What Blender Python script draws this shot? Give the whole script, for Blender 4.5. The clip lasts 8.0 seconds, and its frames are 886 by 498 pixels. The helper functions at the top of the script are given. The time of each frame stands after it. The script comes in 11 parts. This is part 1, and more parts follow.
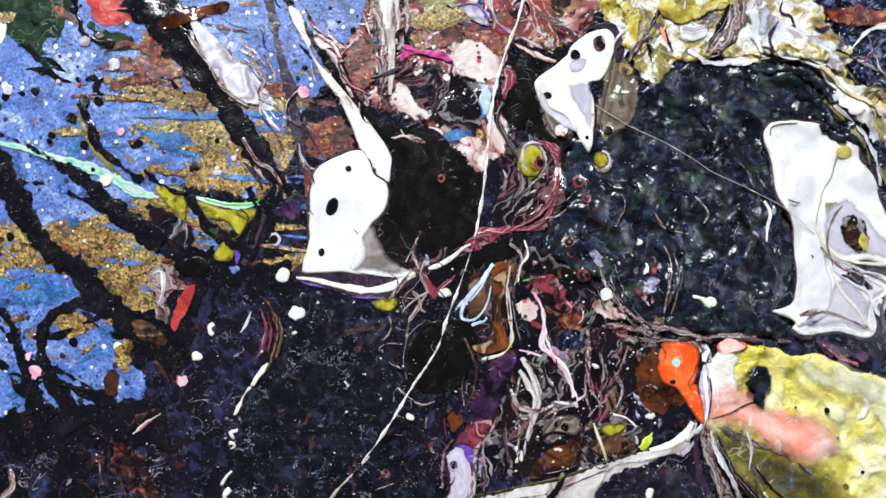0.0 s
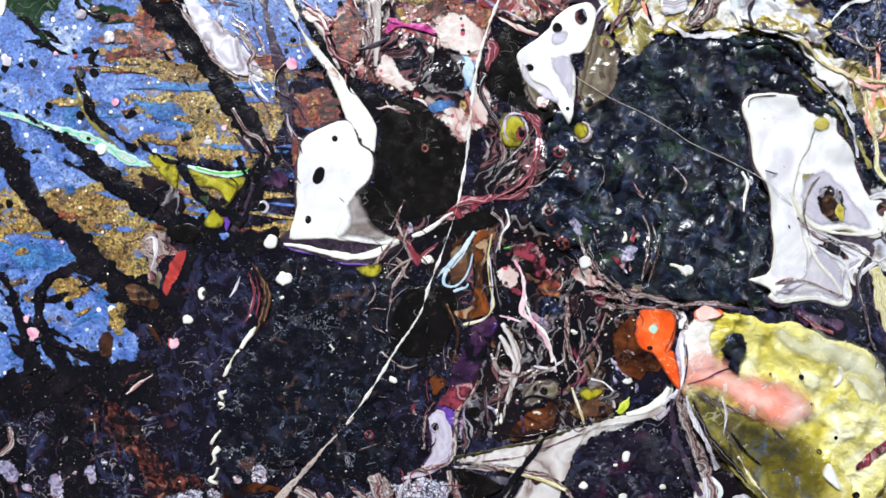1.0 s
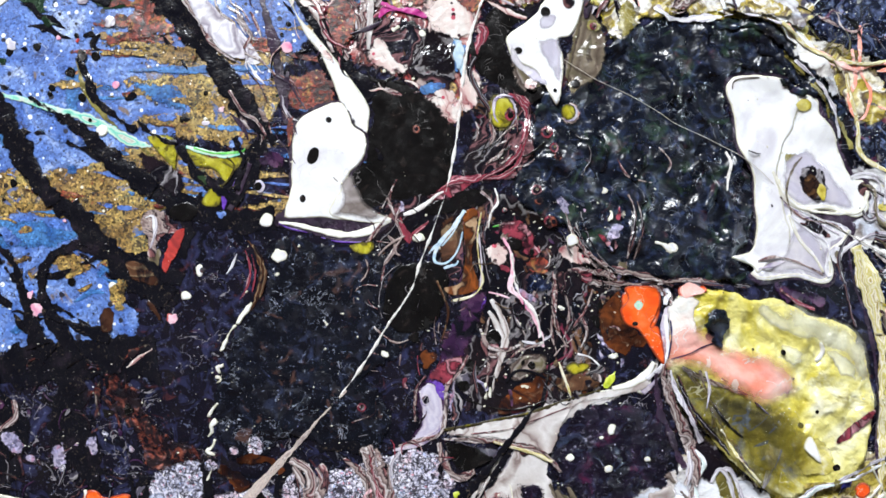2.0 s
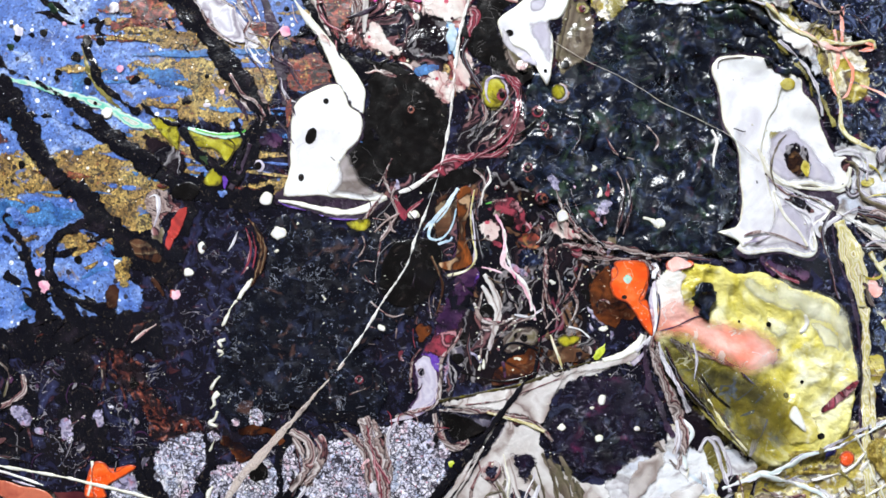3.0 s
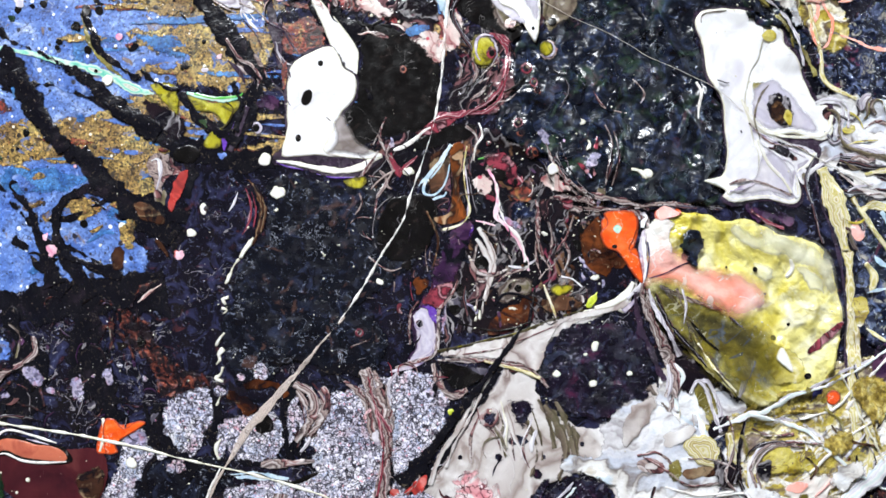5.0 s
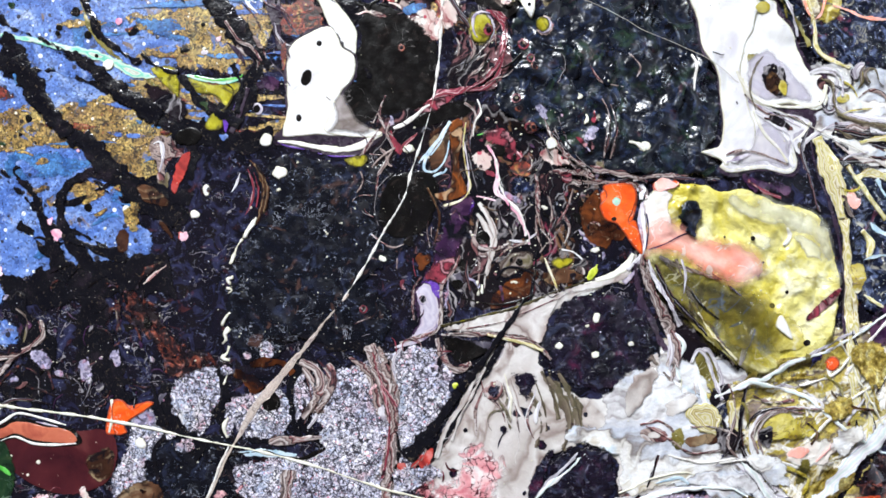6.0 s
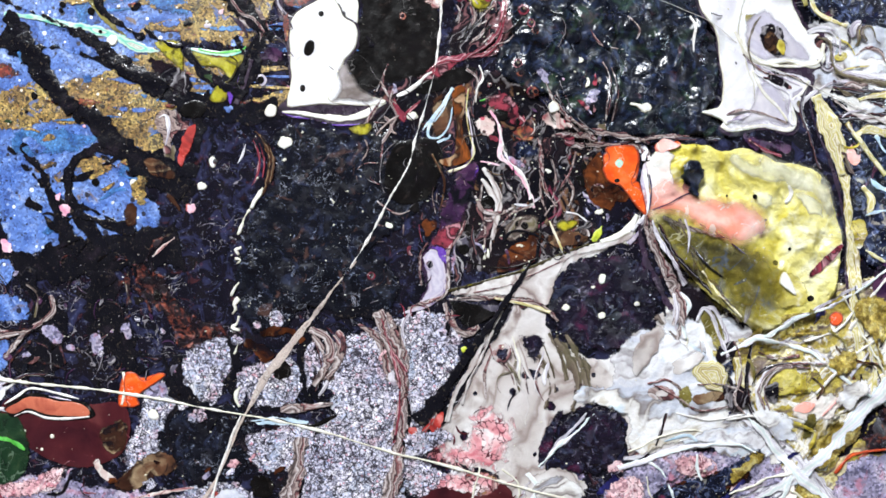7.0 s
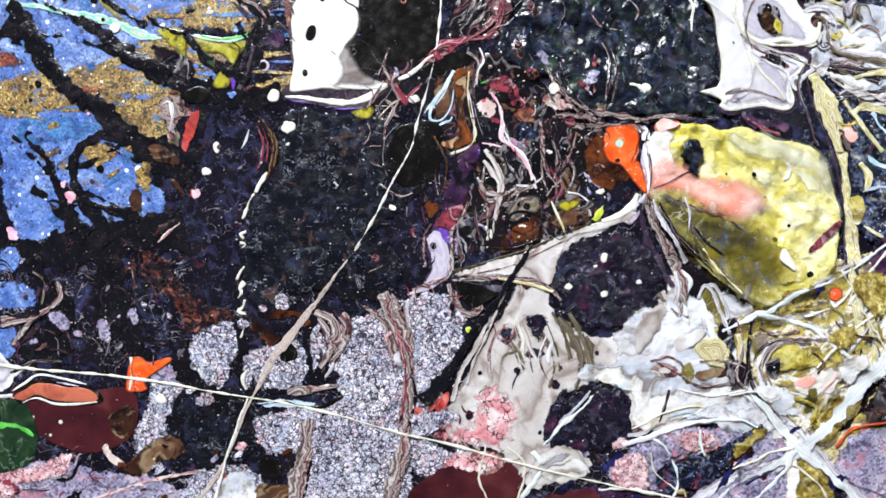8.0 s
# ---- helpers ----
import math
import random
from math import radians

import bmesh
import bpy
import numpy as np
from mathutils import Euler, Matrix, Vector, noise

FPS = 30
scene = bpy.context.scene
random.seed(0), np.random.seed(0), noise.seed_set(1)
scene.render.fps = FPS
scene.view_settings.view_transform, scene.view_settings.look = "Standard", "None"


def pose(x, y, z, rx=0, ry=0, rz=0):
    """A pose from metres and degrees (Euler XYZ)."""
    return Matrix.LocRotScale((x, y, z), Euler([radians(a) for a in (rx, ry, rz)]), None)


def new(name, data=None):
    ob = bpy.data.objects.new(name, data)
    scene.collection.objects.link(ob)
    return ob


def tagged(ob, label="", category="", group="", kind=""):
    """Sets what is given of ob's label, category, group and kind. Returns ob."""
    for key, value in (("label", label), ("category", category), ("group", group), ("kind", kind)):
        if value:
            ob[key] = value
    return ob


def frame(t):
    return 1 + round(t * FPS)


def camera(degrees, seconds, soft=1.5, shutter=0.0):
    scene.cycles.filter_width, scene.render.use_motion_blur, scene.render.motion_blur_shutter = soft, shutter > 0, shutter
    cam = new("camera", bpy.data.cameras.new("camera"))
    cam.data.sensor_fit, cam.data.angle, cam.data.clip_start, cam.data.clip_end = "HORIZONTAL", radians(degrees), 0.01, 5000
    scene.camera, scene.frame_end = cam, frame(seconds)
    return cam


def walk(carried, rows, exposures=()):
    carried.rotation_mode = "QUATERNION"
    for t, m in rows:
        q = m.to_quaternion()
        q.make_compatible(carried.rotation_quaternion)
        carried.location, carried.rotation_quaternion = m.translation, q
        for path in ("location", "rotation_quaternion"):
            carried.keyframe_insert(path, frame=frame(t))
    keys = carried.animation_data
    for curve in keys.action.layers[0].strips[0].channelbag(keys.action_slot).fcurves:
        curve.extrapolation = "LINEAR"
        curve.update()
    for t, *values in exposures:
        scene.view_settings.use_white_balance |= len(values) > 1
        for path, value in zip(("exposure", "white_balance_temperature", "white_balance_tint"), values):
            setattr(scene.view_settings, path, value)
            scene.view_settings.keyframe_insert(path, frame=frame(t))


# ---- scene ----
cam = camera(54.9, 8.0, soft=1.6)
METRES, EYE, TILT, LEAN, TURN = 0.035, 1.5, 1.488, 0.0, -0.187
ROWS = [
    (0.0, 0.0, 0.0, 0.0, -0.0, 0.0, 0.0),
    (0.5, 0.0659, -0.0417, -0.0353, 0.63, -0.46, -0.28),
    (1.0, 0.1309, -0.0873, -0.0848, 1.1, -0.69, -0.31),
    (1.5, 0.1698, -0.1294, -0.1192, 1.43, -0.84, -0.39),
    (3.0, 0.2499, -0.2837, -0.2668, 1.96, -0.7, -0.08),
    (3.5, 0.2584, -0.3237, -0.2989, 2.03, -0.81, 0.23),
    (4.0, 0.2676, -0.3454, -0.3279, 2.07, -1.0, 0.53),
    (4.5, 0.2745, -0.3691, -0.3717, 2.04, -1.22, 0.85),
    (6.0, 0.2546, -0.4363, -0.4903, 1.75, -1.81, 2.44),
    (6.5, 0.2352, -0.4568, -0.5469, 1.71, -1.96, 3.13),
    (7.0, 0.209, -0.4786, -0.6308, 1.51, -1.92, 3.78),
    (7.5, 0.1855, -0.4981, -0.6878, 1.31, -1.91, 4.26),
    (8.0, 0.1717, -0.518, -0.7036, 1.21, -2.02, 4.54),
]
walk(cam, [(t, pose(0, 0, EYE, TILT, LEAN, TURN) @ pose(METRES * x, METRES * y, METRES * z, 90 + pitch, roll, yaw)) for t, x, y, z, yaw, pitch, roll in ROWS],
     exposures=[(0.0, 0.39), (8.0, 0.55)])

# ---- light from unseen sources: the sky, an added window lamp and an added ceiling lamp ----
world = bpy.data.worlds.new("sky")
scene.world = world
world.use_nodes = True
sky = world.node_tree.nodes.new("ShaderNodeTexSky")
sky.sky_type, sky.sun_disc, sky.sun_elevation, sky.sun_rotation = "NISHITA", False, radians(40), radians(150)
world.node_tree.links.new(sky.outputs["Color"], world.node_tree.nodes["Background"].inputs["Color"])
world.node_tree.nodes["Background"].inputs["Strength"].default_value = 0.12
lamp_data = bpy.data.lights.new("added_window_light", "AREA")
lamp_data.shape, lamp_data.size, lamp_data.size_y, lamp_data.energy, lamp_data.color = "RECTANGLE", 1.2, 1.1, 735, (0.78, 0.88, 1.0)
new("added_window_light", lamp_data).matrix_world = pose(3.2, -2.395, 1.85, 90, 0, 180)
# extra fill light from above, added
bulb = bpy.data.lights.new("added_ceiling_fill", "AREA")
bulb.shape, bulb.size, bulb.energy, bulb.color = "DISK", 0.34, 34, (0.92, 0.96, 1.0)
new("added_ceiling_fill", bulb).matrix_world = pose(-0.35, -0.75, 2.425, 0, 0, 0)


# ---- materials; lengths in millimetres ----
class Paint:
    """A small builder of node materials. Coordinates are the object's own, in millimetres."""

    def __init__(self, name, rough=0.3, metal=0.0, gloss=0.5):
        self.mat = bpy.data.materials.new(name)
        self.mat.use_nodes = True
        self.tree = self.mat.node_tree
        self.shader = self.tree.nodes["Principled BSDF"]
        self.shader.inputs["Roughness"].default_value = rough
        self.shader.inputs["Metallic"].default_value = metal
        self.shader.inputs["Specular IOR Level"].default_value = gloss
        scale = self.node("ShaderNodeVectorMath", operation="SCALE")
        scale.inputs["Scale"].default_value = 1000
        self.tree.links.new(self.node("ShaderNodeTexCoord").outputs["Object"], scale.inputs[0])
        self.at = scale.outputs[0]
        self.colour = None

    def node(self, kind, **props):
        n = self.tree.nodes.new(kind)
        for key, value in props.items():
            if key == "operation":
                n.operation = value
            elif key == "feature":
                n.feature = value
            elif key == "blend_type":
                n.blend_type = value
            elif key == "attribute_name":
                n.attribute_name = value
        return n

    def maths(self, op, a, b=None, c=None):
        n = self.node("ShaderNodeMath", operation=op)
        for slot, value in zip(n.inputs, (a, b, c)):
            if isinstance(value, (int, float)):
                slot.default_value = value
            elif value is not None:
                self.tree.links.new(value, slot)
        return n.outputs[0]

    def noise(self, scale, detail=4.0, warp=0.0, rough=0.55):
        n = self.node("ShaderNodeTexNoise")
        n.inputs["Scale"].default_value, n.inputs["Detail"].default_value = scale, detail
        n.inputs["Distortion"].default_value, n.inputs["Roughness"].default_value = warp, rough
        self.tree.links.new(self.at, n.inputs["Vector"])
        return n.outputs[0]

    def combed(self, angle, reach=5.0, size=0.11, pull=0.28):
        """Coordinates that wander by that reach and are then drawn out in one direction, as wet paint is when it is dragged."""
        wob, add = self.node("ShaderNodeTexNoise"), self.node("ShaderNodeVectorMath", operation="MULTIPLY_ADD")
        wob.inputs["Scale"].default_value, wob.inputs["Detail"].default_value = size, 4
        self.tree.links.new(self.at, wob.inputs["Vector"])
        self.tree.links.new(wob.outputs["Color"], add.inputs[0])
        add.inputs[1].default_value = (reach * 3, reach * 3, 0)
        self.tree.links.new(self.at, add.inputs[2])
        turn = self.node("ShaderNodeMapping")
        turn.vector_type = "TEXTURE"
        turn.inputs["Rotation"].default_value = (0, 0, radians(angle))
        turn.inputs["Scale"].default_value = (1 / pull, 1, 1)
        self.tree.links.new(add.outputs[0], turn.inputs["Vector"])
        return turn.outputs[0]

    def cells(self, scale, feature="F1", bend=0.0):
        n = self.node("ShaderNodeTexVoronoi", feature=feature)
        n.inputs["Scale"].default_value = scale
        at = self.at
        if bend:
            wob, add = self.node("ShaderNodeTexNoise"), self.node("ShaderNodeVectorMath", operation="MULTIPLY_ADD")
            wob.inputs["Scale"].default_value, wob.inputs["Detail"].default_value = scale * 0.9, 3
            self.tree.links.new(self.at, wob.inputs["Vector"])
            self.tree.links.new(wob.outputs["Color"], add.inputs[0])
            add.inputs[1].default_value = (bend, bend, bend)
            self.tree.links.new(self.at, add.inputs[2])
            at = add.outputs[0]
        self.tree.links.new(at, n.inputs["Vector"])
        return n

    def rim(self):
        return self.node("ShaderNodeAttribute", attribute_name="rim").outputs["Fac"]

    def ramp(self, fac, stops, hard=False):
        n = self.node("ShaderNodeValToRGB")
        n.color_ramp.interpolation = "CONSTANT" if hard else "LINEAR"
        e = n.color_ramp.elements
        while len(e) < len(stops):
            e.new(0.5)
        for slot, (place, c) in zip(e, stops):
            slot.position, slot.color = place, (*c, 1)
        self.tree.links.new(fac, n.inputs["Fac"])
        return n.outputs["Color"]

    def mix(self, fac, a, b, how="MIX"):
        n = self.node("ShaderNodeMix", blend_type=how)
        n.data_type = "RGBA"
        n.blend_type = how
        for slot, value in ((n.inputs[0], fac), (n.inputs[6], a), (n.inputs[7], b)):
            if isinstance(value, (int, float)):
                slot.default_value = value
            elif isinstance(value, tuple):
                slot.default_value = (*value, 1)
            else:
                self.tree.links.new(value, slot)
        return n.outputs[2]

    def clouds(self, stops, scale, warp=0.0, detail=5.0, contour=0.0, along=0.0, across=0.0, comb=None):
        """Base colour: soft clouds, or with contour the fine bands of poured paint, which along draws out beside the rim, across lays along a run, and comb drags in that direction."""
        plain = self.at
        if comb is not None:
            self.at = self.combed(comb)
        f = self.noise(scale, detail, warp)
        self.at = plain
        if along:
            f = self.maths("ADD", self.maths("MULTIPLY", self.rim(), along), f)
        if contour:
            f = self.maths("MULTIPLY", f, contour)
            if across:
                f = self.maths("MULTIPLY_ADD", self.node("ShaderNodeAttribute", attribute_name="across").outputs["Fac"], across, f)
            f = self.maths("PINGPONG", f, 1.0)
        else:
            f = self.maths("MULTIPLY_ADD", f, 2.2, -0.6)
        self.colour = self.ramp(f, stops)
        return self

    def film(self, colour, scale, low, high, warp=0.5, amount=1.0, detail=6.0):
        """A broken film of another colour, where a noise passes from low to high."""
        n = self.node("ShaderNodeMapRange")
        n.inputs[1].default_value, n.inputs[2].default_value, n.inputs[4].default_value = low, high, amount
        self.tree.links.new(self.noise(scale, detail, warp, 0.62), n.inputs[0])
        self.colour = self.mix(n.outputs[0], self.colour, colour)
        return self

    def veins(self, colour, scale, width, warp=1.0, amount=0.8, gate=0.5):
        """Thin wandering lines along the middle of a noise, only where a broader noise lets them."""
        f = self.maths("ABSOLUTE", self.maths("SUBTRACT", self.noise(scale, 3, warp), 0.5))
        f = self.maths("LESS_THAN", f, width)
        g = self.maths("GREATER_THAN", self.noise(scale * 0.6, 2), gate)
        self.colour = self.mix(self.maths("MULTIPLY", self.maths("MULTIPLY", f, g), amount), self.colour, colour)
        return self

    def grains(self, stops, scale, amount=1.0, how="MIX"):
        """Grit or glitter: each grain takes its colour by chance from the stops."""
        n = self.cells(scale)
        s = self.node("ShaderNodeSeparateColor")
        self.tree.links.new(n.outputs["Color"], s.inputs[0])
        c = self.ramp(s.outputs[0], stops, hard=True)
        self.colour = self.mix(amount, self.colour, c, how)
        return self

    def specks(self, colour, scale, radius, share, amount=1.0):
        """Round specks of the given radius, in cells, on that share of the cells."""
        n = self.cells(scale)
        s = self.node("ShaderNodeSeparateColor")
        self.tree.links.new(n.outputs["Color"], s.inputs[0])
        inside = self.maths("LESS_THAN", n.outputs["Distance"], self.maths("MULTIPLY", s.outputs[1], radius * 2))
        keep = self.maths("LESS_THAN", s.outputs[0], share)
        self.colour = self.mix(self.maths("MULTIPLY", self.maths("MULTIPLY", inside, keep), amount), self.colour, colour)
        return self

    def cracks(self, colour, scale, width, gate=0.45):
        n = self.cells(scale, "DISTANCE_TO_EDGE", 1.4 / scale)
        f = self.maths("LESS_THAN", n.outputs["Distance"], width)
        g = self.maths("GREATER_THAN", self.noise(scale * 0.5, 3), gate)
        self.colour = self.mix(self.maths("MULTIPLY", f, g), self.colour, colour)
        return self

    def edge(self, colour, width, wobble=0.6, amount=1.0):
        """The seam where the paint thins out at its rim."""
        d = self.maths("ADD", self.rim(), self.maths("MULTIPLY_ADD", self.noise(0.9, 3), -2 * wobble * width, wobble * width))
        n = self.node("ShaderNodeMapRange")
        n.inputs[1].default_value, n.inputs[2].default_value, n.inputs[3].default_value, n.inputs[4].default_value = width * 0.3, width, amount, 0
        self.tree.links.new(d, n.inputs[0])
        self.colour = self.mix(n.outputs[0], self.colour, colour)
        return self

    def frayed(self, width=0.8, scale=0.9, soft=0.12, torn=1.2, by="fray"):
        """Paint that breaks up towards its rim, so that what lies beneath shows through."""
        f = self.maths("DIVIDE", self.node("ShaderNodeAttribute", attribute_name=by).outputs["Fac"], width)
        f = self.maths("ADD", f, self.maths("MULTIPLY_ADD", self.noise(scale, 6, 0.8, 0.65), 2 * torn, -torn))
        n = self.node("ShaderNodeMapRange")
        n.inputs[1].default_value, n.inputs[2].default_value = 0.45 - soft, 0.45 + soft
        self.tree.links.new(f, n.inputs[0])
        self.tree.links.new(n.outputs[0], self.shader.inputs["Alpha"])
        return self

    def patchy(self, low, high, scale=0.5):
        """Roughness that wanders from low to high."""
        n = self.node("ShaderNodeMapRange")
        n.inputs[1].default_value, n.inputs[2].default_value, n.inputs[3].default_value, n.inputs[4].default_value = 0.35, 0.65, low, high
        self.tree.links.new(self.noise(scale, 4), n.inputs[0])
        self.tree.links.new(n.outputs[0], self.shader.inputs["Roughness"])
        return self

    def done(self, bumps=((1.2, 0.05), (6, 0.01)), detail=3):
        """bumps: (cycles a millimetre, depth in millimetres)."""
        self.tree.links.new(self.colour, self.shader.inputs["Base Color"])
        before = None
        for scale, depth in bumps:
            b = self.node("ShaderNodeBump")
            b.inputs["Strength"].default_value, b.inputs["Distance"].default_value = 1.0, depth * 0.001
            self.tree.links.new(self.noise(scale, detail, 0.4), b.inputs["Height"])
            if before:
                self.tree.links.new(before, b.inputs["Normal"])
            before = b.outputs["Normal"]
        if before:
            self.tree.links.new(before, self.shader.inputs["Normal"])
        return self.mat


BLACK, INK = (0.0044, 0.0043, 0.0078), (0.008, 0.0066, 0.0135)
WHITE = (0.86, 0.86, 0.87)
ORANGE = (0.90, 0.12, 0.015)

black_coat = (Paint("black_paint").clouds([(0.2, BLACK), (0.6, INK), (0.9, (0.010, 0.008, 0.010))], 0.25)
              .film((0.11, 0.03, 0.03), 0.35, 0.60, 0.70, 1.2, 0.5).film((0.045, 0.05, 0.13), 0.3, 0.52, 0.68, 1.2, 0.6).film((0.16, 0.18, 0.28), 1.2, 0.60, 0.70, 1.6, 0.8)
              .veins((0.26, 0.24, 0.26), 0.22, 0.006, 1.4, 0.8, 0.56).film((0.30, 0.30, 0.36), 0.5, 0.66, 0.74, 2.0, 0.6)
              .specks((0.7, 0.7, 0.75), 1.3, 0.08, 0.05).patchy(0.08, 0.22).done(((0.5, 0.14), (1.6, 0.05), (5, 0.006))))
# The bluish film and base tint paint in highlights on the lumps.
black_lumpy = (Paint("black_lumpy_paint", gloss=0.42).clouds([(0.2, (0.004, 0.005, 0.009)), (0.7, (0.005, 0.007, 0.015)), (0.95, (0.010, 0.017, 0.020))], 0.3)
               .film((0.10, 0.15, 0.34), 0.4, 0.52, 0.78, 1.6, 0.34, 5.0).film((0.03, 0.06, 0.03), 0.25, 0.55, 0.68, 1.0, 0.6).film((0.10, 0.04, 0.05), 0.3, 0.62, 0.72, 1.0, 0.6)
               .veins((0.20, 0.22, 0.26), 0.25, 0.005, 1.2, 0.6, 0.54).specks((0.7, 0.7, 0.8), 1.3, 0.07, 0.05).specks((0.6, 0.65, 0.8), 2.4, 0.08, 0.04)
               .patchy(0.22, 0.35, 0.4).frayed(0.6, 0.6).done(((0.22, 1.35), (0.6, 0.34), (2.0, 0.03)), 1.6))
black_smooth = (Paint("smooth_black_paint").clouds([(0.2, (0.0035, 0.003, 0.003)), (0.8, (0.006, 0.005, 0.005))], 0.2)
                .veins((0.14, 0.13, 0.13), 0.2, 0.005, 1.6, 0.7, 0.55).film((0.03, 0.022, 0.02), 0.4, 0.56, 0.7, 1.4, 0.7).patchy(0.16, 0.3).frayed(0.4, 0.7).done(((0.35, 0.10), (1.5, 0.02))))
black_dry = (Paint("dry_black_paint").clouds([(0.2, BLACK), (0.8, (0.005, 0.006, 0.011))], 0.3)
             .film((0.04, 0.05, 0.10), 0.35, 0.54, 0.70, 1.0, 0.5).film((0.26, 0.30, 0.42), 0.9, 0.61, 0.72, 2.0, 0.85).film((0.10, 0.05, 0.04), 0.3, 0.60, 0.70, 1.0, 0.7)
             .veins((0.4, 0.42, 0.5), 0.35, 0.007, 1.8, 0.6, 0.58).specks((0.85, 0.85, 0.9), 1.1, 0.08, 0.07).patchy(0.14, 0.34).frayed(1, 0.6).done(((0.7, 0.14), (2, 0.06), (6, 0.01))))
black_branch = (Paint("black_branch_paint").clouds([(0.2, BLACK), (0.7, (0.0065, 0.006, 0.009)), (0.95, (0.016, 0.012, 0.018))], 0.35)
                .film((0.14, 0.11, 0.08), 1.3, 0.60, 0.70, 1.4, 0.6).specks((0.4, 0.38, 0.4), 1.8, 0.09, 0.12).patchy(0.1, 0.26).frayed(0.5, 0.9).done(((0.8, 0.12), (3, 0.03))))
purple_branch = (Paint("dark_purple_paint").clouds([(0.2, (0.015, 0.010, 0.018)), (0.8, (0.045, 0.025, 0.05))], 0.4, 0.5)
                 .veins((0.20, 0.16, 0.2), 0.6, 0.012, 1.0, 0.5, 0.5).patchy(0.2, 0.4).frayed(0.5, 0.8).done(((1.2, 0.08), (4, 0.02))))
# The lilac-grey film is mottling, with the whites' soft shading painted in.
white_gloss = (Paint("white_paint").clouds([(0.0, WHITE), (0.6, (0.82, 0.82, 0.83)), (1.0, (0.60, 0.58, 0.64))], 0.12, 0.8).film((0.54, 0.51, 0.55), 0.10, 0.58, 0.72, 1.0, 0.55, 5.0).specks((0.3, 0.27, 0.3), 0.7, 0.05, 0.10)
               .veins((0.5, 0.47, 0.52), 0.16, 0.004, 1.0, 0.4, 0.56).edge((0.62, 0.58, 0.40), 0.25, 0.8, 0.7).patchy(0.18, 0.3).done(((0.35, 0.06), (3, 0.006))))
white_marbled = (Paint("white_marbled_paint").clouds([(0.0, (0.82, 0.82, 0.84)), (0.26, (0.62, 0.60, 0.66)), (0.36, (0.34, 0.31, 0.38)), (0.42, (0.70, 0.68, 0.73)), (0.62, (0.80, 0.79, 0.81)), (0.72, (0.50, 0.47, 0.55)), (0.8, (0.76, 0.74, 0.77)), (0.93, (0.28, 0.24, 0.30)), (1.0, (0.70, 0.67, 0.72))], 0.10, 0.6, 3.5, 2.4, 0.05, 0.5, 60)
                 .film((0.30, 0.28, 0.35), 0.12, 0.58, 0.68, 1.4, 0.6, 4.0).patchy(0.12, 0.26).frayed(0.4, 0.6).done(((0.4, 0.1), (3, 0.008))))
cream_marbled = (Paint("cream_marbled_paint").clouds([(0.0, (0.62, 0.58, 0.57)), (0.26, (0.52, 0.47, 0.45)), (0.36, (0.30, 0.24, 0.22)), (0.42, (0.52, 0.47, 0.45)), (0.62, (0.66, 0.63, 0.62)), (0.74, (0.42, 0.36, 0.34)), (0.80, (0.22, 0.16, 0.15)), (0.84, (0.48, 0.42, 0.40)), (1.0, (0.62, 0.58, 0.57))],
                                                     0.07, 0.6, 3.5, 3.2, 0.03, 0.5, 75).film((0.80, 0.79, 0.79), 0.06, 0.54, 0.66, 1.2, 0.8, 3.0).film((0.34, 0.27, 0.25), 0.10, 0.58, 0.68, 1.4, 0.6, 4.0).specks((0.2, 0.15, 0.16), 0.5, 0.06, 0.2).patchy(0.12, 0.28).frayed(0.6, 0.6).done(((0.3, 0.2), (1.2, 0.06), (4, 0.01))))
threads_marbled = (Paint("thread_marbled_paint").clouds([(0.0, (0.03, 0.02, 0.02)), (0.16, (0.34, 0.27, 0.26)), (0.26, (0.60, 0.55, 0.54)), (0.34, (0.10, 0.06, 0.06)), (0.52, (0.40, 0.31, 0.29)), (0.60, INK), (0.74, (0.24, 0.10, 0.10)), (0.84, (0.52, 0.46, 0.45)), (0.92, (0.05, 0.03, 0.03)), (1.0, (0.30, 0.24, 0.24))],
                                                        0.16, 0.9, 5.0, 3.0, 0.0, 0.55).patchy(0.12, 0.28).frayed(0.5, 0.7).done(((0.6, 0.14), (4, 0.015))))
dark_marbled = (Paint("dark_marbled_paint").clouds([(0.0, BLACK), (0.34, (0.012, 0.008, 0.012)), (0.40, (0.30, 0.28, 0.30)), (0.44, BLACK), (0.62, (0.02, 0.012, 0.016)), (0.68, (0.20, 0.09, 0.09)), (0.72, BLACK), (0.86, (0.10, 0.09, 0.12)), (0.90, (0.40, 0.37, 0.38)), (0.94, BLACK), (1.0, INK)],
                                                   0.10, 0.6, 4.5, 3.0, 0.0, 0.7, 70).specks((0.7, 0.7, 0.7), 1.2, 0.08, 0.08).patchy(0.1, 0.25).frayed(0.7, 0.8).done(((0.6, 0.2), (2, 0.05))))
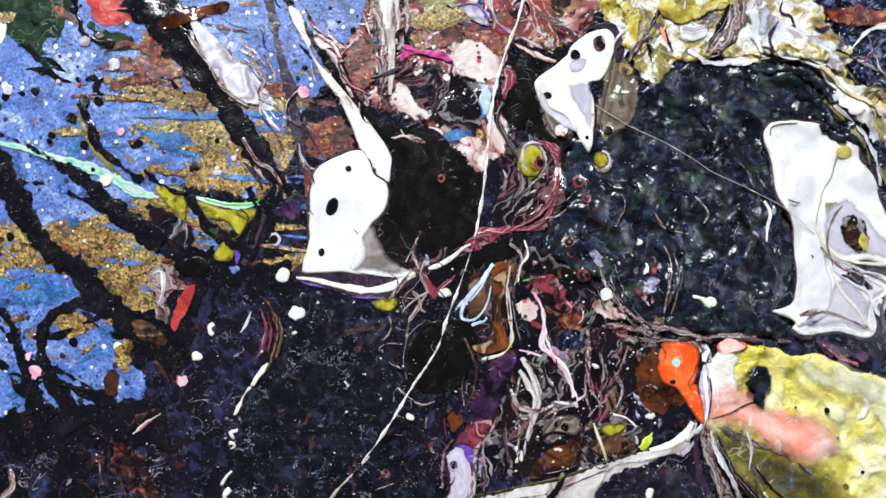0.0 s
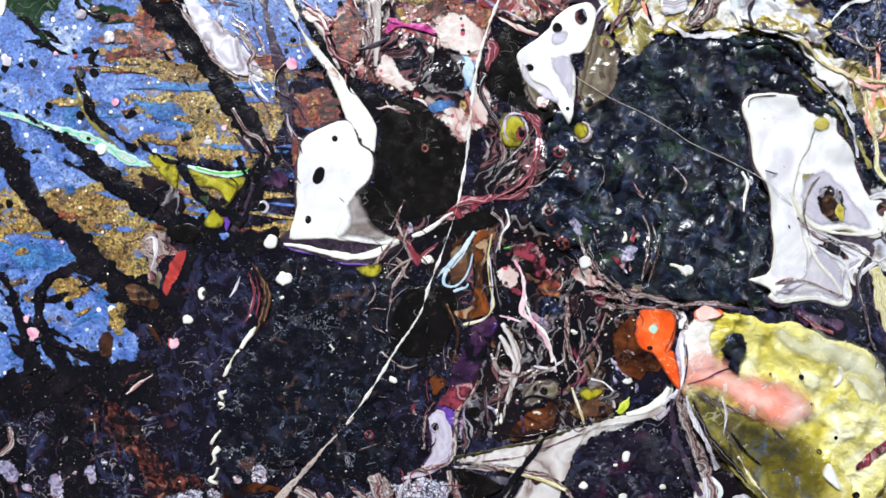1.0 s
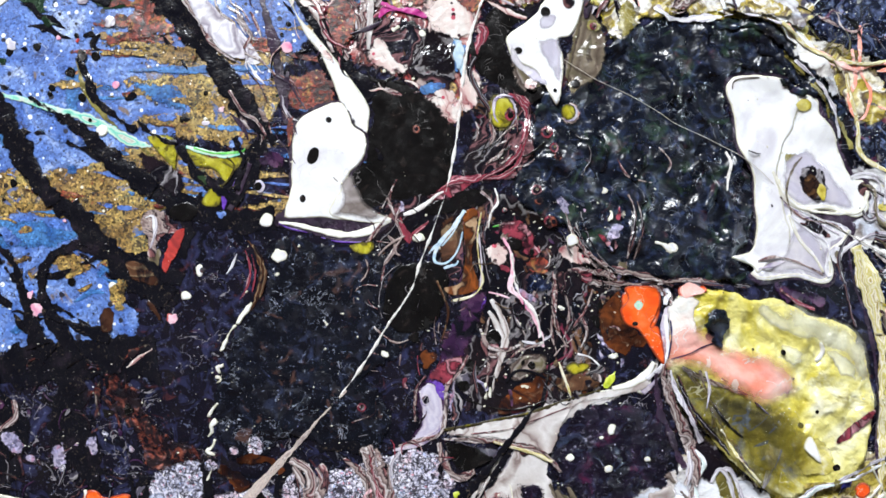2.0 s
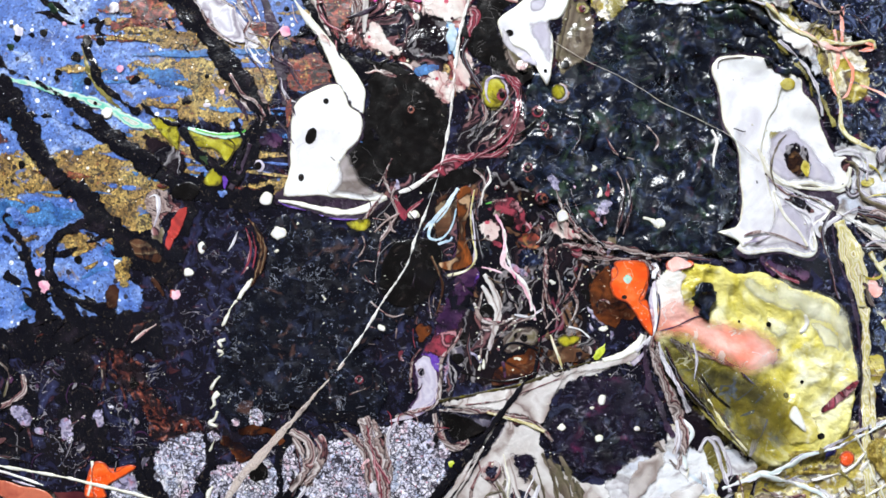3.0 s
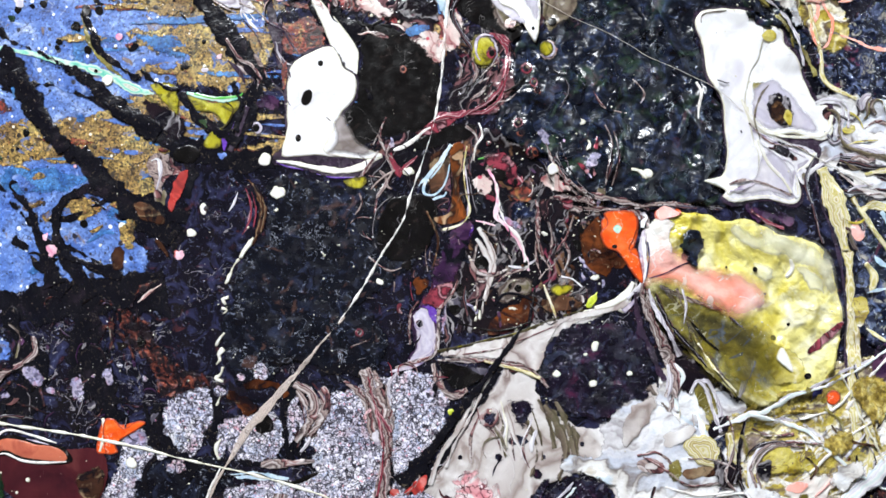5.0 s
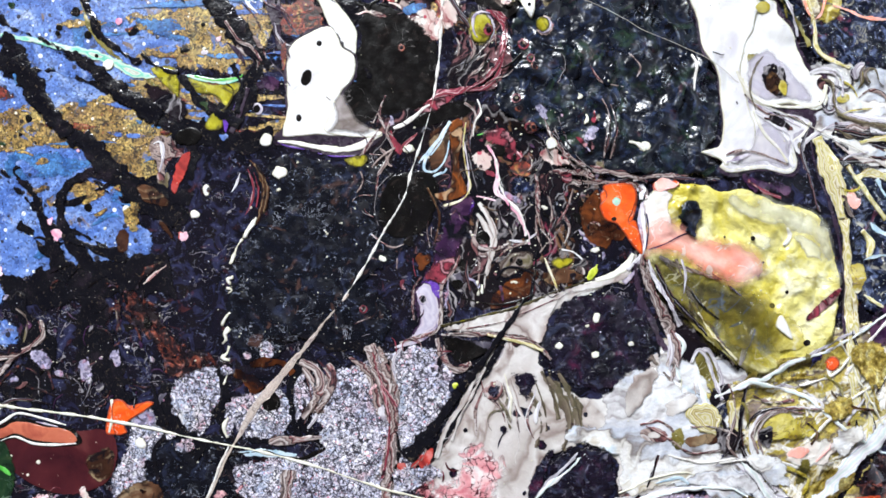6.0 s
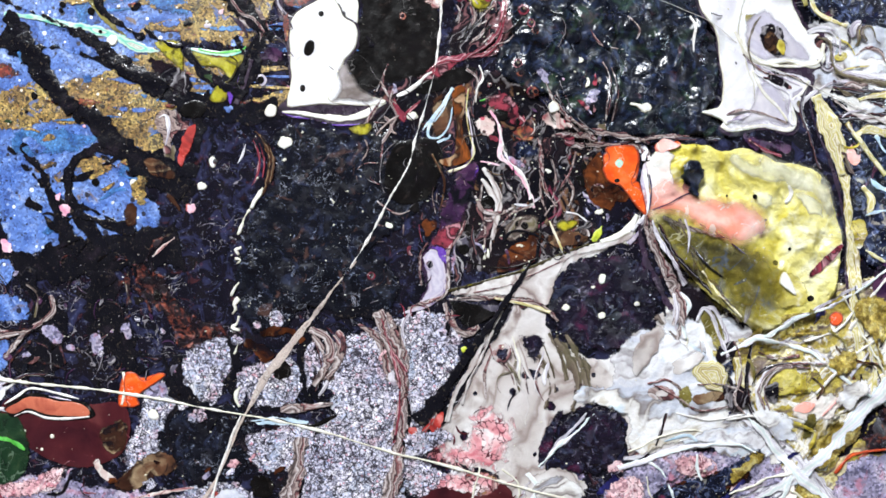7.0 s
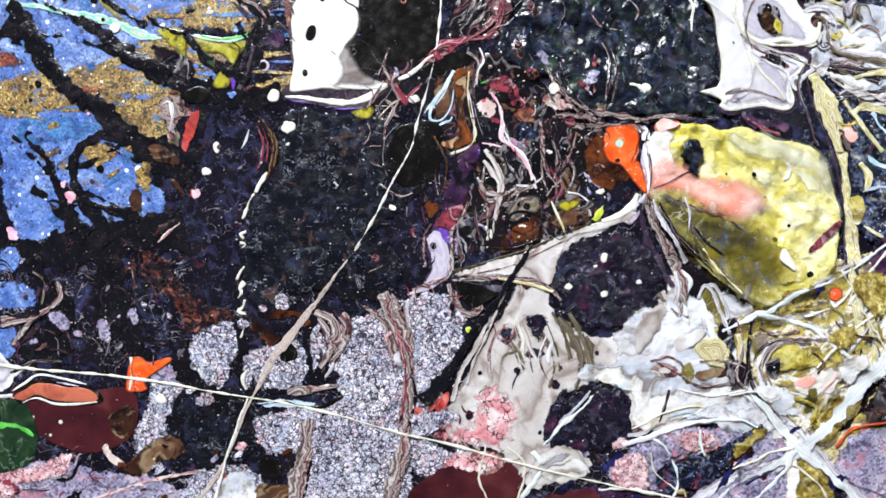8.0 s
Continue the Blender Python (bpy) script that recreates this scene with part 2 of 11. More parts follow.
tangle_dark = (Paint("dark_swirled_paint").clouds([(0.0, BLACK), (0.28, (0.012, 0.008, 0.010)), (0.34, (0.24, 0.22, 0.23)), (0.38, BLACK), (0.54, (0.03, 0.018, 0.022)), (0.60, (0.22, 0.10, 0.11)), (0.64, BLACK), (0.78, (0.02, 0.018, 0.03)), (0.83, (0.36, 0.33, 0.33)), (0.87, BLACK), (1.0, (0.05, 0.04, 0.06))], 0.12, 0.6, 4.5, 3.4, 0.0, 0.6, 65)
               .film(BLACK, 0.14, 0.54, 0.62, 1.2, 0.75, 3.0).film((0.24, 0.12, 0.06), 0.18, 0.61, 0.68, 1.2, 0.7, 4.0).film((0.22, 0.22, 0.26), 0.5, 0.63, 0.72, 1.6, 0.7, 5.0).film((0.24, 0.035, 0.07), 0.2, 0.63, 0.70, 1.4, 0.7, 4.0)
               .specks((0.8, 0.8, 0.8), 1.2, 0.09, 0.12).patchy(0.08, 0.22).frayed(1.0, 0.5).done(((0.5, 0.34), (1.6, 0.08))))
tangle_pink = (Paint("pink_swirled_paint").clouds([(0.0, (0.14, 0.03, 0.035)), (0.2, (0.40, 0.16, 0.15)), (0.28, (0.68, 0.54, 0.50)), (0.34, (0.06, 0.02, 0.03)), (0.5, (0.34, 0.08, 0.07)), (0.58, (0.62, 0.46, 0.43)), (0.64, (0.10, 0.04, 0.05)), (0.78, (0.30, 0.05, 0.05)), (0.86, (0.72, 0.62, 0.58)), (0.92, (0.05, 0.02, 0.03)), (1.0, (0.28, 0.10, 0.08))], 0.12, 0.6, 4.5, 3.0, 0.0, 0.6, 105)
               .film((0.30, 0.22, 0.05), 0.2, 0.57, 0.64, 1.5, 0.85, 5.0).film((0.26, 0.03, 0.03), 0.22, 0.56, 0.64, 1.5, 0.85, 5.0).film((0.012, 0.006, 0.01), 0.16, 0.53, 0.59, 1.4, 0.95, 4.0).specks((0.8, 0.75, 0.75), 1.2, 0.1, 0.14).specks((0.02, 0.01, 0.02), 0.9, 0.14, 0.25)
               .patchy(0.08, 0.25).frayed(1.0, 0.5).done(((0.5, 0.32), (1.8, 0.1))))
tangle_gold = (Paint("gold_swirled_paint").clouds([(0.0, (0.14, 0.09, 0.01)), (0.16, (0.46, 0.36, 0.05)), (0.26, (0.80, 0.75, 0.60)), (0.32, (0.10, 0.07, 0.05)), (0.5, (0.40, 0.32, 0.05)), (0.6, (0.72, 0.64, 0.36)), (0.66, (0.16, 0.12, 0.12)), (0.82, (0.50, 0.40, 0.07)), (0.9, (0.84, 0.82, 0.80)), (1.0, (0.36, 0.27, 0.05))], 0.12, 0.6, 4.0, 2.6, 0.0, 0.5, 35)
               .film((0.48, 0.37, 0.05), 0.16, 0.52, 0.60, 1.2, 0.5, 5.0).film((0.84, 0.83, 0.82), 0.16, 0.54, 0.60, 1.4, 0.9, 5.0).film((0.10, 0.07, 0.03), 0.24, 0.60, 0.66, 1.3, 0.85, 4.0).film((0.05, 0.05, 0.10), 0.2, 0.60, 0.66, 1.3, 0.85, 5.0).grains([(0.0, (0.5, 0.45, 0.4)), (0.25, (1.0, 1.0, 1.0)), (0.9, (1.25, 1.25, 1.2))], 2.6, 0.5, "MULTIPLY").specks((0.85, 0.84, 0.8), 1.1, 0.1, 0.2)
               .patchy(0.06, 0.2).frayed(1.0, 0.5).done(((0.3, 0.8), (1.0, 0.22))))
tangle_white = (Paint("white_swirled_paint").clouds([(0.0, (0.80, 0.80, 0.81)), (0.24, (0.66, 0.65, 0.68)), (0.34, (0.34, 0.31, 0.33)), (0.40, (0.70, 0.69, 0.71)), (0.58, (0.50, 0.53, 0.62)), (0.68, (0.20, 0.17, 0.16)), (0.74, (0.66, 0.63, 0.60)), (0.88, WHITE), (1.0, (0.44, 0.37, 0.26))], 0.09, 0.6, 4.0, 2.6, 0.0, 0.5, 20)
                .film((0.84, 0.85, 0.88), 0.1, 0.48, 0.62, 1.4, 0.85, 4.0).film((0.40, 0.54, 0.66), 0.16, 0.60, 0.68, 1.2, 0.6, 4.0).patchy(0.08, 0.22).frayed(1.0, 0.5).done(((0.35, 0.36), (1.2, 0.1))))
blue_glitter = (Paint("blue_glitter_paint").clouds([(0.05, (0.03, 0.065, 0.24)), (0.4, (0.07, 0.155, 0.47)), (0.75, (0.16, 0.27, 0.60)), (1.0, (0.42, 0.52, 0.76))], 0.16, 1.0)
                .grains([(0.0, (0.35, 0.35, 0.4)), (0.2, (0.8, 0.8, 0.85)), (0.6, (1.0, 1.0, 1.0)), (0.86, (1.7, 1.6, 1.5)), (0.96, (0.2, 0.2, 0.3))], 3.2, 0.75, "MULTIPLY")
                .film((0.50, 0.60, 0.80), 0.5, 0.60, 0.70, 1.0, 0.7).film((0.20, 0.12, 0.04), 0.22, 0.62, 0.68, 1.0, 0.8).specks((0.015, 0.015, 0.03), 0.8, 0.2, 0.35).specks((0.85, 0.88, 0.95), 0.9, 0.18, 0.28).specks((0.01, 0.01, 0.02), 1.7, 0.16, 0.3).film((0.012, 0.012, 0.03), 0.8, 0.60, 0.66, 1.0, 0.85)
                .patchy(0.3, 0.5).frayed(1.0, 0.7).done(((1.0, 0.08), (4.5, 0.05))))
blue_streak = (Paint("deep_blue_paint").clouds([(0.2, (0.02, 0.08, 0.26)), (0.8, (0.06, 0.20, 0.45))], 0.5)
               .grains([(0.0, (0.4, 0.4, 0.4)), (0.3, (1.0, 1.0, 1.0)), (0.85, (1.8, 1.8, 1.8))], 3.4, 0.7, "MULTIPLY").patchy(0.3, 0.5).frayed(1.0, 1.2).done(((1.5, 0.05), (5, 0.04))))
gold_glitter = (Paint("gold_glitter_paint").clouds([(0.1, (0.16, 0.09, 0.025)), (0.5, (0.32, 0.21, 0.06)), (0.9, (0.44, 0.34, 0.11))], 0.22, 0.4)
                .grains([(0.0, (0.15, 0.12, 0.1)), (0.25, (0.7, 0.65, 0.6)), (0.6, (1.1, 1.05, 1.0)), (0.88, (1.9, 1.8, 1.7)), (0.97, (0.3, 0.5, 0.9))], 3.6, 0.9, "MULTIPLY")
                .specks((0.85, 0.78, 0.66), 1.2, 0.16, 0.25).specks((0.02, 0.012, 0.01), 0.9, 0.2, 0.3).specks((0.015, 0.01, 0.01), 1.8, 0.16, 0.3).film((0.012, 0.008, 0.008), 0.45, 0.57, 0.66, 1.2, 0.9).film((0.06, 0.13, 0.36), 0.3, 0.62, 0.66, 1.0, 0.8).film((0.28, 0.05, 0.03), 0.35, 0.62, 0.68, 1.0, 0.7)
                .patchy(0.3, 0.5).frayed(1.0, 0.8).done(((1.2, 0.1), (4.5, 0.07))))
red_glitter = (Paint("red_glitter_paint").clouds([(0.1, (0.04, 0.010, 0.008)), (0.5, (0.20, 0.024, 0.014)), (0.9, (0.42, 0.11, 0.05))], 0.4, 1.0)
               .grains([(0.0, (0.2, 0.2, 0.2)), (0.3, (0.8, 0.8, 0.8)), (0.85, (1.5, 1.5, 1.5))], 2.4, 0.95, "MULTIPLY").film((0.30, 0.20, 0.05), 0.4, 0.57, 0.64, 1.0, 0.8).film((0.01, 0.005, 0.005), 0.6, 0.55, 0.61, 1.4, 0.95).specks((0.45, 0.25, 0.08), 1.6, 0.16, 0.25).specks((0.7, 0.6, 0.6), 1.4, 0.12, 0.12)
               .patchy(0.3, 0.5).frayed(1.0, 0.8).done(((1.2, 0.08), (4.5, 0.05))))
granite = (Paint("grey_grit_paint").clouds([(0.1, (0.50, 0.50, 0.62)), (0.5, (0.70, 0.67, 0.76)), (0.9, (0.84, 0.80, 0.83))], 0.14, 0.5)
           .grains([(0.0, (0.10, 0.10, 0.15)), (0.2, (0.5, 0.5, 0.58)), (0.42, (1.0, 1.0, 1.0)), (0.7, (1.35, 1.35, 1.35)), (0.92, (0.6, 0.75, 1.0)), (0.97, (1.0, 0.35, 0.4))], 3.8, 0.85, "MULTIPLY")
           .film((0.56, 0.30, 0.33), 0.2, 0.56, 0.66, 0.8, 0.6).film((0.26, 0.34, 0.50), 0.14, 0.54, 0.64, 1.0, 0.6).film((0.80, 0.78, 0.80), 0.3, 0.58, 0.66, 1.2, 0.7).film((0.02, 0.018, 0.03), 0.8, 0.57, 0.62, 1.8).cracks((0.02, 0.018, 0.028), 1.0, 0.06, 0.46).cracks((0.05, 0.04, 0.06), 2.2, 0.06, 0.50)
           .patchy(0.25, 0.45).frayed(0.8, 1.2).done(((0.9, 0.2), (3.6, 0.10))))
pink_granite = (Paint("pink_grit_paint").clouds([(0.1, (0.56, 0.22, 0.26)), (0.5, (0.76, 0.50, 0.52)), (0.9, (0.84, 0.78, 0.78))], 0.25, 0.8)
                .grains([(0.0, (0.3, 0.2, 0.25)), (0.3, (0.9, 0.9, 0.9)), (0.8, (1.3, 1.3, 1.3))], 2.6, 0.7, "MULTIPLY")
                .film((0.16, 0.02, 0.04), 0.5, 0.60, 0.66, 1.6).film((0.60, 0.10, 0.16), 0.25, 0.58, 0.68, 1.2, 0.8).cracks((0.12, 0.02, 0.03), 1.0, 0.05, 0.5).patchy(0.3, 0.5).frayed(1, 0.9).done(((1.0, 0.12), (3.6, 0.08))))
mauve_grit = (Paint("mauve_grit_paint").clouds([(0.1, (0.13, 0.12, 0.20)), (0.5, (0.34, 0.31, 0.43)), (0.9, (0.56, 0.48, 0.56))], 0.22, 0.6)
              .grains([(0.0, (0.2, 0.2, 0.3)), (0.3, (0.9, 0.9, 0.9)), (0.8, (1.4, 1.4, 1.5))], 2.8, 0.8, "MULTIPLY").film((0.5, 0.16, 0.22), 0.35, 0.56, 0.66, 0.6, 0.7)
              .patchy(0.3, 0.5).frayed(1, 0.8).done(((1.0, 0.12), (3.6, 0.08))))
navy_glitter = (Paint("navy_glitter_paint").clouds([(0.1, BLACK), (0.6, (0.006, 0.009, 0.026)), (0.95, (0.02, 0.025, 0.06))], 0.3, 0.8)
                .film((0.16, 0.20, 0.36), 0.5, 0.52, 0.68, 1.8, 0.8).film((0.46, 0.42, 0.34), 0.3, 0.60, 0.68, 1.6, 0.7).film((0.22, 0.04, 0.08), 0.25, 0.62, 0.68, 1.2, 0.7).film((0.5, 0.5, 0.56), 0.7, 0.64, 0.70, 2.0, 0.8)
                .specks((0.6, 0.65, 0.85), 1.6, 0.12, 0.14).specks((0.6, 0.6, 0.5), 2.6, 0.12, 0.1).patchy(0.06, 0.14).frayed(1, 0.7).done(((0.45, 0.6), (1.4, 0.16))))
# Pale stops and film paint in ridge highlights; the darker film shades the valleys.
yellow_pearl = (Paint("yellow_pearl_paint", gloss=0.6).clouds([(0.05, (0.44, 0.35, 0.02)), (0.4, (0.60, 0.51, 0.08)), (0.65, (0.72, 0.66, 0.26)), (0.9, (0.86, 0.84, 0.70))], 0.09, 0.7)
                .film((0.84, 0.82, 0.58), 0.15, 0.54, 0.66, 1.0, 0.8, 3.0).film((0.42, 0.31, 0.010), 0.14, 0.56, 0.74, 0.8, 0.6, 3.0).specks((0.03, 0.02, 0.01), 0.35, 0.09, 0.25).patchy(0.08, 0.2).frayed(0.3, 0.6).done(((0.3, 0.85), (0.8, 0.34), (3, 0.015))))
olive_pearl = (Paint("olive_pearl_paint", gloss=0.6).clouds([(0.1, (0.05, 0.045, 0.012)), (0.5, (0.17, 0.14, 0.03)), (0.9, (0.32, 0.28, 0.09))], 0.2, 1.0)
               .veins((0.4, 0.38, 0.25), 0.3, 0.02, 1.2, 0.6, 0.5).specks((0.7, 0.7, 0.55), 1.2, 0.12, 0.2).patchy(0.2, 0.35).frayed(1, 0.8).done(((0.6, 0.2), (2, 0.09), (5, 0.02))))
gold_lumpy = (Paint("lumpy_gold_paint", gloss=0.6).clouds([(0.1, (0.20, 0.14, 0.015)), (0.45, (0.44, 0.36, 0.04)), (0.8, (0.60, 0.52, 0.16)), (1.0, (0.78, 0.74, 0.58))], 0.24, 1.2)
              .veins((0.10, 0.06, 0.05), 0.25, 0.015, 1.2, 0.8, 0.5).film((0.8, 0.78, 0.74), 0.22, 0.58, 0.66, 1.0, 0.8).patchy(0.08, 0.2).frayed(0.6, 0.6).done(((0.45, 0.45), (1.4, 0.16), (5, 0.015))))
gold_leaf = (Paint("gold_streaked_paint", 0.3, 0.35).clouds([(0.1, (0.12, 0.075, 0.01)), (0.5, (0.42, 0.31, 0.06)), (0.8, (0.62, 0.54, 0.22)), (1.0, (0.8, 0.78, 0.62))], 0.35, 2.0)
             .grains([(0.0, (0.4, 0.35, 0.3)), (0.3, (1.0, 1.0, 1.0)), (0.85, (1.5, 1.5, 1.4))], 2.0, 0.6, "MULTIPLY").patchy(0.2, 0.35).frayed(0.9, 0.9).done(((0.9, 0.25), (2.6, 0.1))))
yellow_flat = (Paint("olive_yellow_paint").clouds([(0.1, (0.22, 0.19, 0.01)), (0.6, (0.42, 0.38, 0.02)), (1.0, (0.52, 0.50, 0.10))], 0.35, 1.0)
               .edge((0.04, 0.03, 0.01), 0.5).film((0.07, 0.055, 0.01), 0.4, 0.50, 0.62, 1.4, 0.9).patchy(0.2, 0.35).frayed(0.5, 0.7).done(((0.7, 0.1), (4, 0.015))))
mint = (Paint("mint_green_paint").clouds([(0.0, (0.62, 0.66, 0.60)), (0.35, (0.30, 0.66, 0.52)), (0.6, (0.12, 0.50, 0.38)), (0.8, (0.66, 0.70, 0.62)), (1.0, (0.45, 0.42, 0.36))], 0.12, 0.8, 3, 3.0, 0.6)
        .patchy(0.2, 0.3).frayed(0.5, 0.8).done(((0.8, 0.06), (4, 0.01))))
bright_green = Paint("bright_green_paint").clouds([(0.1, (0.05, 0.30, 0.03)), (0.6, (0.14, 0.55, 0.10)), (1.0, (0.45, 0.75, 0.45))], 0.4, 0.8).patchy(0.2, 0.3).frayed(0.7, 0.8).done(((0.8, 0.06),))
dark_green = (Paint("dark_green_paint").clouds([(0.1, (0.006, 0.012, 0.008)), (0.6, (0.012, 0.035, 0.016)), (1.0, (0.05, 0.07, 0.03))], 0.25, 1.0)
              .veins((0.16, 0.22, 0.16), 0.2, 0.012, 1.0, 0.5).patchy(0.15, 0.3).frayed(0.6, 0.6).done(((0.6, 0.1), (3, 0.02))))
lime = Paint("lime_paint").clouds([(0.1, (0.30, 0.38, 0.02)), (0.6, (0.55, 0.62, 0.06)), (1.0, (0.75, 0.75, 0.4))], 0.5, 1.0).patchy(0.2, 0.3).done(((0.8, 0.08),))
orange_gloss = (Paint("orange_paint").clouds([(0.1, (0.75, 0.07, 0.01)), (0.6, ORANGE), (1.0, (0.95, 0.22, 0.08))], 0.3, 0.6).veins((0.9, 0.5, 0.4), 0.35, 0.01, 0.8, 0.6)
                .edge((0.35, 0.05, 0.02), 0.3).patchy(0.18, 0.3).done(((0.6, 0.12), (4, 0.01))))
salmon_gloss = (Paint("salmon_paint").clouds([(0.05, (0.88, 0.20, 0.10)), (0.45, (0.88, 0.38, 0.30)), (0.75, (0.86, 0.52, 0.48)), (1.0, (0.88, 0.74, 0.70))], 0.14, 0.6)
                .veins((0.9, 0.75, 0.72), 0.3, 0.012, 0.8, 0.7).patchy(0.18, 0.3).frayed(0.5, 0.5).done(((0.6, 0.14), (4, 0.01))))
pink_gloss = (Paint("pink_paint").clouds([(0.05, (0.70, 0.16, 0.34)), (0.45, (0.78, 0.42, 0.52)), (0.8, (0.84, 0.68, 0.72)), (1.0, (0.35, 0.06, 0.1))], 0.3, 1.2).patchy(0.2, 0.3).frayed(0.6, 0.8).done(((0.8, 0.1), (4, 0.02))))
pink_pale = (Paint("pale_pink_paint").clouds([(0.0, (0.36, 0.16, 0.15)), (0.25, (0.66, 0.52, 0.48)), (0.4, (0.46, 0.21, 0.21)), (0.6, (0.72, 0.62, 0.57)), (0.75, (0.30, 0.09, 0.10)), (0.82, (0.60, 0.42, 0.39)), (1.0, (0.76, 0.70, 0.66))], 0.14, 0.6, 4.0, 2.2, 0.0, 0.5, 110).film((0.36, 0.08, 0.09), 0.3, 0.58, 0.66, 1.4, 0.7).film((0.03, 0.012, 0.018), 0.3, 0.60, 0.65, 1.6, 0.9)
             .specks((0.05, 0.02, 0.03), 1.0, 0.16, 0.45).specks((0.5, 0.08, 0.12), 0.8, 0.18, 0.3).patchy(0.15, 0.3).frayed(0.8, 0.8).done(((0.8, 0.2), (4, 0.03))))
red_gloss = (Paint("red_paint").clouds([(0.1, (0.22, 0.02, 0.02)), (0.6, (0.48, 0.05, 0.04)), (1.0, (0.6, 0.22, 0.2))], 0.4, 0.8).specks((0.05, 0.02, 0.02), 1.2, 0.15, 0.15).patchy(0.2, 0.35).frayed(0.6, 0.7).done(((0.8, 0.1), (4, 0.02))))
crimson_marbled = (Paint("crimson_marbled_paint").clouds([(0.0, (0.24, 0.035, 0.06)), (0.22, (0.44, 0.15, 0.19)), (0.3, (0.05, 0.01, 0.02)), (0.48, (0.32, 0.06, 0.09)), (0.58, (0.60, 0.38, 0.40)), (0.64, (0.10, 0.02, 0.03)), (0.82, (0.30, 0.045, 0.07)), (0.9, (0.02, 0.006, 0.01)), (1.0, (0.50, 0.24, 0.27))], 0.14, 0.6, 4.5, 2.4, 0.0, 0.8)
                   .film((0.012, 0.006, 0.009), 0.22, 0.55, 0.61, 1.3, 0.9, 4.0).patchy(0.1, 0.25).frayed(0.8, 0.7).done(((0.7, 0.16), (4, 0.02))))
maroon_gloss = (Paint("maroon_paint").clouds([(0.1, (0.028, 0.006, 0.010)), (0.6, (0.065, 0.012, 0.016)), (1.0, (0.13, 0.035, 0.035))], 0.12, 0.6).patchy(0.12, 0.22).frayed(0.3, 0.6).done(((0.3, 0.05), (4, 0.004))))
terracotta = (Paint("terracotta_paint").clouds([(0.1, (0.42, 0.10, 0.06)), (0.6, (0.50, 0.14, 0.08)), (1.0, (0.30, 0.06, 0.04))], 0.2, 0.8).specks((0.03, 0.01, 0.01), 0.7, 0.12, 0.2).patchy(0.15, 0.25).done(((0.4, 0.05), (4, 0.006))))
rust_dry = (Paint("rust_paint").clouds([(0.1, (0.03, 0.010, 0.010)), (0.4, (0.16, 0.035, 0.025)), (0.7, (0.36, 0.10, 0.06)), (1.0, (0.50, 0.25, 0.22))], 0.6, 1.2)
            .film(BLACK, 0.45, 0.34, 0.50, 1.4, 0.98).film((0.16, 0.13, 0.20), 0.8, 0.60, 0.68, 1.4, 0.6).patchy(0.2, 0.4).frayed(1.0, 0.8, 0.2, 1.2).done(((1.2, 0.16), (4, 0.05))))
brown_gloss = (Paint("brown_paint").clouds([(0.0, (0.10, 0.045, 0.02)), (0.3, (0.03, 0.014, 0.01)), (0.42, (0.20, 0.10, 0.04)), (0.5, (0.02, 0.010, 0.008)), (0.72, (0.12, 0.055, 0.03)), (0.8, (0.28, 0.20, 0.12)), (0.86, (0.03, 0.012, 0.008)), (1.0, (0.06, 0.025, 0.014))], 0.13, 0.6, 4.0, 2.4, 0.0, 0.8, 30)
               .film(BLACK, 0.25, 0.50, 0.58, 1.2, 0.8).patchy(0.1, 0.25).frayed(0.7, 0.6).done(((0.7, 0.16), (4, 0.01))))
brown_haze = (Paint("brown_grey_paint").clouds([(0.0, (0.09, 0.065, 0.05)), (0.3, (0.20, 0.165, 0.12)), (0.4, (0.05, 0.035, 0.03)), (0.6, (0.15, 0.125, 0.07)), (0.7, (0.28, 0.24, 0.22)), (0.76, (0.06, 0.04, 0.035)), (1.0, (0.21, 0.17, 0.15))], 0.11, 0.6, 4.0, 2.6, 0.12, 0.5, 100)
              .film((0.10, 0.09, 0.05), 0.2, 0.55, 0.63, 1.2, 0.7).specks((0.05, 0.03, 0.03), 1.1, 0.15, 0.2).patchy(0.1, 0.25).frayed(1, 0.6).done(((0.6, 0.18), (4, 0.015))))
violet_gloss = (Paint("violet_paint").clouds([(0.1, (0.05, 0.015, 0.10)), (0.5, (0.12, 0.04, 0.36)), (1.0, (0.25, 0.18, 0.5))], 0.4, 1.0).patchy(0.15, 0.3).frayed(0.9, 0.8).done(((0.8, 0.08),)))
purple_dull = (Paint("dull_purple_paint").clouds([(0.1, (0.010, 0.006, 0.014)), (0.5, (0.04, 0.014, 0.05)), (1.0, (0.12, 0.05, 0.10))], 0.25, 1.2).film(BLACK, 0.4, 0.5, 0.6).specks((0.5, 0.4, 0.5), 1.2, 0.1, 0.15).patchy(0.15, 0.35).frayed(1, 0.7).done(((0.9, 0.1), (4, 0.02))))
aubergine = (Paint("aubergine_paint").clouds([(0.1, (0.004, 0.004, 0.008)), (0.5, (0.008, 0.006, 0.015)), (0.9, (0.020, 0.010, 0.028))], 0.3, 0.8).film((0.05, 0.06, 0.11), 0.4, 0.54, 0.66, 1.4, 0.6)
             .film((0.26, 0.24, 0.32), 0.6, 0.60, 0.70, 2.4, 0.8, 8.0).specks((0.6, 0.56, 0.66), 1.2, 0.09, 0.08).film((0.10, 0.012, 0.04), 0.3, 0.58, 0.68, 0.6, 0.7).patchy(0.15, 0.35).frayed(0.8, 1.6).done(((0.6, 0.4), (1.6, 0.14), (5, 0.015))))
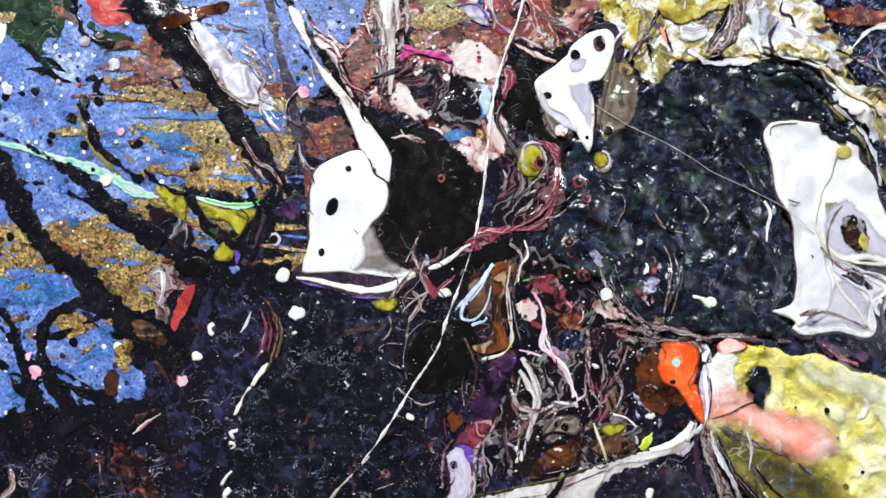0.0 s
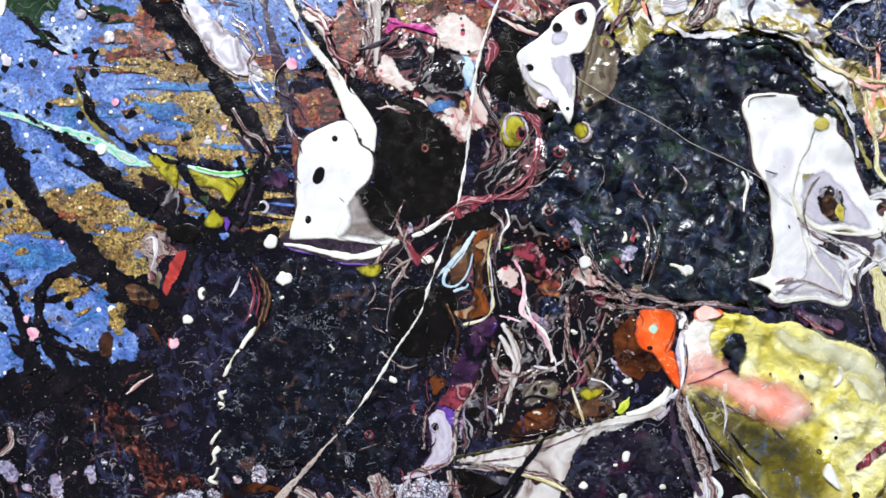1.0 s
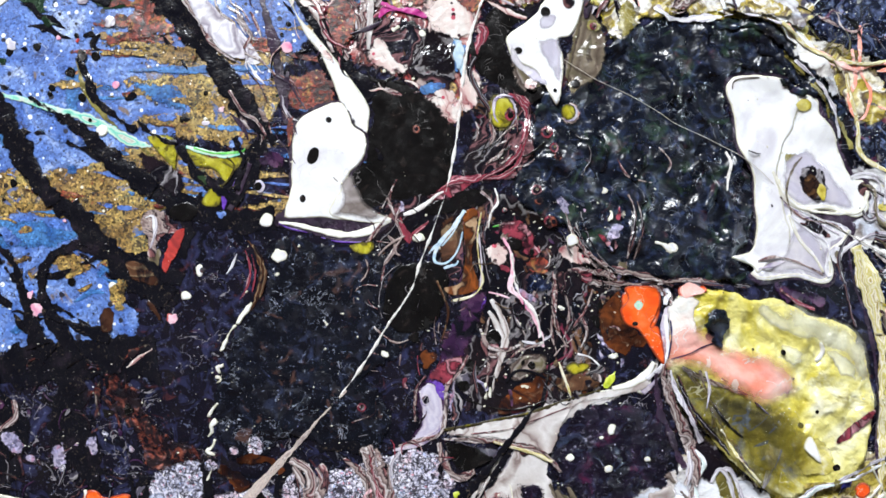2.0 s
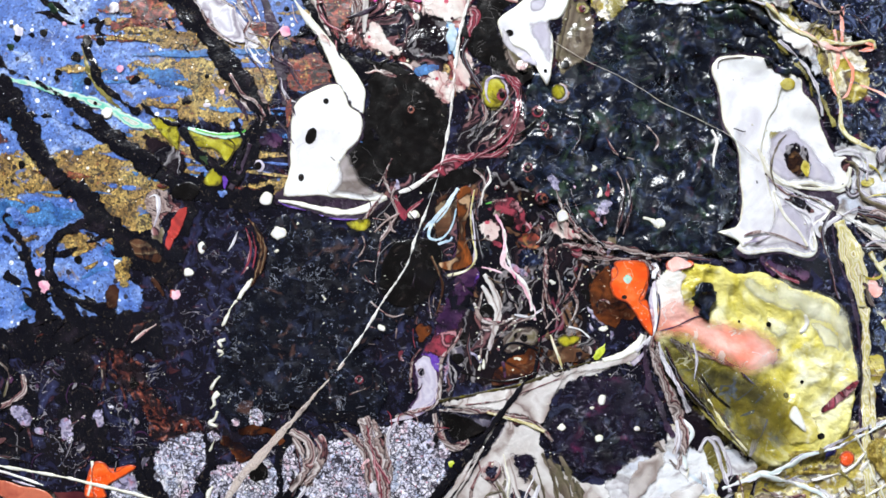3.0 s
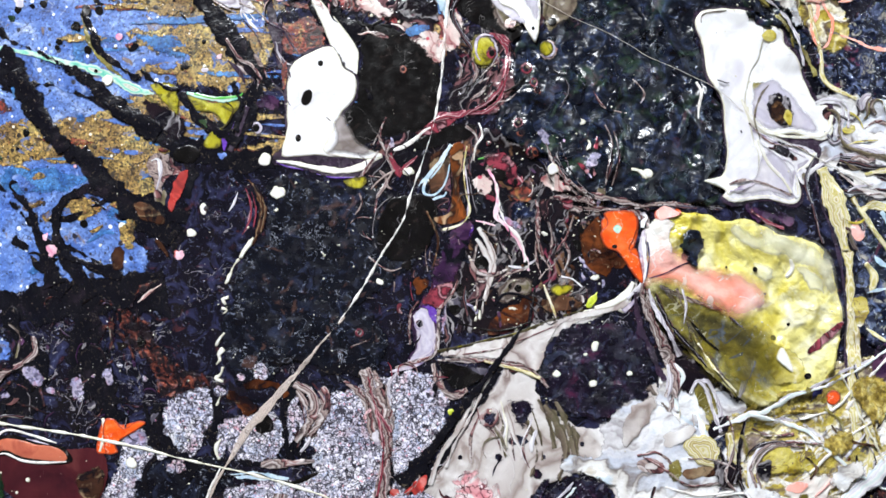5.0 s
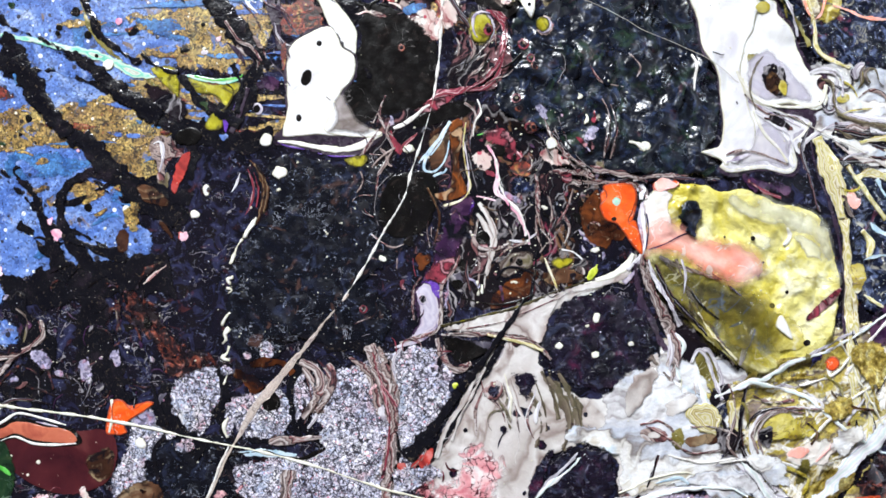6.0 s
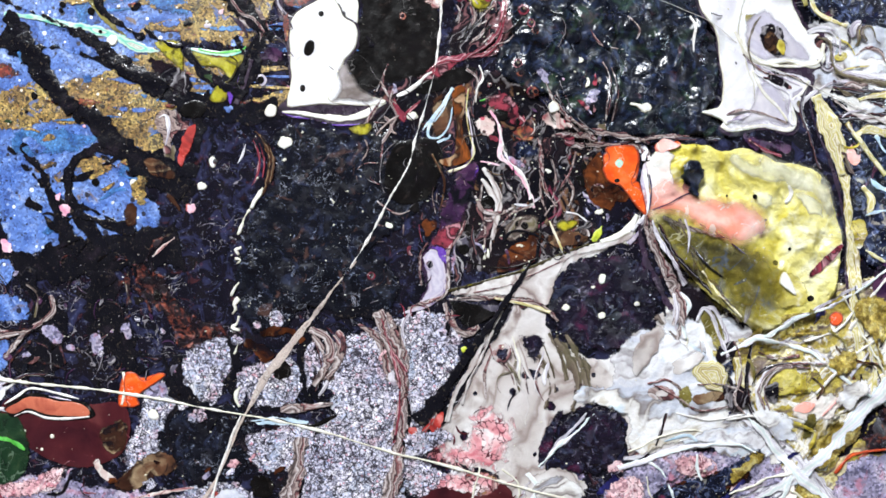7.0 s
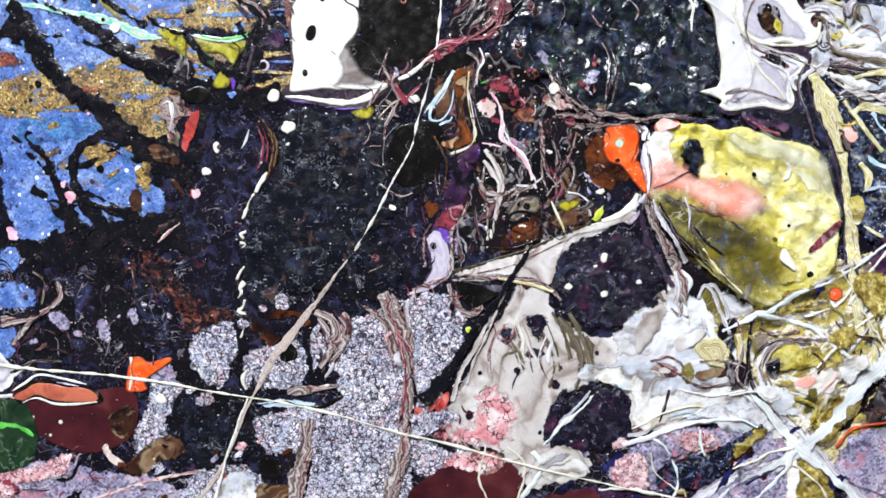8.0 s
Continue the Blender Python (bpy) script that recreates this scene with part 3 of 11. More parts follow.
lilac_gloss = (Paint("lilac_paint").clouds([(0.0, (0.62, 0.58, 0.66)), (0.4, (0.46, 0.42, 0.54)), (0.7, (0.60, 0.54, 0.60)), (1.0, (0.20, 0.15, 0.28))], 0.2, 1.6, 4, 2.2, 0.4).patchy(0.15, 0.3).frayed(0.5, 0.7).done(((0.7, 0.08), (4, 0.01))))
ice_blue = (Paint("ice_blue_paint").clouds([(0.1, (0.26, 0.42, 0.55)), (0.6, (0.52, 0.64, 0.74)), (1.0, (0.75, 0.80, 0.84))], 0.5, 0.8).patchy(0.2, 0.3).frayed(0.8, 0.9).done(((0.8, 0.06),)))
white_thread = (Paint("off_white_thread_paint").clouds([(0.1, (0.55, 0.50, 0.46)), (0.5, (0.78, 0.75, 0.72)), (1.0, (0.85, 0.84, 0.83))], 0.9, 0.5).patchy(0.3, 0.45).done(((1.6, 0.1), (5, 0.03))))
grey_wash = (Paint("grey_brown_wash").clouds([(0.1, (0.30, 0.26, 0.24)), (0.5, (0.16, 0.13, 0.12)), (0.9, (0.40, 0.36, 0.36))], 0.2, 1.0, 3).patchy(0.15, 0.3).frayed(1.0, 0.4, 0.4, 0.35).done(((0.5, 0.06),)))
# lilac film on the veil, and painted shading on the second white patch
lilac_wash_shade = (Paint("lilac_wash_shade").clouds([(0.1, (0.62, 0.60, 0.68)), (0.5, (0.46, 0.43, 0.52)), (0.9, (0.66, 0.63, 0.66))], 0.12, 1.5, 3).patchy(0.15, 0.3).frayed(1.0, 0.4, 0.4, 0.35).done(((0.5, 0.06),)))
magenta_gloss = (Paint("magenta_paint").clouds([(0.1, (0.10, 0.01, 0.06)), (0.5, (0.42, 0.03, 0.20)), (1.0, (0.55, 0.16, 0.36))], 0.3, 1.4).patchy(0.1, 0.25).frayed(0.8, 0.7).done(((0.8, 0.1),)))
navy_gloss = (Paint("navy_paint").clouds([(0.1, (0.004, 0.004, 0.02)), (0.6, (0.015, 0.015, 0.09)), (1.0, (0.05, 0.05, 0.2))], 0.3, 1.4).patchy(0.1, 0.25).frayed(0.8, 0.7).done(((0.8, 0.1),)))
mahogany = (Paint("mahogany_paint").clouds([(0.1, (0.012, 0.004, 0.003)), (0.5, (0.06, 0.017, 0.007)), (0.9, (0.20, 0.055, 0.014))], 0.16, 1.2).film(BLACK, 0.22, 0.52, 0.62, 1.2, 0.85).film((0.20, 0.13, 0.08), 0.5, 0.62, 0.70, 1.4, 0.6).specks((0.4, 0.3, 0.2), 1.2, 0.1, 0.1).patchy(0.06, 0.18).frayed(0.5, 0.6).done(((0.4, 0.24),)))
cream_gold = (Paint("cream_gold_paint").clouds([(0.0, (0.70, 0.66, 0.50)), (0.3, (0.50, 0.42, 0.10)), (0.5, (0.80, 0.76, 0.64)), (0.75, (0.34, 0.25, 0.05)), (1.0, (0.66, 0.58, 0.32))], 0.16, 1.4, 3, 3.0, 0.5).patchy(0.1, 0.25).done(((0.6, 0.25), (2, 0.06))))
# pale colour for highlights painted onto the yellow
yellow_sheen = (Paint("painted_yellow_sheen").clouds([(0.1, (0.62, 0.58, 0.26)), (0.9, (0.84, 0.82, 0.62))], 0.4).patchy(0.1, 0.2).frayed(1.0, 0.35, 0.42, 0.45).done(((0.6, 0.1),)))
tan_thread = (Paint("tan_streaked_paint").clouds([(0.0, (0.62, 0.54, 0.48)), (0.4, (0.40, 0.30, 0.26)), (0.7, (0.62, 0.56, 0.52)), (1.0, (0.22, 0.16, 0.14))], 0.5, 0.8, 4, 3.0, 1.6).patchy(0.25, 0.4).frayed(0.4, 1.2).done(((1.4, 0.1), (5, 0.03))))
salmon_soft = (Paint("soft_salmon_paint").clouds([(0.05, (0.90, 0.16, 0.07)), (0.45, (0.90, 0.32, 0.24)), (0.75, (0.88, 0.48, 0.42)), (1.0, (0.88, 0.72, 0.68))], 0.10, 0.6, 3)
               .veins((0.9, 0.82, 0.8), 0.25, 0.012, 0.8, 0.7).patchy(0.08, 0.2).frayed(2.6, 0.35, 0.42, 0.4, "rim").done(((0.35, 0.4), (1.4, 0.06))))
peach_white = (Paint("peach_white_paint").clouds([(0.05, (0.86, 0.48, 0.40)), (0.35, (0.84, 0.70, 0.64)), (0.7, (0.86, 0.84, 0.80)), (1.0, (0.80, 0.72, 0.62))], 0.14, 0.8, 3).patchy(0.08, 0.2).frayed(0.6, 0.5, 0.3).done(((0.4, 0.4), (1.6, 0.06))))
olive_glass = (Paint("dark_olive_glaze", gloss=0.6).clouds([(0.05, (0.02, 0.018, 0.010)), (0.35, (0.07, 0.06, 0.018)), (0.6, (0.17, 0.14, 0.02)), (0.85, (0.30, 0.25, 0.03)), (1.0, (0.46, 0.42, 0.16))], 0.10, 0.8, 4)
               .veins((0.40, 0.38, 0.26), 0.14, 0.006, 0.6, 0.7, 0.5).veins((0.05, 0.06, 0.08), 0.12, 0.010, 0.6, 0.8, 0.5).film((0.10, 0.12, 0.15), 0.25, 0.57, 0.66, 1.0, 0.7).specks((0.75, 0.72, 0.55), 1.3, 0.10, 0.18).patchy(0.08, 0.22).frayed(5.0, 0.3, 0.4, 0.6, "rim").done(((0.3, 0.5), (1.0, 0.18), (3, 0.03))))
pale_film = (Paint("pale_grey_yellow_film").clouds([(0.1, (0.66, 0.64, 0.40)), (0.6, (0.74, 0.73, 0.58)), (1.0, (0.66, 0.60, 0.26))], 0.12, 0.8, 3).patchy(0.06, 0.18).frayed(3.0, 0.3, 0.45, 0.5, "rim").done(((0.3, 0.6), (1.0, 0.16))))
pink_wash = (Paint("pink_crackle_wash").clouds([(0.1, (0.60, 0.16, 0.20)), (0.5, (0.76, 0.42, 0.44)), (0.9, (0.84, 0.74, 0.74))], 0.3, 0.9).film((0.80, 0.77, 0.77), 0.3, 0.50, 0.58, 1.2, 0.9).film((0.20, 0.03, 0.05), 0.6, 0.60, 0.66, 1.6).cracks((0.10, 0.02, 0.03), 0.8, 0.05, 0.5)
             .patchy(0.2, 0.4).frayed(3.0, 0.5, 0.2, 1.0, "rim").done(((0.8, 0.2), (3.6, 0.06))))
icy_white = (Paint("icy_white_paint").clouds([(0.0, WHITE), (0.3, (0.80, 0.83, 0.86)), (0.4, (0.50, 0.62, 0.72)), (0.46, (0.84, 0.85, 0.86)), (0.7, (0.70, 0.68, 0.76)), (0.78, (0.86, 0.86, 0.86)), (1.0, (0.62, 0.72, 0.72))], 0.12, 0.6, 4.0, 2.0, 0.0, 0.6).patchy(0.1, 0.22).frayed(0.5, 0.6).done(((0.5, 0.14), (3, 0.01))))
amber_flow = (Paint("banded_amber_paint").clouds([(0.0, (0.32, 0.09, 0.015)), (0.3, (0.22, 0.06, 0.012)), (0.4, (0.03, 0.010, 0.006)), (0.5, (0.34, 0.11, 0.03)), (0.7, (0.12, 0.035, 0.012)), (0.8, (0.46, 0.30, 0.18)), (0.86, (0.02, 0.01, 0.008)), (1.0, (0.26, 0.07, 0.015))], 0.12, 0.6, 4.0, 2.0, 0.0, 0.8, 80).patchy(0.08, 0.22).frayed(0.4, 0.7).done(((0.6, 0.14),)))
fibre_mat = Paint("fibre", 0.5).clouds([(0.1, (0.42, 0.38, 0.32)), (0.9, (0.56, 0.52, 0.46))], 1.0).done(())
plaster = Paint("wall_plaster", 0.85).clouds([(0.1, (0.075, 0.075, 0.078)), (0.9, (0.10, 0.10, 0.104))], 0.004).done(((0.02, 0.4), (0.3, 0.08)))
floor_wood = Paint("floor_wood", 0.5).clouds([(0.1, (0.10, 0.06, 0.035)), (0.9, (0.17, 0.11, 0.065))], 0.01, 0.6).done(((0.05, 0.2),))
canvas_mat = (Paint("raw_canvas", 0.85).clouds([(0.1, (0.52, 0.49, 0.43)), (0.9, (0.62, 0.59, 0.53))], 0.05).done(((1.6, 0.12), (3.2, 0.08))))
frame_mat = Paint("window_white", 0.4).clouds([(0.1, (0.76, 0.76, 0.75)), (0.9, (0.82, 0.82, 0.81))], 0.01).done(((0.1, 0.05),))
glass = bpy.data.materials.new("window_glass")
glass.use_nodes = True
glass.node_tree.nodes["Principled BSDF"].inputs["Transmission Weight"].default_value = 1.0
glass.node_tree.nodes["Principled BSDF"].inputs["Roughness"].default_value = 0.0


# ---- mesh tools ----
def link_mesh(name, verts, faces, material, parent=None, label="", smooth=True, rim=None):
    me = bpy.data.meshes.new(name)
    me.from_pydata(verts, [], faces)
    me.materials.append(material)
    if smooth:
        me.polygons.foreach_set("use_smooth", [True] * len(me.polygons))
    if rim is not None:
        rim = np.asarray(rim, dtype=np.float32)
        me.attributes.new("rim", "FLOAT", "POINT").data.foreach_set("value", rim)
        me.attributes.new("fray", "FLOAT", "POINT").data.foreach_set("value", rim / np.float32(min(1.0, max(0.6 * float(rim.max()), 0.01))))
    ob = new(name, me)
    ob.parent = parent
    return tagged(ob, label)


def box(name, size, at, material, parent=None, bevel=0.0, label=""):
    bm = bmesh.new()
    bmesh.ops.create_cube(bm, size=1.0, matrix=Matrix.Translation(at) @ Matrix.Diagonal((*size, 1)))
    if bevel:
        bmesh.ops.bevel(bm, geom=bm.edges[:], offset=bevel, segments=2, affect="EDGES")
    me = bpy.data.meshes.new(name)
    bm.to_mesh(me), bm.free()
    me.materials.append(material)
    ob = new(name, me)
    ob.parent = parent
    return tagged(ob, label)


# ---- the room: unseen, added to close the place; dark walls keep reflections dark ----
DEPTH = 114.03  # millimetres from the first eye to the middle of the painting
WALL_Y = DEPTH * 0.001 + 0.028
MID_Y, LONG = (WALL_Y - 2.4) / 2, 2.4 + WALL_Y
tagged(box("wall_north", (5.9, 0.1, 2.5), (1.35, WALL_Y + 0.05, 1.25), plaster), "grey plaster wall behind the painting", "wall", kind="structure")
tagged(box("wall_west", (0.1, LONG, 2.5), (-1.65, MID_Y, 1.25), plaster), "plain grey plaster wall", "wall", kind="structure")
tagged(box("wall_east", (0.1, LONG, 2.5), (4.35, MID_Y, 1.25), plaster), "plain grey plaster wall", "wall", kind="structure")
tagged(box("floor", (5.9, LONG, 0.1), (1.35, MID_Y, -0.05), floor_wood), "brown wooden floor", "floor", kind="structure")
tagged(box("ceiling", (5.9, LONG, 0.1), (1.35, MID_Y, 2.55), plaster), "plain plaster ceiling", "ceiling", kind="structure")
# added behind the camera, so that glossy blacks mirror something dark
south = tagged(new("wall_south"), "unseen dark grey wall added behind the camera, with a window opening", "wall", kind="structure")
for size, at in (((5.9, 0.1, 1.25), (1.35, -2.45, 0.625)), ((5.9, 0.1, 0.05), (1.35, -2.45, 2.475)), ((4.15, 0.1, 1.2), (0.475, -2.45, 1.85)), ((0.45, 0.1, 1.2), (4.075, -2.45, 1.85))):
    box("wall_section", size, at, plaster, south)
# unseen window, added and placed to light the paint from the right
window = tagged(new("added_window"), "unseen added window, white framed with a clear pane", "window", kind="structure")
for size, at in (((1.3, 0.06, 0.05), (3.2, -2.46, 1.275)), ((1.3, 0.06, 0.05), (3.2, -2.46, 2.425)), ((0.05, 0.06, 1.1), (2.575, -2.46, 1.85)), ((0.05, 0.06, 1.1), (3.825, -2.46, 1.85))):
    box("window_frame", size, at, frame_mat, window, 0.006)
box("pane", (1.2, 0.006, 1.1), (3.2, -2.46, 1.85), glass, window).visible_shadow = False
# unseen body for the added fill light
fitting = tagged(new("added_ceiling_lamp"), "unseen round white ceiling lamp, added for fill light", "lamp")
bm = bmesh.new()
bmesh.ops.create_cone(bm, cap_ends=True, segments=40, radius1=0.19, radius2=0.17, depth=0.06, matrix=Matrix.Translation((-0.35, -0.75, 2.47)))
me = bpy.data.meshes.new("lamp_body")
bm.to_mesh(me), bm.free()
me.materials.append(frame_mat)
new("lamp_body", me).parent = fitting

# ---- the painting: a board with a thick, bowed coat of paint; x to the right, y up, z towards the room ----
painting = tagged(new("painting"), "abstract poured painting in thick glossy many-coloured paint", "painting")
painting.matrix_world = pose(0, DEPTH * 0.001, EYE, 90, 0, 0)
X0, X1, Y0, Y1, CELL = -82.0, 86.0, -82.0, 48.0, 0.25
box("board", ((X1 - X0) * 0.001, (Y1 - Y0) * 0.001, 0.018), ((X0 + X1) * 0.0005, (Y0 + Y1) * 0.0005, -0.019), canvas_mat, painting, 0.002, "pale canvas board")

LATTICE = np.random.default_rng(7).random((256, 256))


def waves(x, y, size, octaves=3):
    """Smooth noise from -1 to 1, with lumps of about that size in millimetres."""
    total, weight, amp = 0.0, 0.0, 1.0
    for k in range(octaves):
        u, v = np.asarray(x) / size + 37.3 * k + 500, np.asarray(y) / size + 11.9 * k + 500
        i, j = np.floor(u).astype(int), np.floor(v).astype(int)
        a, b = u - i, v - j
        a, b = a * a * a * (a * (a * 6 - 15) + 10), b * b * b * (b * (b * 6 - 15) + 10)
        p = LATTICE[i % 256, j % 256] * (1 - a) + LATTICE[(i + 1) % 256, j % 256] * a
        q = LATTICE[i % 256, (j + 1) % 256] * (1 - a) + LATTICE[(i + 1) % 256, (j + 1) % 256] * a
        total, weight, amp, size = total + amp * (p * (1 - b) + q * b), weight + amp, amp * 0.5, size * 0.5
    return total / weight * 2 - 1


def wrinkles(x, y, size):
    """Lumps and creases without a grain of their own: bent noise, partly folded into ridges."""
    x, y = np.asarray(x), np.asarray(y)
    u, v = x * 0.80 + y * 0.60, (y * 0.80 - x * 0.60) * 0.8
    u, v = u + 0.5 * size * waves(x, y, size * 1.7, 2), v + 0.5 * size * waves(y + 31, x, size * 1.7, 2)
    return 0.6 * waves(u, v, size, 2) + 0.9 * (0.35 - np.abs(waves(v + 17, u + 5, size * 1.2, 2)))


GX, GY = np.meshgrid(np.arange(X0, X1 + CELL, CELL), np.arange(Y0, Y1 + CELL, CELL))
HEIGHT = -0.000601 * ((GX - (0.39)) ** 2 + (GY - (-18.40)) ** 2) + 0.12 * waves(GX, GY, 6.0, 2)


def widened(h, reach):
    """The highest value within that many cells, then smoothed over as many."""
    for axis in (0, 1):
        h = np.max([np.roll(h, k, axis) for k in range(-reach, reach + 1)], axis=0)
    for axis in (0, 1):
        h = np.mean([np.roll(h, k, axis) for k in range(-reach, reach + 1)], axis=0)
    return h


def sample(h, i0, j0, x, y):
    """Heights of a window of the grid at places, between its cells."""
    u, v = (x - X0) / CELL - j0, (y - Y0) / CELL - i0
    i, j = np.clip(v.astype(int), 0, h.shape[0] - 2), np.clip(u.astype(int), 0, h.shape[1] - 2)
    u, v = np.clip(u - j, 0, 1), np.clip(v - i, 0, 1)
    return (h[i, j] * (1 - u) + h[i, j + 1] * u) * (1 - v) + (h[i + 1, j] * (1 - u) + h[i + 1, j + 1] * u) * v


step = 2
rows_n, cols_n = GX[::step, ::step].shape
coat = np.stack([GX[::step, ::step].ravel(), GY[::step, ::step].ravel(), HEIGHT[::step, ::step].ravel()], 1) * 0.001
quads = [(r * cols_n + c, r * cols_n + c + 1, (r + 1) * cols_n + c + 1, (r + 1) * cols_n + c) for r in range(rows_n - 1) for c in range(cols_n - 1)]
link_mesh("ground_coat", coat.tolist(), quads, black_coat, painting, "black ground coat with specks")


RELIEF = 0.16  # how much of its nominal thickness each layer keeps once dry


def smooth_loop(pts, gap, closed=True):
    """A Catmull-Rom line through the points, with any widths, at about that gap."""
    p = np.array(pts, dtype=float)
    n, out = len(p), []
    for k in range(n if closed else n - 1):
        if closed:
            a, b, c, d = p[(k - 1) % n], p[k], p[(k + 1) % n], p[(k + 2) % n]
        else:
            a, b, c, d = p[max(k - 1, 0)], p[k], p[k + 1], p[min(k + 2, n - 1)]
        m = max(2, int(np.hypot(*(c - b)[:2]) / gap))
        for s in np.linspace(0, 1, m, endpoint=False):
            out.append(0.5 * (2 * b + (c - a) * s + (2 * a - 5 * b + 4 * c - d) * s * s + (3 * b - a - 3 * c + d) * s ** 3))
    if not closed:
        out.append(p[-1])
    return np.array(out)


def distance(px, py, loop):
    """How far points lie from a closed line, and whether they lie within it."""
    a, b = loop, np.roll(loop, -1, axis=0)
    best, inside = np.full(len(px), 1e9), np.zeros(len(px), bool)
    for k in range(0, len(px), 4000):
        x, y = px[k:k + 4000, None], py[k:k + 4000, None]
        d = b - a
        s = np.clip(((x - a[:, 0]) * d[:, 0] + (y - a[:, 1]) * d[:, 1]) / np.maximum((d ** 2).sum(1), 1e-12), 0, 1)
        best[k:k + 4000] = np.sqrt(((a[:, 0] + s * d[:, 0] - x) ** 2 + (a[:, 1] + s * d[:, 1] - y) ** 2).min(1))
        cross = (a[:, 1] > y) != (b[:, 1] > y)
        at = a[:, 0] + (y - a[:, 1]) * d[:, 0] / np.where(d[:, 1] == 0, 1e-12, d[:, 1])
        inside[k:k + 4000] = (cross & (x < at)).sum(1) % 2 == 1
    return best, inside


from mathutils.geometry import delaunay_2d_cdt


def lay(name, loop, material, thick=0.15, edge=0.4, lump=(0.0, 2.0), step=0.5, parent=None, label=""):
    """One piece of paint with that outline: a rounded rim, a body that follows what lies beneath, and lumps of its own."""
    lo, hi = loop.min(0), loop.max(0)
    span = max(hi - lo)
    step = min(step, max(0.12, span / 5))
    edge = min(edge, span * 0.3)
    gx, gy = np.meshgrid(np.arange(lo[0], hi[0] + step, step), np.arange(lo[1], hi[1] + step, step))
    gx, gy = gx.ravel() + step * 0.3 * waves(gx.ravel() * 7, gy.ravel() * 7, 1.0, 1), gy.ravel() + step * 0.3 * waves(gy.ravel() * 7, gx.ravel() * 7, 1.0, 1)
    d, inside = distance(gx, gy, loop)
    keep = inside & (d > step * 0.6)
    tang = np.roll(loop, -1, 0) - np.roll(loop, 1, 0)
    normal = np.stack([tang[:, 1], -tang[:, 0]], 1) / np.maximum(np.hypot(*tang.T), 1e-9)[:, None]
    rings = []
    for r in (0.3, 0.75):
        for side in (1, -1):
            q = loop + normal * edge * r * side
            dq, iq = distance(q[:, 0], q[:, 1], loop)
            rings.append(q[iq & (dq > edge * r * 0.8)])
    pts = np.concatenate([loop, *rings, np.stack([gx[keep], gy[keep]], 1)])
    n = len(loop)
    verts, _, faces, *_ = delaunay_2d_cdt([Vector(p) for p in pts], [(k, (k + 1) % n) for k in range(n)], [], 1, 1e-5)
    if not faces:
        return None
    v = np.array([(p.x, p.y) for p in verts])
    d, _ = distance(v[:, 0], v[:, 1], loop)
    i0, i1 = max(int((lo[1] - Y0) / CELL) - 3, 0), int((hi[1] - Y0) / CELL) + 5
    j0, j1 = max(int((lo[0] - X0) / CELL) - 3, 0), int((hi[0] - X0) / CELL) + 5
    under = widened(HEIGHT[i0:i1, j0:j1], 2)

    def body(x, y, d):
        rise = np.sqrt(np.clip(d / edge, 0, 1) * (2 - np.clip(d / edge, 0, 1)))
        z = 0.01 + thick * RELIEF * rise
        if lump[0]:
            z = z + lump[0] * rise * np.clip(0.5 + wrinkles(x, y, lump[1]), 0, 2)
        return z

    z = sample(under, i0, j0, v[:, 0], v[:, 1]) + body(v[:, 0], v[:, 1], d)
    count = {}
    for f in faces:
        for k in range(len(f)):
            e = (f[k], f[(k + 1) % len(f)])
            count[e] = count.get(e, 0) + 1
    rimmed = [e for e in count if (e[1], e[0]) not in count]
    low = {}
    skirt, extra = [], []
    for e in rimmed:
        for k in e:
            if k not in low:
                low[k] = len(v) + len(extra)
                extra.append((v[k][0], v[k][1], z[k] - 0.35))
        skirt.append((e[1], e[0], low[e[0]], low[e[1]]))
    everything = np.concatenate([np.column_stack([v, z]), np.array(extra).reshape(-1, 3)]) * 0.001
    ob = link_mesh(name, everything.tolist(), [tuple(f) for f in faces] + skirt, material, parent or painting, label, rim=list(d) + [0.0] * len(extra))
    sx, sy = GX[i0:i1, j0:j1].ravel(), GY[i0:i1, j0:j1].ravel()
    dd, ii = distance(sx, sy, loop)
    HEIGHT[i0:i1, j0:j1] = np.where(ii, under.ravel() + body(sx, sy, dd), HEIGHT[i0:i1, j0:j1].ravel()).reshape(under.shape)
    return ob


def ragged(loop, amount, size=1.6):
    """An uneven outline: the line pushed in and out by noise."""
    if not amount:
        return loop
    tang = np.roll(loop, -1, 0) - np.roll(loop, 1, 0)
    normal = np.stack([tang[:, 1], -tang[:, 0]], 1) / np.maximum(np.hypot(*tang.T), 1e-9)[:, None]
    push = (waves(loop[:, 0], loop[:, 1], size * 1.8, 4) * 2.2 + waves(loop[:, 1], loop[:, 0], size * 0.4, 2) * 0.5) * amount
    return loop + normal * push[:, None]


def patch(name, pts, material, thick=0.15, rag=0.2, edge=0.4, lump=(0.0, 2.0), step=0.5, parent=None, label="", size=1.6):
    """A closed patch of paint through the given places."""
    loop = ragged(smooth_loop(pts, 0.3), rag, size)
    return lay(name, loop, material, thick, edge, lump, step, parent, label)


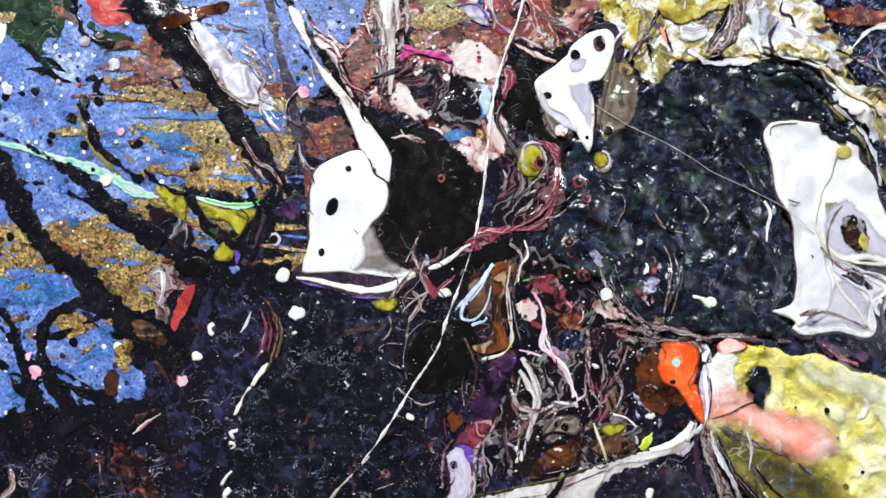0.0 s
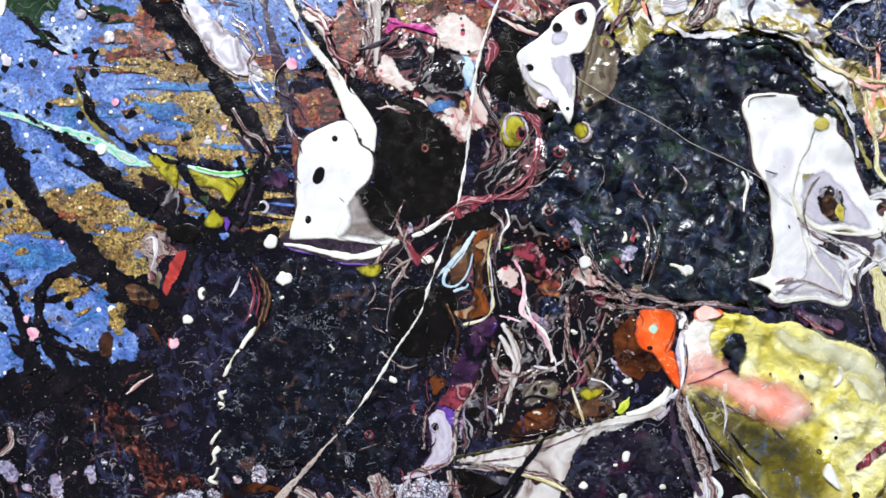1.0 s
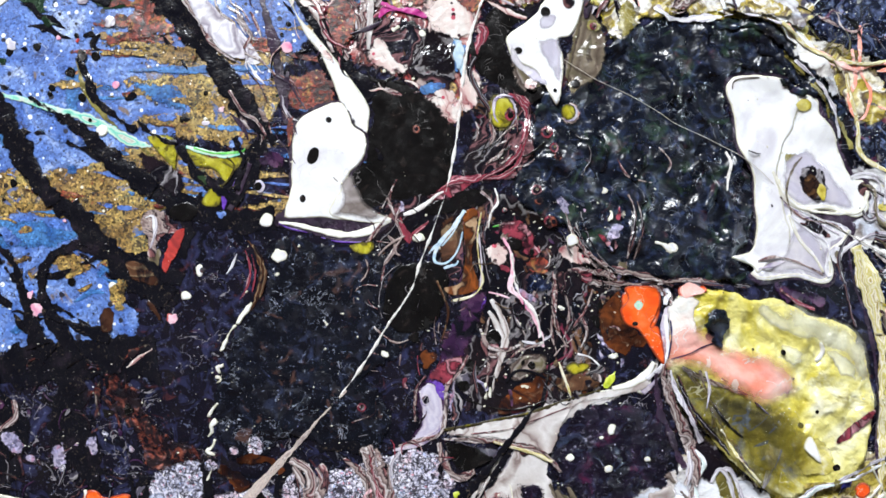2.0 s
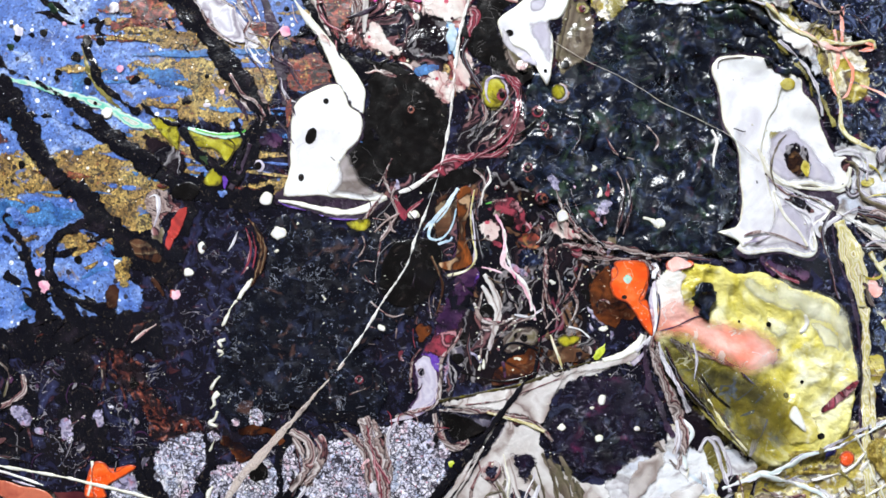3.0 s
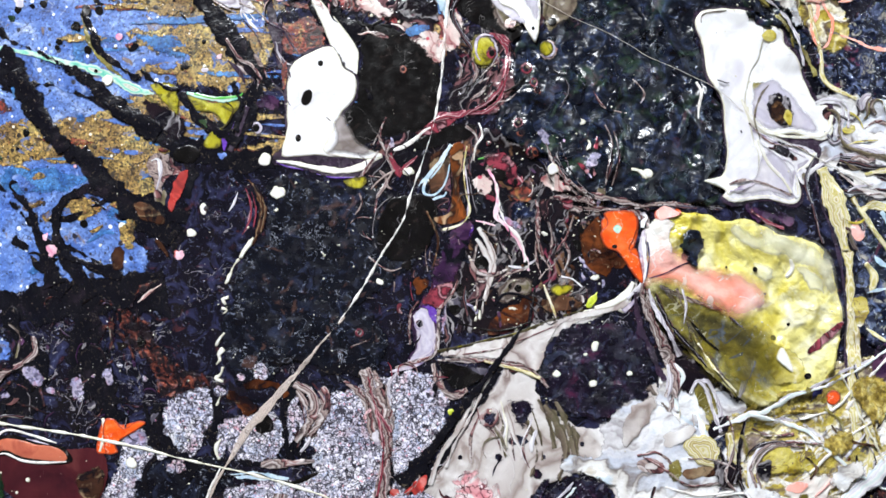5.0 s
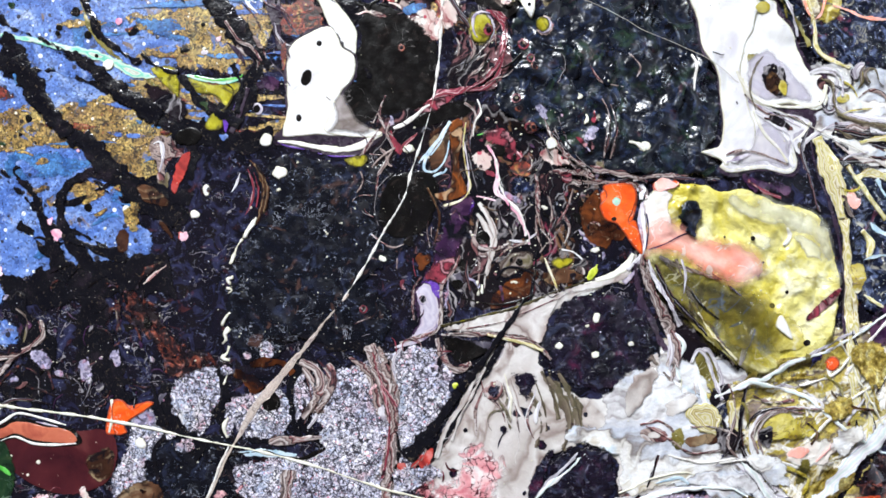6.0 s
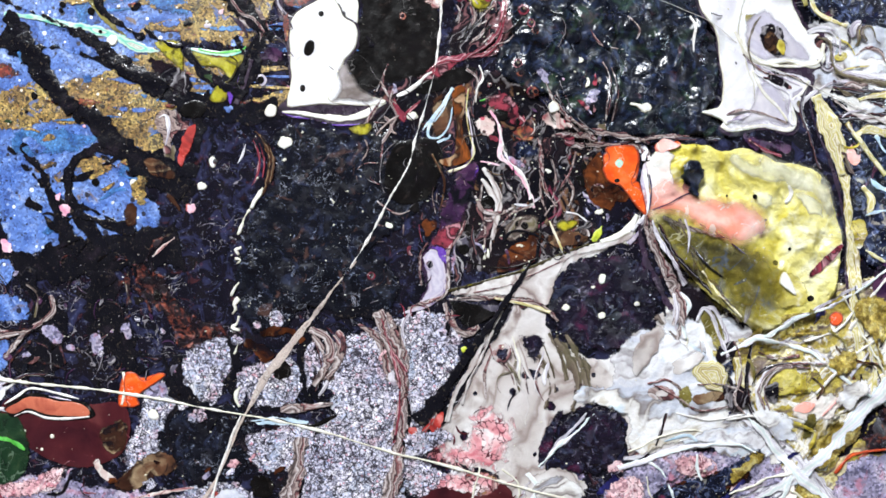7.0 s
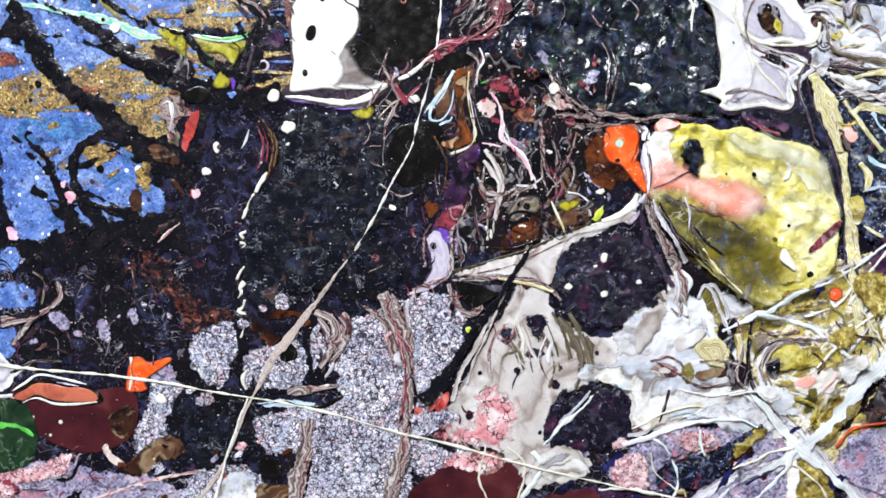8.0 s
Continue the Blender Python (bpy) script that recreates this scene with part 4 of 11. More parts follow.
def stroke(name, pts, material, thick=0.15, rag=0.06, edge=0.3, parent=None, label="", lump=(0.0, 2.0), size=1.0, wander=0.0):
    """A run of paint along a line of (x, y, width)."""
    line = smooth_loop(pts, 0.3, closed=False)
    if wander:
        line[:, 0] += wander * waves(line[:, 0], line[:, 1], 2.5, 3)
        line[:, 1] += wander * waves(line[:, 1] + 40, line[:, 0], 2.5, 3)
    tang = np.gradient(line[:, :2], axis=0)
    normal = np.stack([tang[:, 1], -tang[:, 0]], 1) / np.maximum(np.hypot(*tang.T), 1e-9)[:, None]
    half = np.maximum(line[:, 2:3] * 0.88, 0.05) / 2 * (1 + 0.4 * waves(line[:, 0], line[:, 1], 1.2, 2))[:, None]
    loop = np.concatenate([line[:, :2] + normal * half, (line[:, :2] - normal * half)[::-1]])
    ob = lay(name, ragged(loop, rag, size), material, thick, edge, lump, 0.5, parent, label)
    if ob:
        co = np.zeros(len(ob.data.vertices) * 3, dtype=np.float32)
        ob.data.vertices.foreach_get("co", co)
        gap = co.reshape(-1, 3)[:, None, :2] * 1000 - line[None, :, :2]
        near = (gap ** 2).sum(2).argmin(1)
        off = (gap[np.arange(len(near)), near] * normal[near]).sum(1)
        ob.data.attributes.new("across", "FLOAT", "POINT").data.foreach_set("value", off.astype(np.float32))
    return ob


def spot(name, at, material, rx=None, turn=0.0, thick=0.15, rag=0.04, parent=None, label="", edge=None):
    """A round drop or bubble: at is one (x, y, radius[, radius up])."""
    x, y, r = at[0][:3]
    ry = at[0][3] if len(at[0]) > 3 else r
    if material is white_gloss:
        r, ry = r * 0.85, ry * 0.85
    a = np.linspace(0, 2 * math.pi, max(9, min(60, int(12 * r) + 9)), endpoint=False)
    px, py = r * np.cos(a), ry * np.sin(a)
    c, s = math.cos(radians(turn)), math.sin(radians(turn))
    loop = ragged(np.stack([x + px * c - py * s, y + px * s + py * c], 1), rag, 0.8)
    return lay(name, loop, material, thick, edge or min(r, ry) * 0.7, (0, 1), min(0.6, r * 0.5), parent, label)


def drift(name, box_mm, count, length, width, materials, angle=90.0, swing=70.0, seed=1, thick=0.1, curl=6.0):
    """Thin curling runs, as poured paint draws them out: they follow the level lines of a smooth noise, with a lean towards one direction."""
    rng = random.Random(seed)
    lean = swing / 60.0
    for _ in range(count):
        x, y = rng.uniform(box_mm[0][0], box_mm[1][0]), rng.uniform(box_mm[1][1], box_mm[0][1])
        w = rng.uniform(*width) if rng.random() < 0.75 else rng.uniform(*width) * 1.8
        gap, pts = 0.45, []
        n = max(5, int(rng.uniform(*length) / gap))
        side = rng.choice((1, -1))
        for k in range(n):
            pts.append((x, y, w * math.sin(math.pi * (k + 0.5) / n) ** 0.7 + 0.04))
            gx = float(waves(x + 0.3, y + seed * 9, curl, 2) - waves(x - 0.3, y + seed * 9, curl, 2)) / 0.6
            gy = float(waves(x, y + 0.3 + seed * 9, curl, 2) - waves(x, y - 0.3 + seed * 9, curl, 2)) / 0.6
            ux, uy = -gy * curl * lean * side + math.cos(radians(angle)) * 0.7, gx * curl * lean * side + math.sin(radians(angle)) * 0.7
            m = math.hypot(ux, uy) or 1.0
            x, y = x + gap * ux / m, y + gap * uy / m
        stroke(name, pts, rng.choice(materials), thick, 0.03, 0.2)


def splash(name, box_mm, count, radius, material, seed=1, label=""):
    """Countless fine droplets, joined: low domes that lie on the paint."""
    rng = random.Random(seed)
    verts, faces = [], []
    for _ in range(count):
        x, y = rng.uniform(box_mm[0][0], box_mm[1][0]), rng.uniform(box_mm[1][1], box_mm[0][1])
        r = radius[0] + (radius[1] - radius[0]) * rng.random() ** 4
        z = float(sample(HEIGHT, 0, 0, np.array([x]), np.array([y]))[0])
        base, turn, flat = len(verts), rng.random() * 6, rng.uniform(0.6, 1.0)
        for ring, up in ((1.0, -0.08), (0.75, r * 0.45)):
            for k in range(8):
                a = turn + k * math.pi / 4
                wob = ring * (1 + 0.25 * math.sin(a * 2 + turn * 5))
                verts.append(((x + r * wob * math.cos(a)) * 0.001, (y + r * wob * flat * math.sin(a)) * 0.001, (z + up) * 0.001))
        verts.append((x * 0.001, y * 0.001, (z + r * 0.6) * 0.001))
        for k in range(8):
            n = (k + 1) % 8
            faces += [(base + k, base + n, base + 8 + n, base + 8 + k), (base + 8 + k, base + 8 + n, base + 16)]
    return tagged(link_mesh(name, verts, faces, material, painting, label), kind="stuff")


def blots(name, box_mm, count, radius, materials, seed=1, stretch=1.8, angle=0.0):
    """Small torn blots of mixed paint, each drawn out along one direction."""
    rng = random.Random(seed)
    for _ in range(count):
        x, y = rng.uniform(box_mm[0][0], box_mm[1][0]), rng.uniform(box_mm[1][1], box_mm[0][1])
        r, k = rng.uniform(*radius), rng.uniform(1.0, stretch)
        turn = radians(angle + rng.uniform(-35, 35))
        pts = []
        for i in range(9):
            a = 2 * math.pi * i / 9
            d = r * rng.uniform(0.55, 1.35)
            u, v = d * k * math.cos(a), d / k * math.sin(a)
            pts.append((x + u * math.cos(turn) - v * math.sin(turn), y + u * math.sin(turn) + v * math.cos(turn)))
        patch(name, pts, rng.choice(materials), 0.06, min(0.35, r * 0.4), 0.3, size=0.9)


# ---- large fields of colour ----
patch("blue_field", [(-66.63, 42.88), (-10.81, 41.98), (-9.95, 30.82), (-15.29, 25.35), (-19.06, 19.14), (-23.57, 11.45), (-34.35, 11.48), (-40.45, 6.13), (-44.11, -6.08), (-39.18, -16.65), (-47.02, -21.62), (-59.58, -20.25), (-65.16, -20.32), (-66.87, 14.02)], blue_glitter, 0.12, 0.5, 0.5, label="blue glittering paint")
patch("gold_field", [(-41.31, 25.53), (-34.64, 25.31), (-21.46, 25.77), (-16.79, 21.85), (-21.4, 21.32), (-30.66, 21.06), (-36.89, 21.57), (-39.9, 22.77)], gold_glitter, 0.12, 0.35)
patch("gold_field", [(-42.73, 20.21), (-34.53, 20.62), (-17.92, 20.3), (-17.89, 17.59), (-22.8, 11.45), (-25.85, 9.92), (-30.47, 10.32), (-34.34, 11.1), (-35.94, 13.8), (-40.98, 12.9), (-38.69, 14.98), (-32.87, 15.33), (-39.12, 16.76), (-42.13, 18.49)], gold_glitter, 0.12, 0.45)
patch("gold_field", [(-65.77, 5.82), (-55.38, 6.79), (-51.43, 7.32), (-44.39, 8.45), (-41.31, 9.97), (-36.65, 10.34), (-33.53, 8.79), (-27.35, 7.63), (-27.3, 3.82), (-34.17, 0.78), (-36.47, 0.4), (-37.21, -2.27), (-38.69, -6.06), (-44.13, -4.94), (-48.09, -1.51), (-52.03, -0.9), (-56.79, -0.14), (-65.6, 0.17)], gold_glitter, 0.12, 0.45)
patch("gold_field", [(-56.61, -8.41), (-53.88, -6.49), (-49.59, -4.95), (-46.83, -6.08), (-44.86, -7.6), (-47.96, -8.75), (-50.29, -9.52), (-52.67, -8.01), (-55.01, -9.54)], gold_glitter, 0.1, 0.25)
patch("red_field", [(-44.85, 25.57), (-41.91, 27.51), (-41.69, 30.67), (-38.4, 33.81), (-36.3, 29.02), (-33.48, 25.46), (-21.47, 26.16), (-21.44, 24.59), (-30.73, 24.26), (-39.32, 24.72), (-44.42, 24.15)], red_glitter, 0.12, 0.35)
patch("red_blob", [(-49.36, 40.01), (-43.11, 39.9), (-40.84, 36.24), (-43.14, 33.87), (-45.92, 33.68), (-47.96, 35.15)], red_gloss, 0.18, 0.2)
patch("red_field", [(-21.38, 20.08), (-16.78, 21.07), (-12.79, 21.06), (-11.38, 17.19), (-13.66, 15.11), (-17.48, 14.89), (-19.42, 17.21)], red_glitter, 0.12, 0.35)
patch("blue_streak", [(-43.54, 21), (-36.9, 21.73), (-29.12, 21.6), (-20.63, 21.78), (-21.01, 20.85), (-29.1, 20.58), (-36.87, 20.56)], blue_streak, 0.1, 0.15)
patch("blue_streak", [(-42.72, 19.9), (-39.18, 19.41), (-34.5, 18.83), (-32.87, 15.1), (-35.98, 15.66), (-39.92, 17.7)], blue_streak, 0.1, 0.3)
patch("blue_streak", [(-61.55, -0.75), (-55.2, -0.37), (-52.01, -1.52), (-47.3, -1.89), (-48.06, -3.04), (-53.52, -4.96), (-59.06, -4.97), (-63.08, -3.83)], blue_streak, 0.1, 0.35)
patch("teal_streak", [(-51.07, 21.7), (-48.68, 21.29), (-49.27, 14.66), (-49.97, 11.56), (-51.22, 13.89)], blue_streak, 0.06, 0.3)
patch("dark_green_patch", [(-63.23, 41.15), (-51.4, 40.87), (-51.7, 34.41), (-54.18, 30.29), (-56.57, 29.7), (-59.67, 32.15), (-62.93, 35.44)], dark_green, 0.15, 0.3)
patch("dark_green_patch", [(-47.63, 32.58), (-44.7, 33.1), (-42.06, 32.26), (-41.84, 30.43), (-44.6, 29.91), (-47.25, 30.98)], dark_green, 0.12, 0.3)
patch("white_smear", [(-63.36, 35.86), (-60.6, 34.58), (-60.19, 32.8), (-60.95, 31.53), (-63.12, 31.01)], white_gloss, 0.15, 0.1)
patch("pink_red_field", [(-10.81, 41.98), (11.74, 42), (10.5, 34), (8.52, 26.91), (3.91, 24.94), (1.61, 26.89), (-0.7, 28.46), (-2.61, 24.16), (-1.84, 21.82), (-6.05, 21.05), (-7.59, 22.22), (-9.13, 24.55), (-10.68, 25.34), (-13.77, 27.69), (-16.89, 30.85), (-20.01, 32.45), (-13.82, 32.41), (-9.97, 33.98)], crimson_marbled, 0.12, 0.4)
patch("blue_field", [(-17.04, 42.01), (-9.65, 41.97), (-8.82, 35.57), (-10.73, 32.4), (-13.8, 30.84), (-15.77, 34.01)], blue_glitter, 0.12, 0.3)
patch("blue_field", [(-21.14, 30.08), (-18.05, 30.46), (-16.85, 26.92), (-17.97, 24.58), (-20.3, 25.37)], blue_glitter, 0.1, 0.3)
patch("grit_field", [(7.07, 41.98), (21.89, 42.09), (20.97, 34.07), (17.82, 30.88), (14.72, 30.07), (10.86, 30.84), (8.56, 33.2)], olive_pearl, 0.12, 0.4)
patch("gold_lumpy_patch", [(21.11, 42.08), (44.48, 42.45), (42.2, 34.33), (38.9, 30.3), (35.71, 28.83), (31.77, 27.68), (30.13, 23.9), (27.82, 25.45), (25.56, 28.97), (23.69, 33.3), (21.77, 35.27)], gold_lumpy, 0.2, 0.4, 0.6, (0.35, 3.0), 0.5)
patch("gold_lumpy_patch", [(43.28, 42.42), (48.92, 42.54), (54.92, 31.35), (56.38, 27.38), (51.48, 25.71), (46.77, 28.18), (39.64, 28.56), (39.72, 31.1), (42.62, 35.14)], gold_lumpy, 0.18, 0.4, 0.6, (0.3, 3.5), 0.5)
patch("navy_field", [(47.7, 42.52), (75.46, 43.31), (74.27, 22.9), (62.74, 23.9), (58.75, 25.82), (55.6, 28.16), (55.73, 31.36), (51.04, 35.29)], navy_glitter, 0.12, 0.4, 0.5, (0.6, 2.2), 0.45)
patch("navy_field", [(61.47, 15.89), (65.82, 17.6), (79.95, 22.84), (79.19, 0.6), (70.64, 5.69), (65.5, 6.55), (62.16, 9.94)], navy_glitter, 0.12, 0.4, 0.5, (0.6, 2.2), 0.45)
patch("navy_field", [(65.23, -5.25), (79.19, 0.6), (78.68, -33.13), (67.48, -29.58), (66.27, -21.19), (66.81, -12.82)], navy_glitter, 0.12, 0.4, 0.5, (0.6, 2.2), 0.45)
patch("black_lumpy_patch", [(24.69, 23.86), (28.6, 25.45), (32.56, 28.24), (40.44, 28.57), (48.39, 28.84), (53.86, 24.96), (58.53, 20.27), (61.57, 14.8), (58.23, 11.64), (54.37, 16.3), (51.27, 19.4), (46.12, 20.13), (44.08, 17.77), (45.52, 12.34), (47.34, 6.16), (47.98, -0.75), (45.55, -4.95), (48.24, -7.63), (47.43, -9.15), (35.02, -8.34), (28.89, -7.57), (23.57, -4.53), (21.31, -1.5), (16.75, 0.77), (13.73, 3.81), (16.08, 11.44), (17.67, 17.61), (23.06, 18.4)],
      black_lumpy, 0.25, 0.4, 1.0, (1.1, 3.6), 0.4, label="black lumpy glossy paint")
patch("black_smooth_patch", [(-6.81, 20.28), (-2.99, 19.5), (1.6, 17.57), (5.4, 13.73), (5.39, 8.37), (3.86, 3.8), (0.83, 2.29), (-2.96, 1.15), (-6.74, 0.02), (-9.02, 2.29), (-9.64, 5.32), (-7.53, 8.37), (-6.78, 11.42), (-6.03, 15.26), (-7.19, 18.34)], black_smooth, 0.22, 0.3, 0.8, label="smooth satin black paint")
patch("black_smooth_patch", [(9.3, 27.69), (11.63, 30.85), (13.94, 30.07), (15.86, 28.9), (13.14, 26.14), (13.49, 22.63), (16.93, 20.31), (18.43, 17.61), (15.73, 16.06), (11.54, 18.75), (8.87, 20.29), (8.12, 23.78)], black_smooth, 0.15, 0.25, 0.8)
patch("black_dry_patch", [(-21.11, -4.52), (-16.57, -3.01), (-10.51, -4.52), (-5.97, -4.51), (-1.44, -6.02), (3.84, -9.03), (3.08, -15.04), (-1.43, -19.53), (-6.69, -23.27), (-11.94, -29.27), (-20.98, -30.06), (-26.3, -24.09), (-26.34, -16.58), (-22.57, -12.81), (-21.08, -9.05)], black_dry, 0.18, 0.5, 1.0, (0.25, 2.5), 0.5, label="black paint with dry bluish mottles")
patch("black_dry_patch", [(-27.65, -22.02), (-19.69, -22.65), (-10.77, -21.6), (-4.8, -23.83), (-2.6, -29.25), (-5.57, -33.41), (-11.7, -32.94), (-16.89, -31.66), (-22.48, -34.77), (-27.65, -32.62)], black_dry, 0.18, 0.5, 1.0, (0.2, 2.5), 0.5)
patch("black_dry_patch", [(-39.61, -45.12), (-29.72, -45.8), (-26.47, -49.6), (-27.85, -54.89), (-33.58, -58.13), (-39.83, -56.84), (-42.94, -51.21)], black_dry, 0.15, 0.4, 0.8, (0.2, 2.5), 0.5)
patch("rust_patch", [(-44.86, -22.44), (-40.4, -23.67), (-38.08, -28.29), (-35.62, -31.14), (-30.36, -32.86), (-29.22, -35.16), (-33.39, -36.63), (-37.85, -35.86), (-40.2, -31.69), (-43.5, -27.88)], rust_dry, 0.12, 0.4)
patch("rust_patch", [(-44.68, -22.73), (-40.82, -23.45), (-38.49, -26.44), (-37.7, -30.95), (-40.77, -30.99), (-42.72, -27.24)], rust_dry, 0.1, 0.35)
patch("rust_patch", [(-42.77, -20.83), (-40.09, -18.17), (-37.02, -17.39), (-38.53, -20.42), (-41.6, -21.95)], rust_dry, 0.08, 0.3)
# lower half
patch("granite_field", [(-17.41, -37.8), (-10.16, -35.7), (-5.64, -34.29), (-1.14, -32.88), (4.12, -32.85), (5.99, -36.94), (4.57, -43.88), (1.97, -48.99), (-0.94, -52.32), (-2.69, -57.55), (-5.63, -66.35), (-7.7, -69.84), (-21.94, -68.88), (-20.07, -58.12), (-16.28, -55.68), (-17.59, -50.22), (-14.19, -46.9), (-16.02, -42.33)], granite, 0.15, 0.4, 0.6, (0.2, 1.6), 0.5, label="grey gritty crackled paint")
patch("granite_field", [(-36.54, -36.4), (-31.83, -34.26), (-29.7, -35.56), (-30.13, -40.42), (-31.87, -44.75), (-35.53, -45.22), (-38.33, -41.18)], granite, 0.12, 0.3)
patch("granite_field", [(-28.29, -49.92), (-18.36, -48.83), (-17.18, -50.69), (-18.94, -55.5), (-26.18, -56.35), (-28.21, -53.97)], granite, 0.12, 0.3)
patch("granite_field", [(-28.31, -40.11), (-24.63, -39.04), (-20.13, -38.48), (-19.18, -42.98), (-21.7, -46.36), (-27.04, -45.98)], granite, 0.12, 0.3)
patch("granite_field", [(-43.73, -40.36), (-40.1, -40.61), (-38.71, -45.18), (-41.85, -49.47), (-43.29, -54.81), (-48.06, -56.34), (-48.06, -51.79), (-45.15, -45.65)], granite, 0.12, 0.3)
patch("granite_field", [(-76.52, -55.72), (-64.78, -54.48), (-57.34, -55.81), (-46.41, -58.26), (-40.28, -61.36), (-40.11, -68.71), (-77.89, -66.9)], mauve_grit, 0.14, 0.4)
patch("pale_grit_patch", [(-39.51, -58.22), (-33.49, -57.23), (-29.93, -57.91), (-27.45, -60.34), (-31.02, -69.24), (-42.85, -68.56)], granite, 0.16, 0.3)
patch("pink_grit_patch", [(-72.64, -55.91), (-64.88, -55.39), (-58.08, -53.93), (-60.35, -57.48), (-68.15, -58.92), (-74.38, -62.35)], pink_granite, 0.1, 0.4)
patch("cream_field", [(12.02, -32.59), (18.3, -30.46), (19.91, -38.04), (26.25, -41.36), (32.51, -39.92), (36.85, -34.56), (39.14, -39.58), (42.03, -42.64), (46.51, -42.13), (50.45, -43.16), (49.01, -47.47), (46.88, -49.96), (47.49, -54.47), (44.66, -56.9), (35.75, -57.03), (30.4, -57.48), (29.48, -51.61), (25.69, -49.08), (20.32, -50.42), (16.87, -55.48), (18.61, -61.88), (13.96, -65.11), (9.16, -58.45), (1.84, -56.1), (0.51, -50.66), (3.47, -46.62), (5.78, -42.91), (8.83, -37.6)],
      cream_marbled, 0.2, 0.35, 0.6, (0.2, 4.0), 0.6, label="cream and white marbled paint")
patch("dark_red_patch", [(-5.48, -64.55), (-1.66, -61.22), (2.98, -58.42), (9.05, -59.78), (10.88, -64.87), (9.9, -72.05), (-7.78, -70.75)], maroon_gloss, 0.12, 0.4)
patch("mauve_field", [(26.08, -62.5), (32.16, -57.63), (40.21, -56.7), (49.08, -57.74), (45.22, -62.34), (37.84, -66.2), (29.75, -67.31)], mauve_grit, 0.14, 0.4)
patch("pink_grit_patch", [(26.96, -62.57), (31.11, -60.22), (32.69, -63.05), (30.75, -65.59), (27.25, -64.84)], pink_granite, 0.1, 0.3)
patch("mauve_field", [(40.5, -66.44), (48.74, -63.56), (55.28, -59.64), (56.93, -62.5), (52.93, -69.38), (45.4, -75.08), (36.46, -74.26)], mauve_grit, 0.14, 0.4)
patch("mauve_field", [(60.91, -64.68), (67.08, -60.28), (81.06, -59.33), (80.25, -79.52), (65.37, -77.02), (62.95, -69.43)], mauve_grit, 0.14, 0.4)
patch("navy_field", [(19.3, -64.64), (28.1, -65.37), (36.89, -67.02), (41.23, -69.22), (39.13, -74.5), (16.96, -72.61)], purple_dull, 0.12, 0.4)
patch("gold_streak", [(50.54, -35.22), (59.57, -34.19), (68.82, -31.4), (82.64, -31.6), (81.51, -50.32), (70.43, -49.33), (64.56, -55.98), (58.78, -61.76), (53.74, -55.01), (49.66, -48.42), (50.95, -42.32)], gold_leaf, 0.18, 0.5, 0.6, (0.35, 2.6), 0.5, label="streaky gold and cream paint")
patch("gold_streak", [(54.58, -64.09), (58.66, -64.02), (61.18, -68.34), (61.7, -76.65), (53.51, -75.85)], gold_leaf, 0.15, 0.3, 0.5, (0.3, 2.0), 0.5)
patch("gold_streak", [(61.45, -62.92), (65.33, -58.76), (69.15, -55.95), (69.95, -58.28), (66.05, -62.44), (62.22, -65.71)], gold_leaf, 0.12, 0.3, 0.5)
patch("gold_streak", [(43.39, -63.08), (46.27, -59.74), (49.92, -58.71), (47.95, -61.68), (44.17, -64.95)], gold_leaf, 0.1, 0.25, 0.5)

# ---- swirled fields under the finer runs ----
patch("swirled_patch", [(-6.74, 0.77), (-1.44, 3.04), (5.38, 3.8), (11.45, 4.57), (16.75, 0.77), (24.33, -4.53), (30.41, -8.33), (28.85, -12.1), (26.51, -18.11), (28.01, -23.38), (22.68, -26.35), (13.61, -27.79), (6.08, -27.02), (5.34, -21.03), (3.83, -16.54), (7.61, -12.04), (3.84, -8.28), (0.07, -4.51), (-4.46, -6.02), (-6.73, -2.25)], tangle_dark, 0.1, 0.5, label="dark paint swirled with grey, pink and brown")
patch("swirled_patch", [(-10.81, 41.98), (9.4, 41.99), (9.72, 32.42), (8.52, 26.91), (6.96, 21.45), (7.7, 15.27), (4.64, 12.96), (0.07, 18.34), (-4.52, 20.27), (-9.12, 22.22), (-13.78, 28.48), (-12.29, 33.99)], tangle_pink, 0.1, 0.5, label="pink and crimson swirled paint")
patch("swirled_patch", [(7.84, 41.98), (21.89, 42.09), (20.97, 33.67), (17.04, 30.48), (11.63, 30.85), (8.94, 32.41)], tangle_pink, 0.1, 0.4)
patch("swirled_patch", [(6.95, 19.12), (11.54, 19.13), (16.88, 16.06), (16.04, 7.62), (12.21, 4.57), (6.9, 6.09), (7.69, 12.2)], tangle_dark, 0.1, 0.4)
patch("swirled_patch", [(21.89, 42.09), (45.69, 42.47), (54.99, 32.95), (56.41, 28.18), (49.96, 28.07), (40.45, 29.13), (32.55, 27.85), (28.6, 25.45), (24.8, 30.14)], tangle_gold, 0.1, 0.5, 0.6, (0.3, 2.6), label="gold and cream swirled lumpy paint")
patch("swirled_patch", [(51.57, 28.1), (57.94, 25.81), (65.97, 22.76), (67.28, 14.86), (62.35, 14.02), (58.5, 19.49), (53.86, 24.96)], tangle_gold, 0.08, 0.4)
patch("swirled_patch", [(60.37, 6.56), (67.24, 7.39), (79.29, 3.99), (78.96, -9.55), (70.3, -9.49), (63.56, -3.56), (60.18, -1.87)], tangle_white, 0.08, 0.4)
